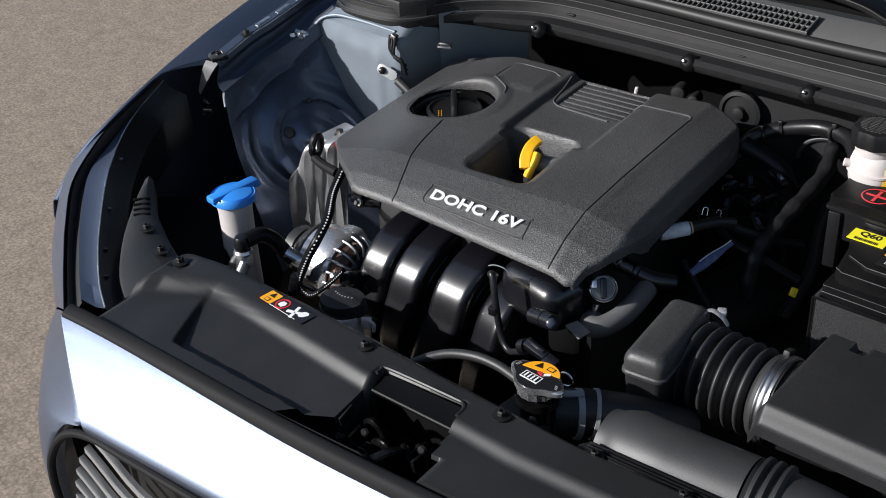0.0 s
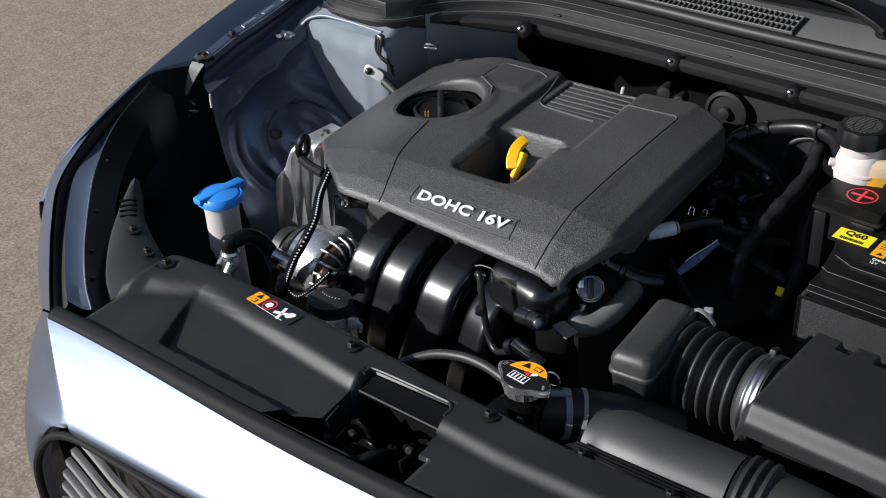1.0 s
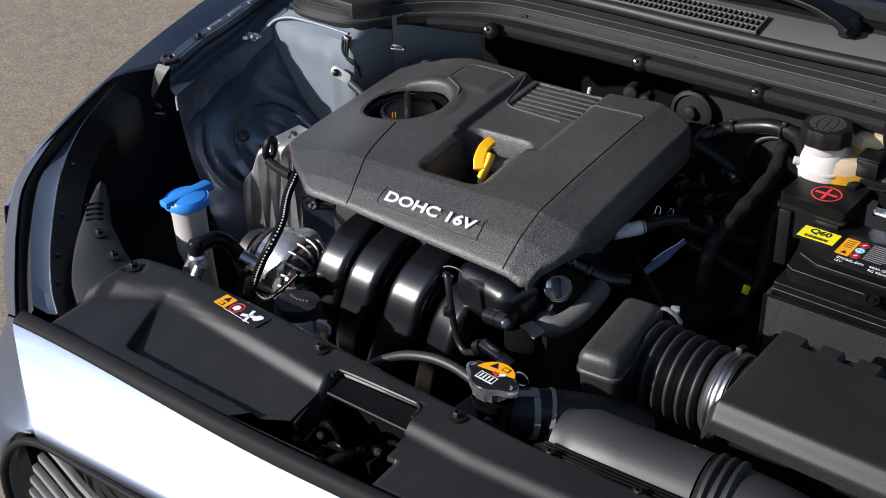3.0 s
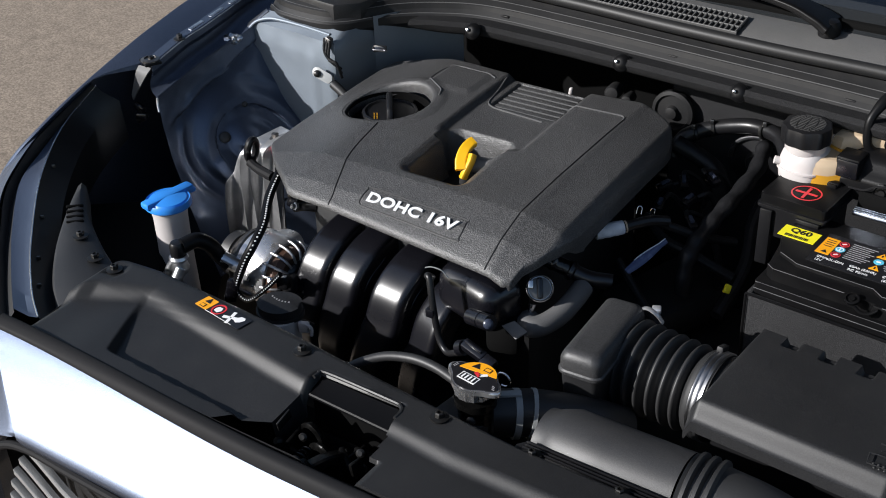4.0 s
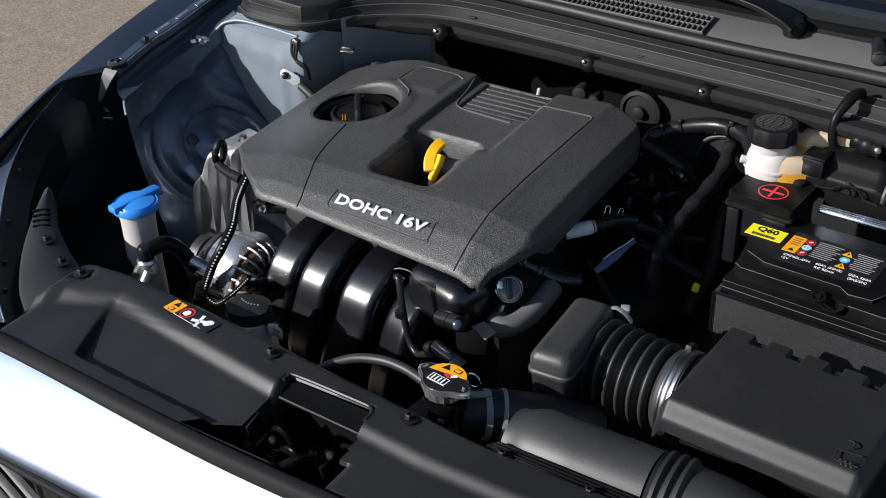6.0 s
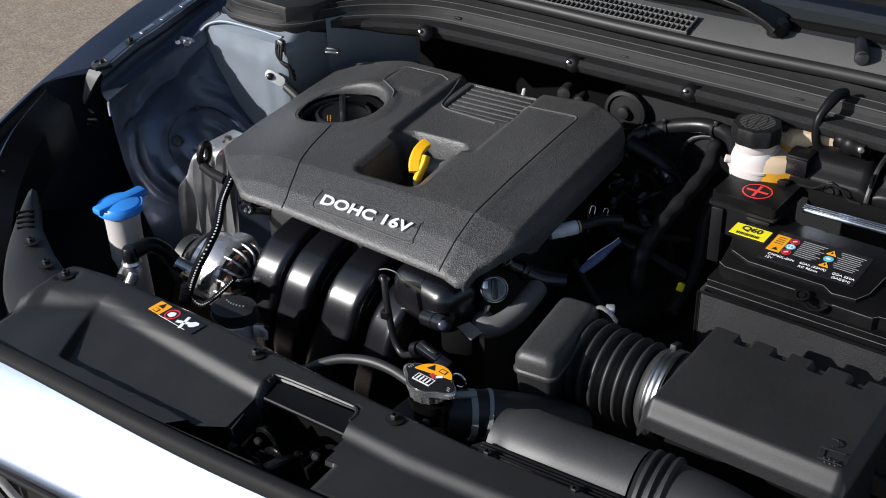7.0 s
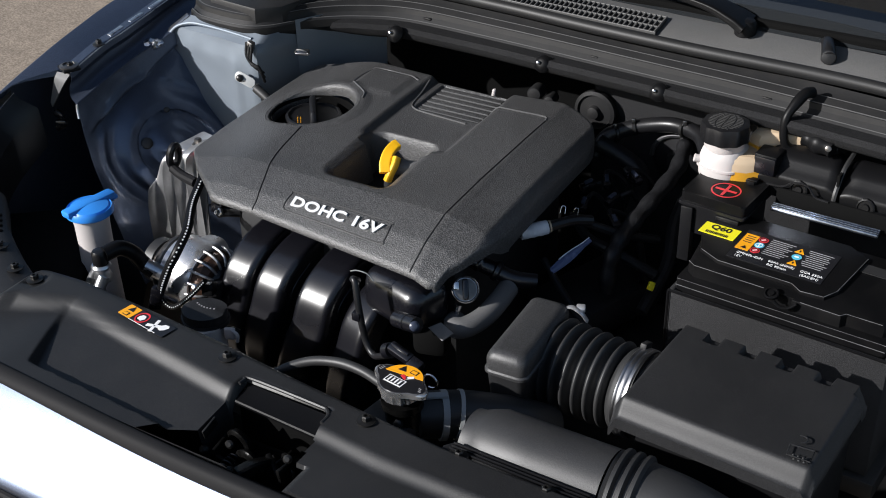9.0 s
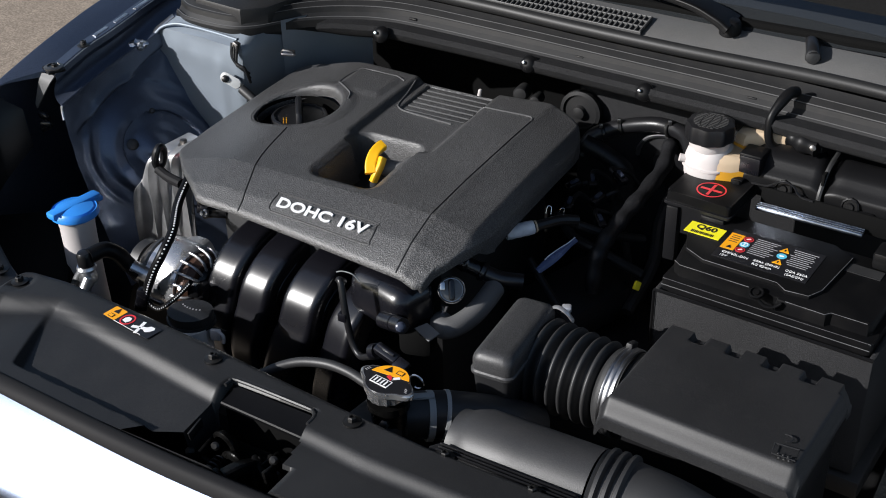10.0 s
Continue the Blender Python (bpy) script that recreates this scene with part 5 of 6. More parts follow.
# ---- air intake and filter ----
def airbox():
    a = thing("air_filter_box", "black grained plastic air filter box with a moulded service sign", "air filter box", at=pose(0, 0, 0.006))
    m = pose(0.478, -0.372, 0, 0, 0, -4.5)

    def z(x, y):
        h = 0.782 + 0.004 * step(-0.07, 0.07, y)
        e = min(x + 0.125, 0.116 - x)
        h -= 0.016 * (1 - step(0.0, 0.010, e)) + 0.022 * (1 - step(0.0, 0.020, y + 0.098))
        # teeth along the rear edge
        for k in range(5):
            h -= 0.009 * step(0.062, 0.068, y) * (1 - step(0.007, 0.010, abs(x + 0.075 - 0.047 * k)))
        return h

    bm = relief(-0.125, 0.116, lambda x: -0.098, lambda x: 0.082, z, 110, 80, 0.014)
    bmesh.ops.transform(bm, matrix=m, verts=bm.verts[:])
    part("lid", bm, M["plastic"], a, "", 60)
    part("lower_half", box(0.478, -0.372, 0.67, 0.215, 0.145, 0.16, 0.01, rz=-4.5), M["box_black"], a)
    part("inlet_collar", lathe([(0.056, -0.02), (0.056, 0.03)], 36, pose(0.348, -0.335, 0.702, 0, 90, -4)), M["plastic"], a)
    # moulded sign: a box with a bent arrow and dots
    sg = part("service_sign", sweep([(0.5495, -0.4376, 0.7865), (0.5763, -0.4362, 0.7865), (0.5770, -0.4560, 0.7862), (0.5510, -0.4550, 0.7862), (0.5495, -0.4376, 0.7865)], 0.0009, 6, 1), M["plastic"], a, "moulded line sign")
    part("arrow", sweep([(0.5590, -0.4300, 0.7868), (0.5640, -0.4260, 0.7868), (0.5625, -0.4190, 0.7868), (0.5545, -0.4180, 0.7868)], 0.0009, 6, 4), M["plastic"], sg)
    for k in range(6):
        part("dot", lathe([(0.0018, 0), (0.0011, 0.0015)], 8, pose(0.5575 + 0.0055 * (k % 3) + 0.0025 * (k // 3), -0.4520 - 0.0060 * (k // 3), 0.7855)), M["plastic"], sg)
    # rubber bellows with its clamp
    b = thing("intake_bellows", "ribbed black rubber intake hose with a steel clamp", "hose", at=pose(0, 0, 0.006))
    n = 6
    prof = [(0.048, 0.0)]
    for k in range(n):
        x = 0.003 + 0.0165 * k
        prof += [(0.0450, x + 0.001)] + [(0.0480 + (0.0135 - 0.0007 * k) * math.sin(math.pi * (j + 0.5) / 9) ** 0.6, x + 0.002 + 0.0110 * (j + 0.5) / 9) for j in range(9)] + [(0.0450, x + 0.0140)]
    prof += [(0.0525, 0.1045), (0.0565, 0.109), (0.0570, 0.132)]
    part("hose", lathe(prof, 72, pose(0.211, -0.330, 0.705, 0, 90, -4)), M["rubber"], b, "", 80)
    cl = part("clamp", lathe([(0.0572, 0.113), (0.0590, 0.1145), (0.0590, 0.1170), (0.0583, 0.1180), (0.0590, 0.1190), (0.0590, 0.1240), (0.0583, 0.1250), (0.0590, 0.1260), (0.0590, 0.1295), (0.0572, 0.131)], 64, pose(0.211, -0.330, 0.705, 0, 90, -4)), M["clamp_band"], b, "bright steel band clamp")
    part("clamp_screw", box(0.33, -0.312, 0.760, 0.009, 0.020, 0.009, 0.002, rz=-4, rx=-20), M["dark"], cl)
    # resonator
    r = thing("resonator_box", "black grained plastic resonator box on the intake pipe", "resonator", at=pose(0, 0, 0.006))
    mr = pose(0.189, -0.366, 0, 0, 0, 3)
    out = rounded(-0.028, -0.066, 0.029, 0.082, 0.012)
    part("lid", dome(out, [(0, 0.744), (0, 0.756), (0.0012, 0.761), (0.004, 0.766), (0.009, 0.7695), (0.014, 0.7705)], m=mr), M["resonator"], r)
    part("lid_edge", dome(out, [(-0.0005, 0.737), (-0.0018, 0.7385), (-0.0018, 0.742), (0, 0.744)], m=mr), M["resonator"], r)
    part("body", dome(out, [(0.012, 0.64), (0.004, 0.70), (0.001, 0.7375)], m=mr), M["plastic"], r)
    part("clip", box(0.226, -0.283, 0.764, 0.012, 0.010, 0.009, 0.002, rx=20, rz=25), M["alu"], r, "pale metal clip")
    part("clip_strap", sweep([(0.205, -0.287, 0.760), (0.217, -0.290, 0.767), (0.230, -0.290, 0.762), (0.236, -0.284, 0.748)], 0.0022, 8, wide=1.8), M["alu"], r)


airbox()


def duct():
    d = thing("air_inlet_duct", "black grained plastic air inlet duct with a ribbed rubber elbow", "duct")

    def arch(x, k):
        a = radians(-18 + 190 * k / 18)
        r = 0.050 - 0.010 * (1 - step(0.215, 0.245, x))
        return (x, -0.545 - r * 0.98 * math.cos(a) * 1.0, 0.735 + r * math.sin(a))

    part("channel", loft([[arch(x, k) for k in range(19)] for x in (0.212, 0.220, 0.230, 0.245, 0.30, 0.36, 0.388)]), M["fine"], d)
    part("mouth", loft([[arch(0.212, k) for k in range(19)], [(0.214, -0.545 - 0.030 * math.cos(radians(-18 + 190 * k / 18)), 0.73 + 0.030 * math.sin(radians(-18 + 190 * k / 18))) for k in range(19)]]), M["plastic"], d)
    part("flange", prism([(0.205, -0.598), (0.215, -0.585), (0.385, -0.59), (0.40, -0.60), (0.40, -0.628), (0.212, -0.628)], 0.758, 0.7655, 0.002, m=None), M["satin"], d)
    for k in range(3):
        part("rib", box(0.30, -0.592 - 0.005 * k, 0.767, 0.17, 0.0016, 0.003, 0.0005, rz=-1), M["satin"], d)
    screw(d, 0.232, -0.608, 0.767, 0.008)
    screw(d, 0.342, -0.612, 0.767, 0.008)
    prof = [(0.052, 0.0)]
    for k in range(3):
        x = 0.004 + 0.012 * k
        prof += [(0.050, x), (0.056, x + 0.002), (0.056, x + 0.006), (0.050, x + 0.009)]
    prof += [(0.050, 0.042)]
    part("rubber_joint", lathe(prof, 40, pose(0.388, -0.545, 0.732, 0, 92, 2)), M["rubber"], d, "ribbed rubber joint", 50)
    part("elbow", sweep([(0.425, -0.544, 0.731), (0.47, -0.542, 0.725), (0.52, -0.53, 0.70), (0.55, -0.50, 0.66), (0.555, -0.45, 0.62)], 0.050, 28), M["rubber"], d, "smooth rubber elbow")


duct()


# ---- battery ----
BAT = pose(0.292, -0.150, 0, 0, 0, -4.2)


def battery():
    b = thing("battery", "black car battery with coloured warning labels in a felt jacket", "battery", at=BAT)
    L, D = 0.300, 0.182
    part("case", box(L / 2 + 0.006, D / 2, 0.66, L - 0.026, D - 0.012, 0.18, 0.004), M["case_black"], b)
    part("lid_rim", prism(rounded(0.012, 0, L, D, 0.006), 0.750, 0.767, 0.003), M["case_black"], b)
    part("lid", prism([(0.019, 0.024), (0.030, 0.016), (0.165, 0.016), (0.170, 0.008), (0.235, 0.008), (0.24, 0.016), (L - 0.012, 0.016), (L - 0.008, 0.024), (L - 0.008, D - 0.01), (0.008, D - 0.01), (0.010, 0.08)], 0.766, 0.786, 0.004), M["case_black"], b)
    part("raised_panel", prism([(0.022, 0.052), (0.054, 0.036), (0.16, 0.036), (0.175, 0.024), (0.205, 0.028), (0.215, 0.05), (0.222, 0.15), (0.19, 0.17), (0.006, 0.17), (0.006, 0.09)], 0.785, 0.7905, 0.002), M["case_black"], b)
    part("vent_boss", lathe([(0.0095, 0), (0.0095, 0.004), (0.0080, 0.0045), (0.0072, 0.002), (0.0040, 0.002), (0.0036, 0.004), (0.002, 0.004)], 24, pose(0.1440, 0.006, 0.785, 20, 0, 0)), M["case_black"], b)
    part("carry_strap", sweep([(0.150, -0.001, 0.781), (0.160, -0.003, 0.777), (0.170, -0.001, 0.778), (0.178, 0.004, 0.784)], 0.0018, 8, 6, wide=1.6), M["case_black"], b)
    # fine edges of the moulded lid, drawn lighter than the case
    for pts in ([(0.020, 0.022, 0.786), (0.031, 0.0145, 0.786), (0.130, 0.0140, 0.786)], [(0.182, 0.0075, 0.786), (0.234, 0.0065, 0.786), (0.24, 0.0145, 0.786), (0.286, 0.0150, 0.786)], [(0.014, 0.0015, 0.7668), (0.15, 0.001, 0.7668), (0.298, 0.0015, 0.7668)], [(0.013, -0.0005, 0.758), (0.15, -0.0008, 0.758), (0.298, -0.0005, 0.758)], [(0.0235, 0.052, 0.7905), (0.054, 0.037, 0.7905), (0.158, 0.037, 0.7905), (0.174, 0.0255, 0.7905), (0.204, 0.029, 0.7905), (0.214, 0.051, 0.7905), (0.221, 0.149, 0.7905)]):
        part("moulded_edge", sweep(pts, 0.0005, 6, 1), M["edge"], b, "lighter edge line")
    top = 0.791
    # grade sticker
    q = part("grade_sticker", box(0.0250, 0.108, top, 0.052, 0.030, 0.0006, 0), M["lemon"], b, "yellow grade sticker")
    words("Q60", 0.0165, pose(0.0250, 0.1135, top + 0.0005), M["label"], q, "lettering", 0.0003, 0.0004, 1.0)
    for k in range(14):
        part("print_bar", box(0.0090 + 0.0024 * k, 0.0985, top + 0.0005, 0.0012 if k % 3 else 0.0018, 0.006, 0.0004, 0), M["label"], q)
    # main label
    m0 = part("main_label", box(0.124, 0.094, top, 0.132, 0.080, 0.0006, 0), M["label"], b, "black printed data label")
    z = top + 0.0005
    part("orange_field", box(0.0690, 0.1010, z, 0.019, 0.044, 0.0004, 0), M["orange"], m0)
    for k in range(4):
        part("print_bar", box(0.0690, 0.1170 - 0.0055 * k, z + 0.0003, 0.012, 0.0015, 0.0004, 0), M["label"], m0)
    triangle(m0, 0.0700, 0.0860, z + 0.0002, 0.004, M["label"], h=0.0004)
    for k, c in enumerate(("red", "cyan", "red")):
        disc(m0, 0.0862, 0.1165 - 0.0155 * k, z, 0.0068, M[c], "sign", 0.0005)
        disc(m0, 0.0862, 0.1165 - 0.0155 * k, z + 0.0004, 0.0052, M["label"] if c == "red" else M["white"], "sign_field", 0.0004, 0.0042)
        part("sign_mark", box(0.0862, 0.1165 - 0.0155 * k, z + 0.0007, 0.006, 0.0016, 0.0004, 0, rz=40 if c == "red" else 90), M["white"], m0)
    for x, y, c in ((0.1390, 0.1165, "t"), (0.1400, 0.1000, "d"), (0.1410, 0.0840, "t")):
        if c == "t":
            triangle(m0, x, y, z, 0.0068, M["orange"])
            part("sign_mark", box(x, y - 0.001, z + 0.0008, 0.0018, 0.005, 0.0004, 0), M["label"], m0)
        else:
            disc(m0, x, y, z, 0.0068, M["cyan"], "sign", 0.0005)
            part("sign_mark", box(x, y, z + 0.0007, 0.006, 0.003, 0.0004, 0), M["white"], m0)
    for k in range(9):
        part("print_line", box(0.1130 - 0.002 * (k % 3), 0.1250 - 0.0050 * k, z, 0.034 - 0.004 * (k % 3), 0.0009, 0.0004, 0), M["grey"], m0)
        part("print_line", box(0.1660 - 0.001 * (k % 2), 0.1250 - 0.0050 * k, z, 0.034 - 0.004 * (k % 3), 0.0009, 0.0004, 0), M["grey"], m0)
    for text, x, y in (("CMF60L-DIN", 0.0855, 0.0700), ("12V", 0.0720, 0.0615), ("60Ah (20HR)", 0.1300, 0.0710), ("RC 92min", 0.1265, 0.0620), ("CCA 550A", 0.1720, 0.0700), ("(SAE/EN)", 0.1720, 0.0610)):
        words(text, 0.0068, pose(x, y, z), M["white"], m0, "lettering", 0.0002)
    part("terminal", box(0.272, 0.160, 0.80, 0.05, 0.04, 0.026, 0.006), M["case_black"], b, "black covered terminal")
    part("pale_patch", box(0.243, 0.13, 0.7868, 0.05, 0.022, 0.0008, 0.0), M["rubber"], b)
    # felt jacket
    j = thing("battery_jacket", "speckled grey felt jacket round the battery", "battery jacket", at=BAT)
    part("front", box(0.159, -0.008, 0.66, 0.298, 0.008, 0.185, 0.003), M["jacket"], j)
    part("side", box(0.010, 0.09, 0.66, 0.008, 0.19, 0.185, 0.003), M["jacket"], j)
    part("side", box(0.304, 0.09, 0.66, 0.008, 0.19, 0.185, 0.003), M["jacket"], j)
    part("edge_binding", sweep([(0.008, -0.012, 0.753), (0.155, -0.012, 0.754), (0.308, -0.012, 0.753)], 0.0022, 6, 4), M["case_black"], j, "stitched binding")
    part("edge_binding", sweep([(0.009, -0.013, 0.753), (0.009, -0.013, 0.66), (0.010, -0.013, 0.58)], 0.0022, 6, 4), M["case_black"], j)
    part("tray", box(0.152, 0.09, 0.55, 0.34, 0.22, 0.03, 0.005), M["dark"], j)


battery()


def terminal_cover():
    t = thing("terminal_cover", "black battery terminal cover with a red plus sign", "terminal cover")
    m = pose(0.304, 0.036, 0, 0, 0, -5)
    part("lid", prism(rounded(-0.050, -0.047, 0.048, 0.048, 0.006), 0.801, 0.818, 0.004, m=m), M["case_black"], t)
    part("rim", prism(rounded(-0.053, -0.050, 0.050, 0.050, 0.006), 0.798, 0.8025, 0.001, m=m), M["satin"], t)
    part("skirt", prism(rounded(-0.048, -0.042, 0.044, 0.046, 0.004), 0.752, 0.798, 0.001, m=m), M["satin"], t)
    part("post", box(0.262, -0.002, 0.75, 0.018, 0.016, 0.09, 0.002), M["satin"], t)
    part("foot", box(0.325, -0.012, 0.793, 0.035, 0.012, 0.008, 0.002, rz=-4), M["satin"], t)
    disc(t, 0.307, 0.023, 0.8182, 0.0215, M["red"], "plus_ring", 0.0005, 0.0195)
    part("plus_bar", box(0.307, 0.023, 0.8186, 0.032, 0.0042, 0.0006, 0, rz=-4), M["red"], t)
    part("plus_bar", box(0.307, 0.023, 0.8187, 0.0042, 0.032, 0.0006, 0, rz=-4), M["red"], t)


terminal_cover()


def brake_tank():
    b = thing("brake_fluid_tank", "milky brake fluid tank with a ribbed black cap", "fluid tank")
    cap = part("cap", lathe([(0.0315, 0.870), (0.0345, 0.872), (0.0350, 0.890), (0.0335, 0.8965), (0.029, 0.898), (0.004, 0.898)], 72, pose(0.279, 0.078, 0), lobes=9, lobe=0.035), M["satin"], b, "ribbed black cap", 30)
    for k in range(11):
        w = 0.052 * math.sqrt(max(0.05, 1 - ((k - 5) / 5.6) ** 2))
        for n in range(4):
            part("print_bar", box(0.279 + w * (n - 1.5) / 4, 0.054 + 0.0048 * k, 0.8984, w / 4.6, 0.0024, 0.0010, 0, rz=-6), M["rubber"], cap)
    part("collar", lathe([(0.026, 0.850), (0.029, 0.858), (0.030, 0.874)], 36, pose(0.279, 0.080, 0)), M["milky"], b, "milky white collar")
    # flat swollen front chamber, milky, with a filling spout and a seam
    front = [(0.2475, 0.074), (0.250, 0.062), (0.262, 0.052), (0.283, 0.049), (0.300, 0.054), (0.311, 0.068), (0.314, 0.088), (0.310, 0.106), (0.292, 0.112), (0.268, 0.108), (0.253, 0.092)]
    ring = [(p.x, p.y) for p in spline([(x, y, 0) for x, y in front + front[:1]], 4)[:-1]]
    part("front_chamber", dome(ring, [(0.010, 0.800), (0.004, 0.806), (0.0, 0.816), (-0.001, 0.826), (0.000, 0.845), (0.003, 0.855), (0.009, 0.861)]), M["milky"], b, "milky white front chamber", 60)
    part("seam", dome(ring, [(0.001, 0.8275), (-0.0032, 0.8285), (-0.0032, 0.8315), (0.001, 0.8325)]), M["milky"], b, "welded seam")
    part("spout", sweep([(0.256, 0.066, 0.836), (0.247, 0.061, 0.838), (0.243, 0.059, 0.839)], 0.0060, 14, 4), M["milky"], b)
    tank = [(0.296, 0.053), (0.322, 0.060), (0.345, 0.085), (0.385, 0.112), (0.395, 0.135), (0.36, 0.160), (0.31, 0.145), (0.290, 0.11)]
    part("body", dome(tank, [(0, 0.79), (0, 0.832)]), M["fluid"], b, "amber fluid showing through")
    part("upper_body", dome(tank, [(0, 0.832), (0.001, 0.842), (0.004, 0.849), (0.012, 0.854)]), M["beige"], b, "milky beige upper half")
    part("lower_edge", dome(ring, [(0.0115, 0.788), (0.0085, 0.801)]), M["fluid"], b, "amber lower edge")
    back = [(0.308, 0.108), (0.324, 0.100), (0.354, 0.118), (0.396, 0.128), (0.396, 0.140), (0.36, 0.160), (0.31, 0.150)]
    part("rear_chamber", dome(back, [(0, 0.852), (0, 0.868), (0.003, 0.874), (0.010, 0.877)]), M["beige"], b, "milky beige rear chamber")
    part("rear_band", dome(back, [(-0.0015, 0.851), (-0.0015, 0.858)]), M["fluid"], b)


brake_tank()


def fuse_box():
    f = thing("fuse_box", "black plastic fuse and relay cover behind the battery", "fuse box")

    def section(x0, x1, lift, name):
        rows = []
        n = 22
        for k in range(n + 1):
            x = x0 + (x1 - x0) * k / n
            e = min(x - x0, x1 - x)
            d = 0.010 * (1 - step(0.0, 0.012, e)) + (0.010 * (1 - step(0.0, 0.030, x - x0)) if name == "lid" else 0)
            y0 = 0.070 - 0.07 * (x - 0.40)
            h = lift - d
            rows.append([(x, y0, 0.800), (x, y0, 0.824 + h * 0.4), (x, y0 + 0.003, 0.830 + h * 0.5), (x, y0 + 0.014, 0.838 + h * 0.7), (x, y0 + 0.024, 0.847 + h), (x, y0 + 0.050, 0.853 + h), (x, y0 + 0.066, 0.850 + h), (x, y0 + 0.078, 0.83), (x, y0 + 0.080, 0.79)])
        return part(name, loft(rows, 1, 2), M["box_black"], f, "", 50)

    a = section(0.326, 0.449, 0.010, "lid")
    b = section(0.455, 0.640, 0.008, "rear_lid")
    for own, x in ((a, 0.398), (b, 0.494)):
        m = pose(x, 0.068 - 0.07 * (x - 0.40), 0.822, 78, 0, -4)
        part("gear_ring", lathe([(0.0130, -0.004), (0.0130, 0.003), (0.0110, 0.004), (0.0100, 0.002), (0.0060, 0.002), (0.0050, 0.005), (0.002, 0.005)], 36, m, lobes=12, lobe=0.03), M["box_black"], own)
        part("lug", box(x + 0.020, 0.0655 - 0.07 * (x - 0.40), 0.812, 0.028, 0.006, 0.016, 0.002, rz=-4), M["box_black"], own)
    part("seam_gap", box(0.452, 0.098, 0.832, 0.004, 0.06, 0.05, 0.0005, rz=-4), M["void"], f)
    part("strap", sweep([(0.447, 0.062, 0.79), (0.449, 0.062, 0.824), (0.450, 0.072, 0.842), (0.452, 0.09, 0.861), (0.454, 0.125, 0.868)], 0.0022, 6, 6, wide=1.6), M["rubber"], f)
    part("end_block", box(0.345, 0.088, 0.846, 0.034, 0.036, 0.032, 0.003, rz=-4), M["box_black"], f)
    part("end_rib", box(0.345, 0.0685, 0.846, 0.030, 0.004, 0.026, 0.001, rz=-4), M["gloss"], f)
    part("wing_edge", sweep([(0.352, 0.062, 0.823), (0.376, 0.060, 0.825), (0.392, 0.058, 0.836), (0.412, 0.057, 0.836), (0.424, 0.057, 0.822), (0.444, 0.055, 0.820)], 0.0016, 6, 6), M["satin"], f, "moulded edge round the gear")
    part("latch", box(0.330, 0.066, 0.812, 0.020, 0.012, 0.024, 0.003, rz=-4), M["box_black"], f)
    part("latch_tongue", box(0.331, 0.058, 0.818, 0.012, 0.004, 0.010, 0.001, rz=-4), M["case_black"], f)
    part("side_plate", box(0.478, 0.056, 0.806, 0.22, 0.005, 0.030, 0.002, rz=-4), M["void"], f)
    h = thing("battery_clamp_bar", "bright grooved metal battery clamp bar", "clamp bar")
    part("bar", box(0.4455, 0.0415, 0.798, 0.152, 0.016, 0.005, 0.0015, rz=-2), M["clamp"], h)
    for o in (-0.0055, 0.0, 0.0055):
        part("ridge", box(0.4455, 0.0415 + o, 0.8015, 0.152, 0.0022, 0.003, 0.0005, rz=-2), M["clamp"], h)


fuse_box()


def hose(name, label, pts, r, material, category="hose", segs=14, wide=1.0):
    h = thing(name, label, category)
    part("tube", sweep(pts, r, segs, 24 if callable(r) else 8, wide=wide), material, h)
    return h


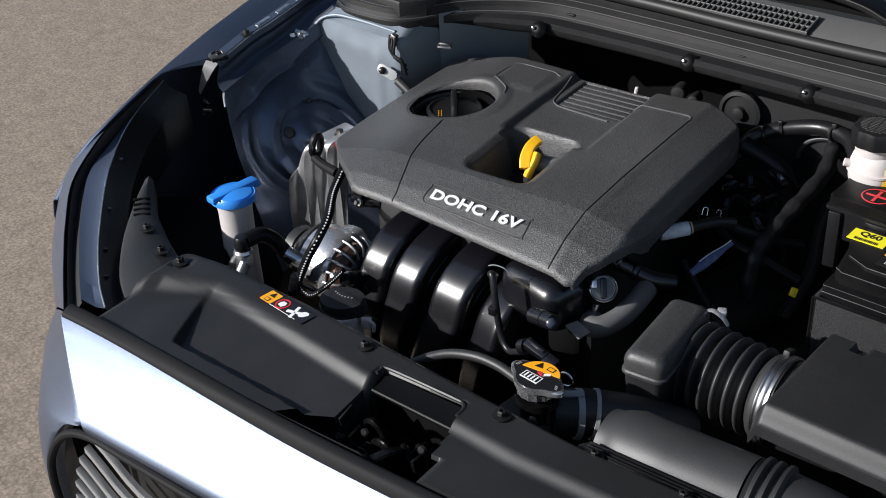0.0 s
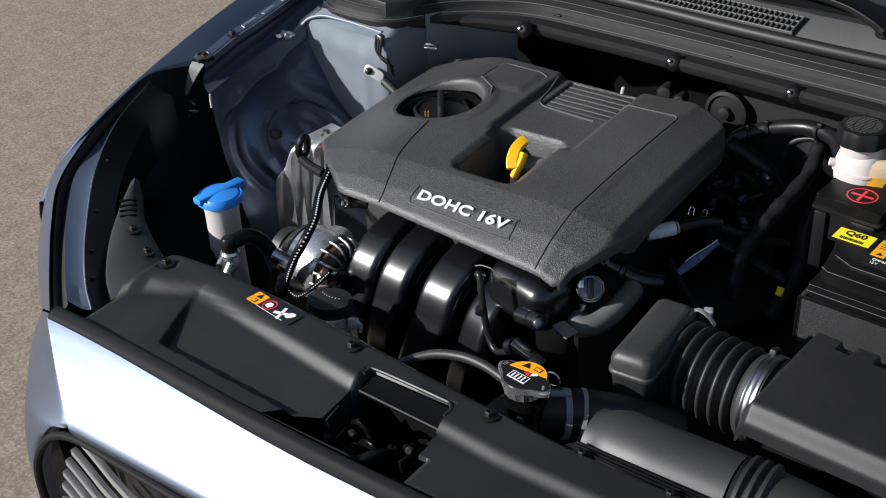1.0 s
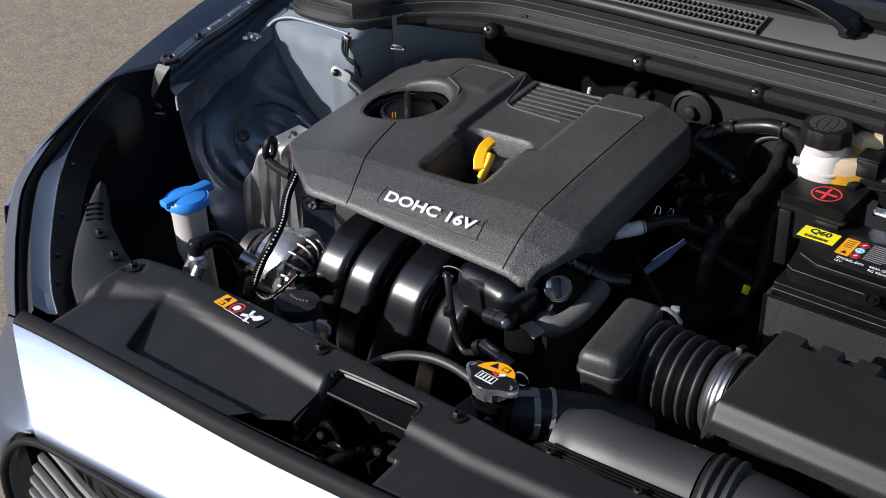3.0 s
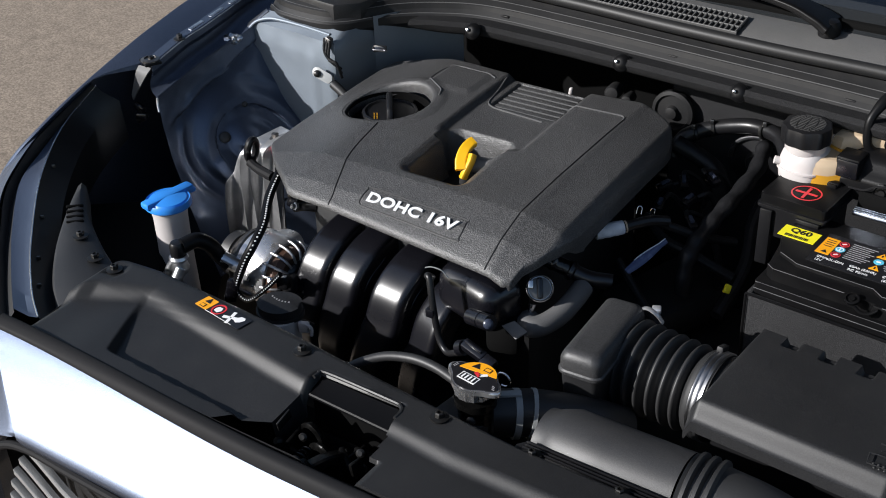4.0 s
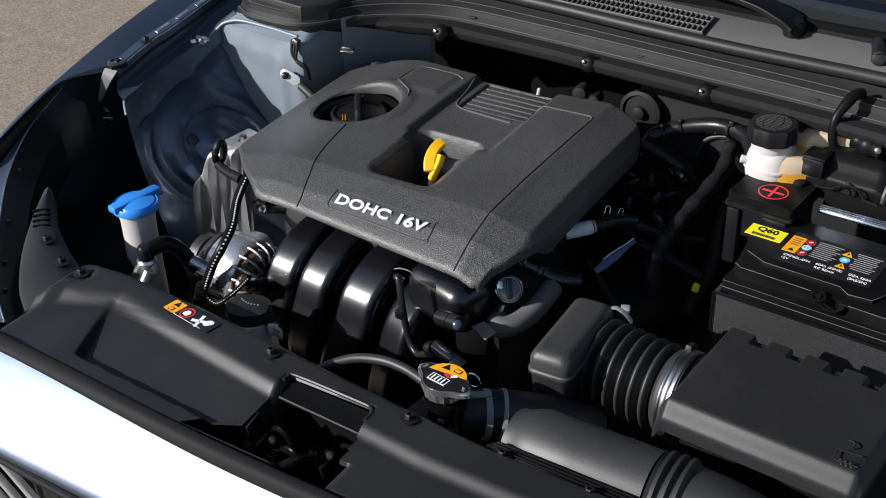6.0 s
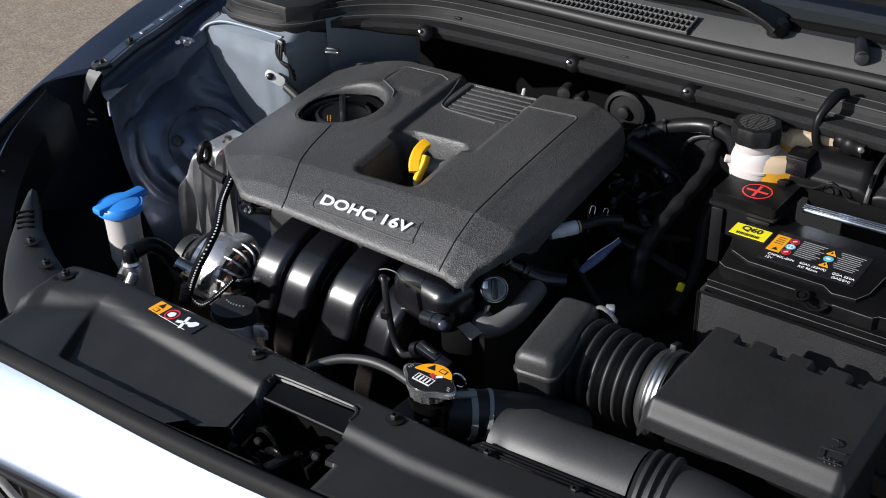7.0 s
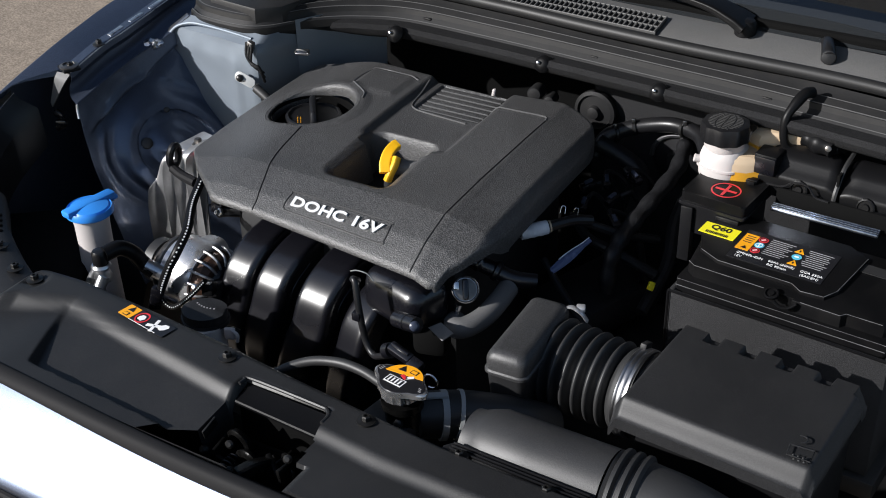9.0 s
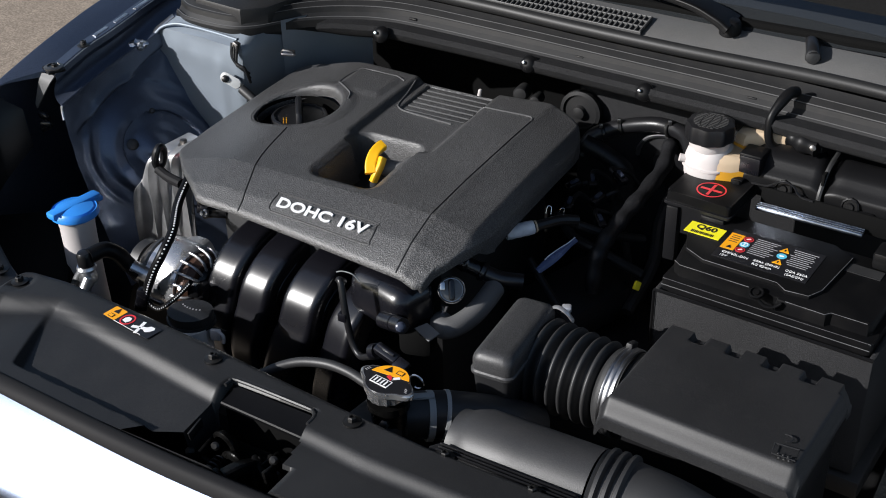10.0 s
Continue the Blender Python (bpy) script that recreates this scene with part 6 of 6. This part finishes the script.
def plumbing():
    h = hose("coolant_overflow_hose", "thin grey rubber hose running to the radiator cap", [(-0.09, -0.565, 0.70), (-0.075, -0.55, 0.728), (-0.04, -0.527, 0.745), (0.0, -0.517, 0.753), (0.04, -0.52, 0.757), (0.08, -0.53, 0.757)], 0.0064, M["rubber"])
    r = thing("radiator_filler", "radiator filler neck with a plated warning-labelled cap", "radiator filler", at=pose(0.001, 0.006, 0.006))
    part("neck", lathe([(0.022, 0.70), (0.022, 0.738), (0.026, 0.742), (0.026, 0.752)], 32, pose(0.113, -0.547, 0)), M["greased"], r, "black filler neck")
    part("spout", sweep([(0.098, -0.54, 0.748), (0.078, -0.533, 0.756)], 0.008, 12, 3), M["greased"], r)
    part("neck_nut", lathe([(0.006, 0), (0.006, 0.006), (0.004, 0.007)], 6, pose(0.122, -0.570, 0.732, 60, 0, 10)), M["screw"], r)

    def eared(q0, ear):
        out = []
        for k in range(72):
            a = 2 * math.pi * k / 72
            q = q0 + ear * abs(math.cos(a)) ** 16
            out.append((q * math.cos(a), q * math.sin(a)))
        return out

    at = pose(0.112, -0.547, 0, 0, 0, -14)
    cp = part("cap", prism(eared(0.0280, 0.0145), 0.772, 0.7785, 0.0025, 3, m=at), M["chrome_dark"], r, "plated cap with two ears")
    part("cap_skirt", lathe([(0.0245, 0.759), (0.0255, 0.7725)], 48, at, lobes=16, lobe=0.03), M["chrome_dark"], cp)
    part("plate", prism(eared(0.0254, 0.0124), 0.7784, 0.7797, 0.0006, 1, m=at), M["label"], cp)
    zc = 0.7797
    seg = [(0.0268 * math.cos(radians(a)), 0.0268 * math.sin(radians(a))) for a in range(28, 173, 6)]
    part("orange_field", prism(seg, zc, zc + 0.0006, m=pose(0.112, -0.547, 0, 0, 0, -8)), M["orange"], cp)
    triangle(cp, 0.105, -0.529, zc + 0.0007, 0.0055, M["label"], h=0.0004)
    part("book_sign", box(0.121, -0.530, zc + 0.0008, 0.010, 0.007, 0.0004, 0, rz=-8), M["label"], cp)
    part("book_page", box(0.121, -0.530, zc + 0.0011, 0.0075, 0.0045, 0.0004, 0, rz=-8), M["orange"], cp)
    sg = part("sign", box(0.108, -0.5535, zc + 0.0004, 0.026, 0.013, 0.0005, 0, rz=-8), M["white"], cp)
    part("sign_field", box(0.108, -0.5535, zc + 0.0008, 0.023, 0.010, 0.0004, 0, rz=-8), M["label"], sg)
    for k in range(4):
        part("sign_mark", box(0.1005 + 0.005 * k, -0.5527 - 0.0007 * k, zc + 0.0012, 0.0022, 0.008, 0.0004, 0, rz=-8), M["white"], sg)
    part("red_mark", box(0.114, -0.5425, zc + 0.0005, 0.010, 0.0045, 0.0005, 0, rz=-30), M["red"], cp)
    part("arrow", box(0.121, -0.541, zc + 0.0005, 0.010, 0.004, 0.0005, 0, rz=35), M["white"], cp)
    for o in (-1, 1):
        for k in range(3):
            part("print_bar", box(0.112 + o * (0.0325 - 0.001 * k), -0.547 - o * 0.0082 + 0.0026 * (k - 1), zc + 0.0003, 0.004, 0.0009, 0.0003, 0, rz=-14), M["grey"], cp)
    # upper radiator hose with its spring clamp
    u = hose("upper_radiator_hose", "thick black radiator hose with pale spring clamps", [(0.10, -0.525, 0.715), (0.13, -0.505, 0.713), (0.165, -0.478, 0.708), (0.21, -0.44, 0.69), (0.24, -0.40, 0.66)], 0.030, M["rubber"], segs=22)
    cl = part("clamp", sweep([(0.140, -0.500, 0.712), (0.146, -0.495, 0.711)], 0.0318, 24, 2), M["milky_grey"], u, "pale blue-grey spring clamp")
    part("clamp_tab", box(0.138, -0.503, 0.744, 0.03, 0.010, 0.004, 0.001, rz=35), M["milky_grey"], cl)
    part("clamp", sweep([(0.156, -0.486, 0.71), (0.160, -0.483, 0.709)], 0.0318, 24, 2), M["milky_grey"], u)
    part("filler_base", box(0.10, -0.545, 0.715, 0.07, 0.05, 0.03, 0.008, rz=-8), M["dark"], u)
    # breather pipe bend near the throttle
    hose("breather_pipe", "dull grey-black bent breather pipe", [(0.050, -0.306, 0.704), (0.055, -0.321, 0.708), (0.066, -0.325, 0.709), (0.077, -0.311, 0.710), (0.086, -0.284, 0.714), (0.089, -0.255, 0.720), (0.088, -0.225, 0.724)], 0.0150, M["pipe"], "pipe", 22)
    hose("breather_hose", "glossy black hose end", [(0.035, -0.235, 0.76), (0.06, -0.225, 0.748), (0.09, -0.215, 0.735), (0.12, -0.20, 0.73)], lambda f: 0.0115 + 0.0030 * (1 - step(0.03, 0.05, abs(f - 0.42))) + 0.0016 * math.exp(-((f - 0.12) / 0.03) ** 2), M["gloss"], "hose", 20)
    t = thing("throttle_fitting", "round black fitting with a bright steel ring", "fitting")
    part("ring", lathe([(0.0175, 0), (0.0190, 0.003), (0.0190, 0.007), (0.0180, 0.008), (0.0172, 0.006), (0.016, 0.002)], 36, pose(0.057, -0.292, 0.750, 55, 0, 35)), M["steel"], t, "bright ring")
    part("cup", lathe([(0.0155, 0), (0.0155, 0.004), (0.011, 0.005)], 30, pose(0.057, -0.292, 0.750, 55, 0, 35)), M["zinc"], t, "dished metal face")
    part("tab", box(0.050, -0.304, 0.761, 0.008, 0.006, 0.012, 0.002, rz=30, rx=-35), M["steel"], t)
    part("core", box(0, 0, 0.006, 0.0085, 0.029, 0.010, 0.003), M["gloss"], t, "black bar across the face").matrix_local = pose(0.057, -0.292, 0.750, 55, 0, 35)
    part("stem", sweep([(0.054, -0.306, 0.732), (0.054, -0.310, 0.722), (0.054, -0.312, 0.70)], lambda f: 0.006 - 0.004 * f, 10), M["steel"], t)
    # connector and blue clip right of the engine
    c = thing("wire_connector", "pale grey taped wire connector", "connector")
    part("sleeve", sweep([(0.060, -0.138, 0.760), (0.088, -0.107, 0.762)], 0.0105, 16, 3), M["sleeve"], c)
    for f in (0.12, 0.4, 0.68):
        p = Vector((0.060, -0.138, 0.760)).lerp(Vector((0.088, -0.107, 0.762)), f)
        part("tape_wrap", sweep([p, p + Vector((0.0035, 0.0039, 0.0002))], 0.0110, 16, 2), M["sleeve"], c)
    part("cable", sweep([(0.03, -0.18, 0.75), (0.045, -0.155, 0.757), (0.060, -0.138, 0.760)], 0.006, 10), M["rubber"], c)
    part("plug", sweep([(0.088, -0.107, 0.762), (0.115, -0.078, 0.766), (0.135, -0.055, 0.76)], 0.008, 10), M["satin"], c)
    part("wire_clip", sweep([(0.094, -0.078, 0.772), (0.095, -0.074, 0.782), (0.100, -0.072, 0.781), (0.101, -0.076, 0.771)], 0.0007, 6), M["steel"], c)
    part("wire_clip", sweep([(0.110, -0.066, 0.770), (0.112, -0.064, 0.778), (0.116, -0.062, 0.777), (0.116, -0.064, 0.769)], 0.0007, 6), M["steel"], c)
    part("tie", sweep([(0.090, -0.1045, 0.7622), (0.0915, -0.103, 0.7624)], 0.0092, 14, 2), M["beige"], c)
    p = thing("blue_clip", "flat blue-grey plastic cable guide", "clip")
    rows = []
    out = Vector((0.023, 0.080, 0.017)).cross(Vector((0.63, -1.4, 0.95))).normalized()
    for k in range(13):
        f = k / 12
        c0 = Vector((0.122, -0.158, 0.725)).lerp(Vector((0.145, -0.078, 0.742)), f)
        w = 0.0070 * (0.5 + 0.45 * math.sin(math.pi * min(1.0, f * 1.1 + 0.1)))
        rows.append([c0 + out * (w * a) + Vector((0, -0.002, 0.002)) * (1 - a * a) for a in (-1, -0.5, 0, 0.5, 1)])
    part("strip", loft(rows, thick=0.002), M["smoke"], p)
    part("strip_edge", sweep([r0[0] for r0 in rows[3:]], 0.0011, 6, 1), M["sleeve"], p)
    y = thing("yellow_tag", "small yellow tag deep in the bay", "tag")
    part("tag", box(0.226, -0.032, 0.66, 0.010, 0.008, 0.014, 0.002, rz=30, rx=-30, ry=25), M["lemon"], y)
    # heater hoses by the bulkhead
    hose("heater_hose", "black heater hose curving along the bulkhead", [(0.04, 0.165, 0.745), (0.052, 0.178, 0.775), (0.08, 0.195, 0.788), (0.12, 0.205, 0.80), (0.16, 0.205, 0.808), (0.205, 0.185, 0.81), (0.232, 0.15, 0.80)], 0.0125, M["satin"], segs=18)
    hose("heater_hose", "black heater hose dropping beside the engine", [(0.045, 0.16, 0.77), (0.08, 0.165, 0.755), (0.12, 0.16, 0.735), (0.14, 0.12, 0.715), (0.15, 0.06, 0.70)], 0.015, M["loom"], segs=16)
    hose("wiring_loom", "taped black wiring loom falling across the bay", [(0.176, 0.215, 0.775), (0.1795, 0.195, 0.779), (0.1876, 0.1436, 0.765), (0.1826, 0.0786, 0.75), (0.174, 0.0247, 0.735), (0.1691, -0.0249, 0.72), (0.1672, -0.053, 0.70), (0.168, -0.065, 0.65)], lambda f: 0.0125 + 0.0012 * math.sin(55 * f), M["loom"], "wiring", 14)
    for f, p in enumerate(((0.066, 0.186, 0.782), (0.092, 0.198, 0.792), (0.178, 0.197, 0.809))):
        k = thing("hose_clamp", "dark spring clamp on the heater hose", "clamp")
        part("band", lathe([(0.0135, -0.003), (0.0145, -0.002), (0.0145, 0.002), (0.0135, 0.003)], 20, pose(p[0], p[1], p[2], 0, 80, (35, 20, -25)[f])), M["screw"], k)
        part("ear", box(p[0], p[1] - 0.008, p[2] + 0.015, 0.006, 0.004, 0.008, 0.001, rz=20), M["clamp_band"], k)
    # dark clutter of looms and gearbox parts
    g = thing("gearbox", "dark gearbox below the looms", "gearbox")
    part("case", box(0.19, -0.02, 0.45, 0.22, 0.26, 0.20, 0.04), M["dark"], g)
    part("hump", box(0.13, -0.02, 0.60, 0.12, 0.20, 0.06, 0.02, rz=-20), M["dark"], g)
    looms = [
        [(0.10, 0.17, 0.70), (0.13, 0.10, 0.685), (0.17, 0.06, 0.66), (0.20, 0.0, 0.64)],
        [(0.07, 0.02, 0.715), (0.11, -0.01, 0.70), (0.16, -0.015, 0.69), (0.22, 0.0, 0.66)],
        [(0.10, -0.06, 0.76), (0.14, -0.03, 0.735), (0.17, 0.0, 0.715), (0.20, 0.05, 0.69)],
        [(0.21, 0.14, 0.73), (0.21, 0.09, 0.70), (0.225, 0.03, 0.66), (0.22, -0.05, 0.62)],
        [(0.08, -0.10, 0.70), (0.13, -0.13, 0.67), (0.18, -0.16, 0.65), (0.24, -0.17, 0.63)],
    ]
    for k, pts in enumerate(looms):
        hose("wiring_loom", "thin black wiring loom low in the bay", pts, (0.006, 0.008, 0.007, 0.010, 0.006)[k], M["loom"], "wiring", 10)
    # plugs and taped wires in the shade beside the engine
    for k, (x, y, z, turn) in enumerate(((0.100, 0.075, 0.752, 30), (0.128, 0.035, 0.748, -20), (0.140, 0.090, 0.762, 60), (0.092, 0.010, 0.742, 10), (0.150, -0.005, 0.735, 45), (0.072, 0.068, 0.742, -40))):
        q = thing("wire_plug", "small glossy black wiring plug beside the engine", "connector", "plugs beside the engine")
        part("housing", box(x, y, z, 0.014, 0.026, 0.012, 0.002, rz=turn, rx=15), M["gloss"], q)
        part("latch", box(x, y, z + 0.008, 0.006, 0.014, 0.004, 0.001, rz=turn, rx=15), M["smoke_dark"], q)
        a = radians(turn)
        e = Vector((x - 0.012 * math.sin(a), y + 0.012 * math.cos(a), z))
        part("wire", sweep([e, e + Vector((-0.02 * math.sin(a) + 0.006, 0.02 * math.cos(a), 0.004)), e + Vector((0.012, 0.035, -0.012)), e + Vector((0.03, 0.05, -0.05))], 0.0035, 8), M["loom"], q)


plumbing()


def left_details():
    a = thing("aircon_fitting", "aluminium air conditioning fitting with a black cap", "fitting", at=pose(0.030, -0.026, 0.024))
    part("cap", lathe([(0.0115, 0.0), (0.0115, 0.018), (0.009, 0.022), (0.004, 0.023)], 20, pose(-0.497, -0.430, 0.698)), M["satin"], a)
    part("stem", lathe([(0.012, -0.03), (0.014, -0.02), (0.011, -0.01), (0.015, -0.004), (0.013, 0.0)], 20, pose(-0.497, -0.430, 0.698)), M["pipe_alu"], a)
    part("pipe", sweep([(-0.50, -0.43, 0.69), (-0.512, -0.437, 0.67), (-0.518, -0.45, 0.64)], 0.009, 12), M["pipe_alu"], a)
    part("pipe", sweep([(-0.49, -0.435, 0.68), (-0.492, -0.448, 0.66), (-0.488, -0.465, 0.62)], 0.009, 12), M["pipe_alu"], a)
    part("hose", sweep([(-0.492, -0.425, 0.712), (-0.484, -0.402, 0.713), (-0.474, -0.387, 0.70), (-0.467, -0.378, 0.68), (-0.45, -0.373, 0.665)], 0.012, 14), M["box_black"], a, "black rubber hose")
    part("crimp", sweep([(-0.462, -0.376, 0.675), (-0.435, -0.366, 0.66)], 0.012, 14, 3), M["pipe_alu"], a)
    b = thing("braided_cable", "black cable with a pale woven stripe looping past the alternator", "cable")
    pts = [(-0.4314, -0.26, 0.7784), (-0.409, -0.31, 0.7683), (-0.3736, -0.365, 0.7600), (-0.3640, -0.400, 0.7450), (-0.3765, -0.412, 0.7156), (-0.392, -0.415, 0.6818), (-0.3985, -0.415, 0.659), (-0.3827, -0.415, 0.6483), (-0.363, -0.415, 0.6586), (-0.3355, -0.412, 0.6851), (-0.3104, -0.408, 0.7137)]
    part("cable", sweep(pts, lambda f: 0.0072 - 0.0032 * step(0.45, 0.65, f), 12), M["box_black"], b)
    for f in (0.0, 0.5, 1.0):
        part("cable_plug", box(-0.400 - 0.006 * f, -0.418 - 0.003 * f, 0.672 - 0.022 * f, 0.018, 0.014, 0.016, 0.003, rz=20 + 30 * f, ry=15), M["gloss"], b)
    path = spline(pts, 24)
    run, last = 0.0, -1.0
    for n in range(1, len(path)):
        run += (path[n] - path[n - 1]).length
        if run - last < 0.0046 or n < 6:
            continue
        last = run
        r0 = 0.0072 - 0.0032 * step(0.45, 0.65, n / len(path))
        d0 = (path[n] - path[n - 1]).normalized()
        v0 = Vector((0.61, -0.61, 0.51)) - d0 * d0.dot(Vector((0.61, -0.61, 0.51)))
        p = path[n] + v0.normalized() * (r0 + 0.0003)
        part("stitch", box(p.x, p.y, p.z, 0.0022 if r0 > 0.006 else 0.0013, 0.0022 if r0 > 0.006 else 0.0013, 0.0016, 0.0, segs=1), M["silver"], b)
    s = thing("earth_strap", "bright steel earth lug with a black sleeve", "earth strap")
    part("lug", prism(rounded(-0.024, -0.0085, 0.016, 0.0085, 0.007), 0, 0.003, 0.001, m=pose(-0.537, -0.008, 0.822, 65, 20, 5)), M["milky_grey"], s)
    part("bolt", lathe([(0.0065, 0), (0.0065, 0.003), (0.0045, 0.004), (0.0045, 0.007), (0.003, 0.008)], 12, pose(-0.549, -0.012, 0.826, 65, 20, 5)), M["screw"], s)
    part("sleeve", sweep([(-0.52, -0.008, 0.812), (-0.50, -0.01, 0.802), (-0.48, -0.012, 0.79)], 0.008, 12), M["rubber"], s)
    q = thing("metal_clip", "bright steel spring clip near the bulkhead", "clip")
    part("clip", box(-0.468, 0.062, 0.862, 0.024, 0.012, 0.006, 0.002, rz=20, rx=30), M["clamp_band"], q)
    part("spring", sweep([(-0.478, 0.055, 0.862), (-0.470, 0.052, 0.870), (-0.458, 0.056, 0.869), (-0.454, 0.064, 0.860)], 0.0018, 6), M["clamp_band"], q)
    i = thing("fuel_hose", "thin black fuel hose in front of the intake", "hose")
    part("tube", sweep([(-0.066, -0.370, 0.770), (-0.062, -0.386, 0.783), (-0.0545, -0.392, 0.783), (-0.0453, -0.400, 0.7504), (-0.0339, -0.405, 0.7046), (-0.0169, -0.412, 0.690), (0.0034, -0.42, 0.701), (0.022, -0.428, 0.714)], 0.0047, 12), M["satin"], i)
    part("clip", box(-0.047, -0.402, 0.738, 0.013, 0.011, 0.013, 0.002), M["gloss"], i)
    part("wire", sweep([(-0.0663, -0.385, 0.7937), (-0.0587, -0.38, 0.7943), (-0.0467, -0.375, 0.7901), (-0.0396, -0.37, 0.778)], 0.0009, 6), M["milky_grey"], i, "thin pale wire")
    j = thing("purge_valve", "black valve with a round bolt head and a plug", "valve")
    part("body", sweep([(0.006, -0.387, 0.742), (0.028, -0.394, 0.748), (0.046, -0.400, 0.753)], 0.0112, 20, 4), M["gloss"], j)
    part("body_rim", sweep([(0.026, -0.3935, 0.7475), (0.029, -0.3945, 0.7483)], 0.0120, 20, 2), M["gloss"], j)
    part("stub_end", lathe([(0.0070, 0), (0.0070, 0.003), (0.0052, 0.005), (0.003, 0.006)], 20, pose(0.045, -0.404, 0.754, 60, 0, 40)), M["smoke_dark"], j, "blue-grey bolt head")
    pl = part("plug", box(0.044, -0.436, 0.730, 0.038, 0.015, 0.014, 0.003, rz=-12, ry=8, rx=20), M["gloss"], j)
    part("plug_ridge", box(0.044, -0.438, 0.7385, 0.030, 0.004, 0.004, 0.001, rz=-12, ry=8, rx=20), M["gloss"], pl)
    part("plug_end", box(0.070, -0.443, 0.724, 0.020, 0.018, 0.015, 0.003, rz=-12, ry=8, rx=20), M["gloss"], pl)
    part("plug_collar", sweep([(0.016, -0.429, 0.720), (0.026, -0.431, 0.726)], 0.0105, 16, 3), M["gloss"], pl)
    part("bracket", prism([(-0.020, -0.004), (0.010, -0.012), (0.020, 0.004), (-0.006, 0.010)], 0, 0.002, 0.0005, m=pose(0.062, -0.365, 0.728, 40, 0, -10)), M["pipe"], j, "dull grey plate")
    part("loop", sweep([(0.098 + 0.010 * math.cos(q), -0.452, 0.716 + 0.010 * math.sin(q)) for q in (math.pi * (k / 8 - 0.6) for k in range(13))], 0.0016, 6, raw=True), M["steel"], j, "bright wire loop")
    n = thing("evap_nub", "small pale plastic stub by the bulkhead", "stub")
    part("nub", lathe([(0.0035, 0), (0.0035, 0.013), (0.002, 0.015)], 10, pose(-0.152, 0.165, 0.806, 0, 10, 0)), M["milky"], n)
    k = thing("pressure_hose", "black hose looping over the cowl edge", "hose")
    part("tube", sweep([(0.374, 0.162, 0.930), (0.3679, 0.1468, 0.932), (0.360, 0.128, 0.920), (0.3539, 0.115, 0.9033), (0.3547, 0.112, 0.8778), (0.362, 0.116, 0.86), (0.385, 0.13, 0.85)], lambda f: 0.0082 - 0.0018 * step(0.25, 0.45, f), 14), M["box_black"], k)
    part("fitting", sweep([(0.385, 0.118, 0.880), (0.405, 0.112, 0.878), (0.428, 0.106, 0.876)], lambda f: 0.0135 - 0.002 * math.sin(9 * f), 18, 6), M["box_black"], k, "black hose fitting")
    part("fitting_screw", lathe([(0.0045, 0), (0.0045, 0.005), (0.002, 0.006)], 8, pose(0.424, 0.094, 0.882, 70, 0, 10)), M["zinc"], k)
    part("valve", lathe([(0.014, 0), (0.014, 0.03), (0.010, 0.034)], 18, pose(0.40, 0.135, 0.865, 0, 80, -10)), M["satin"], k)


left_details()
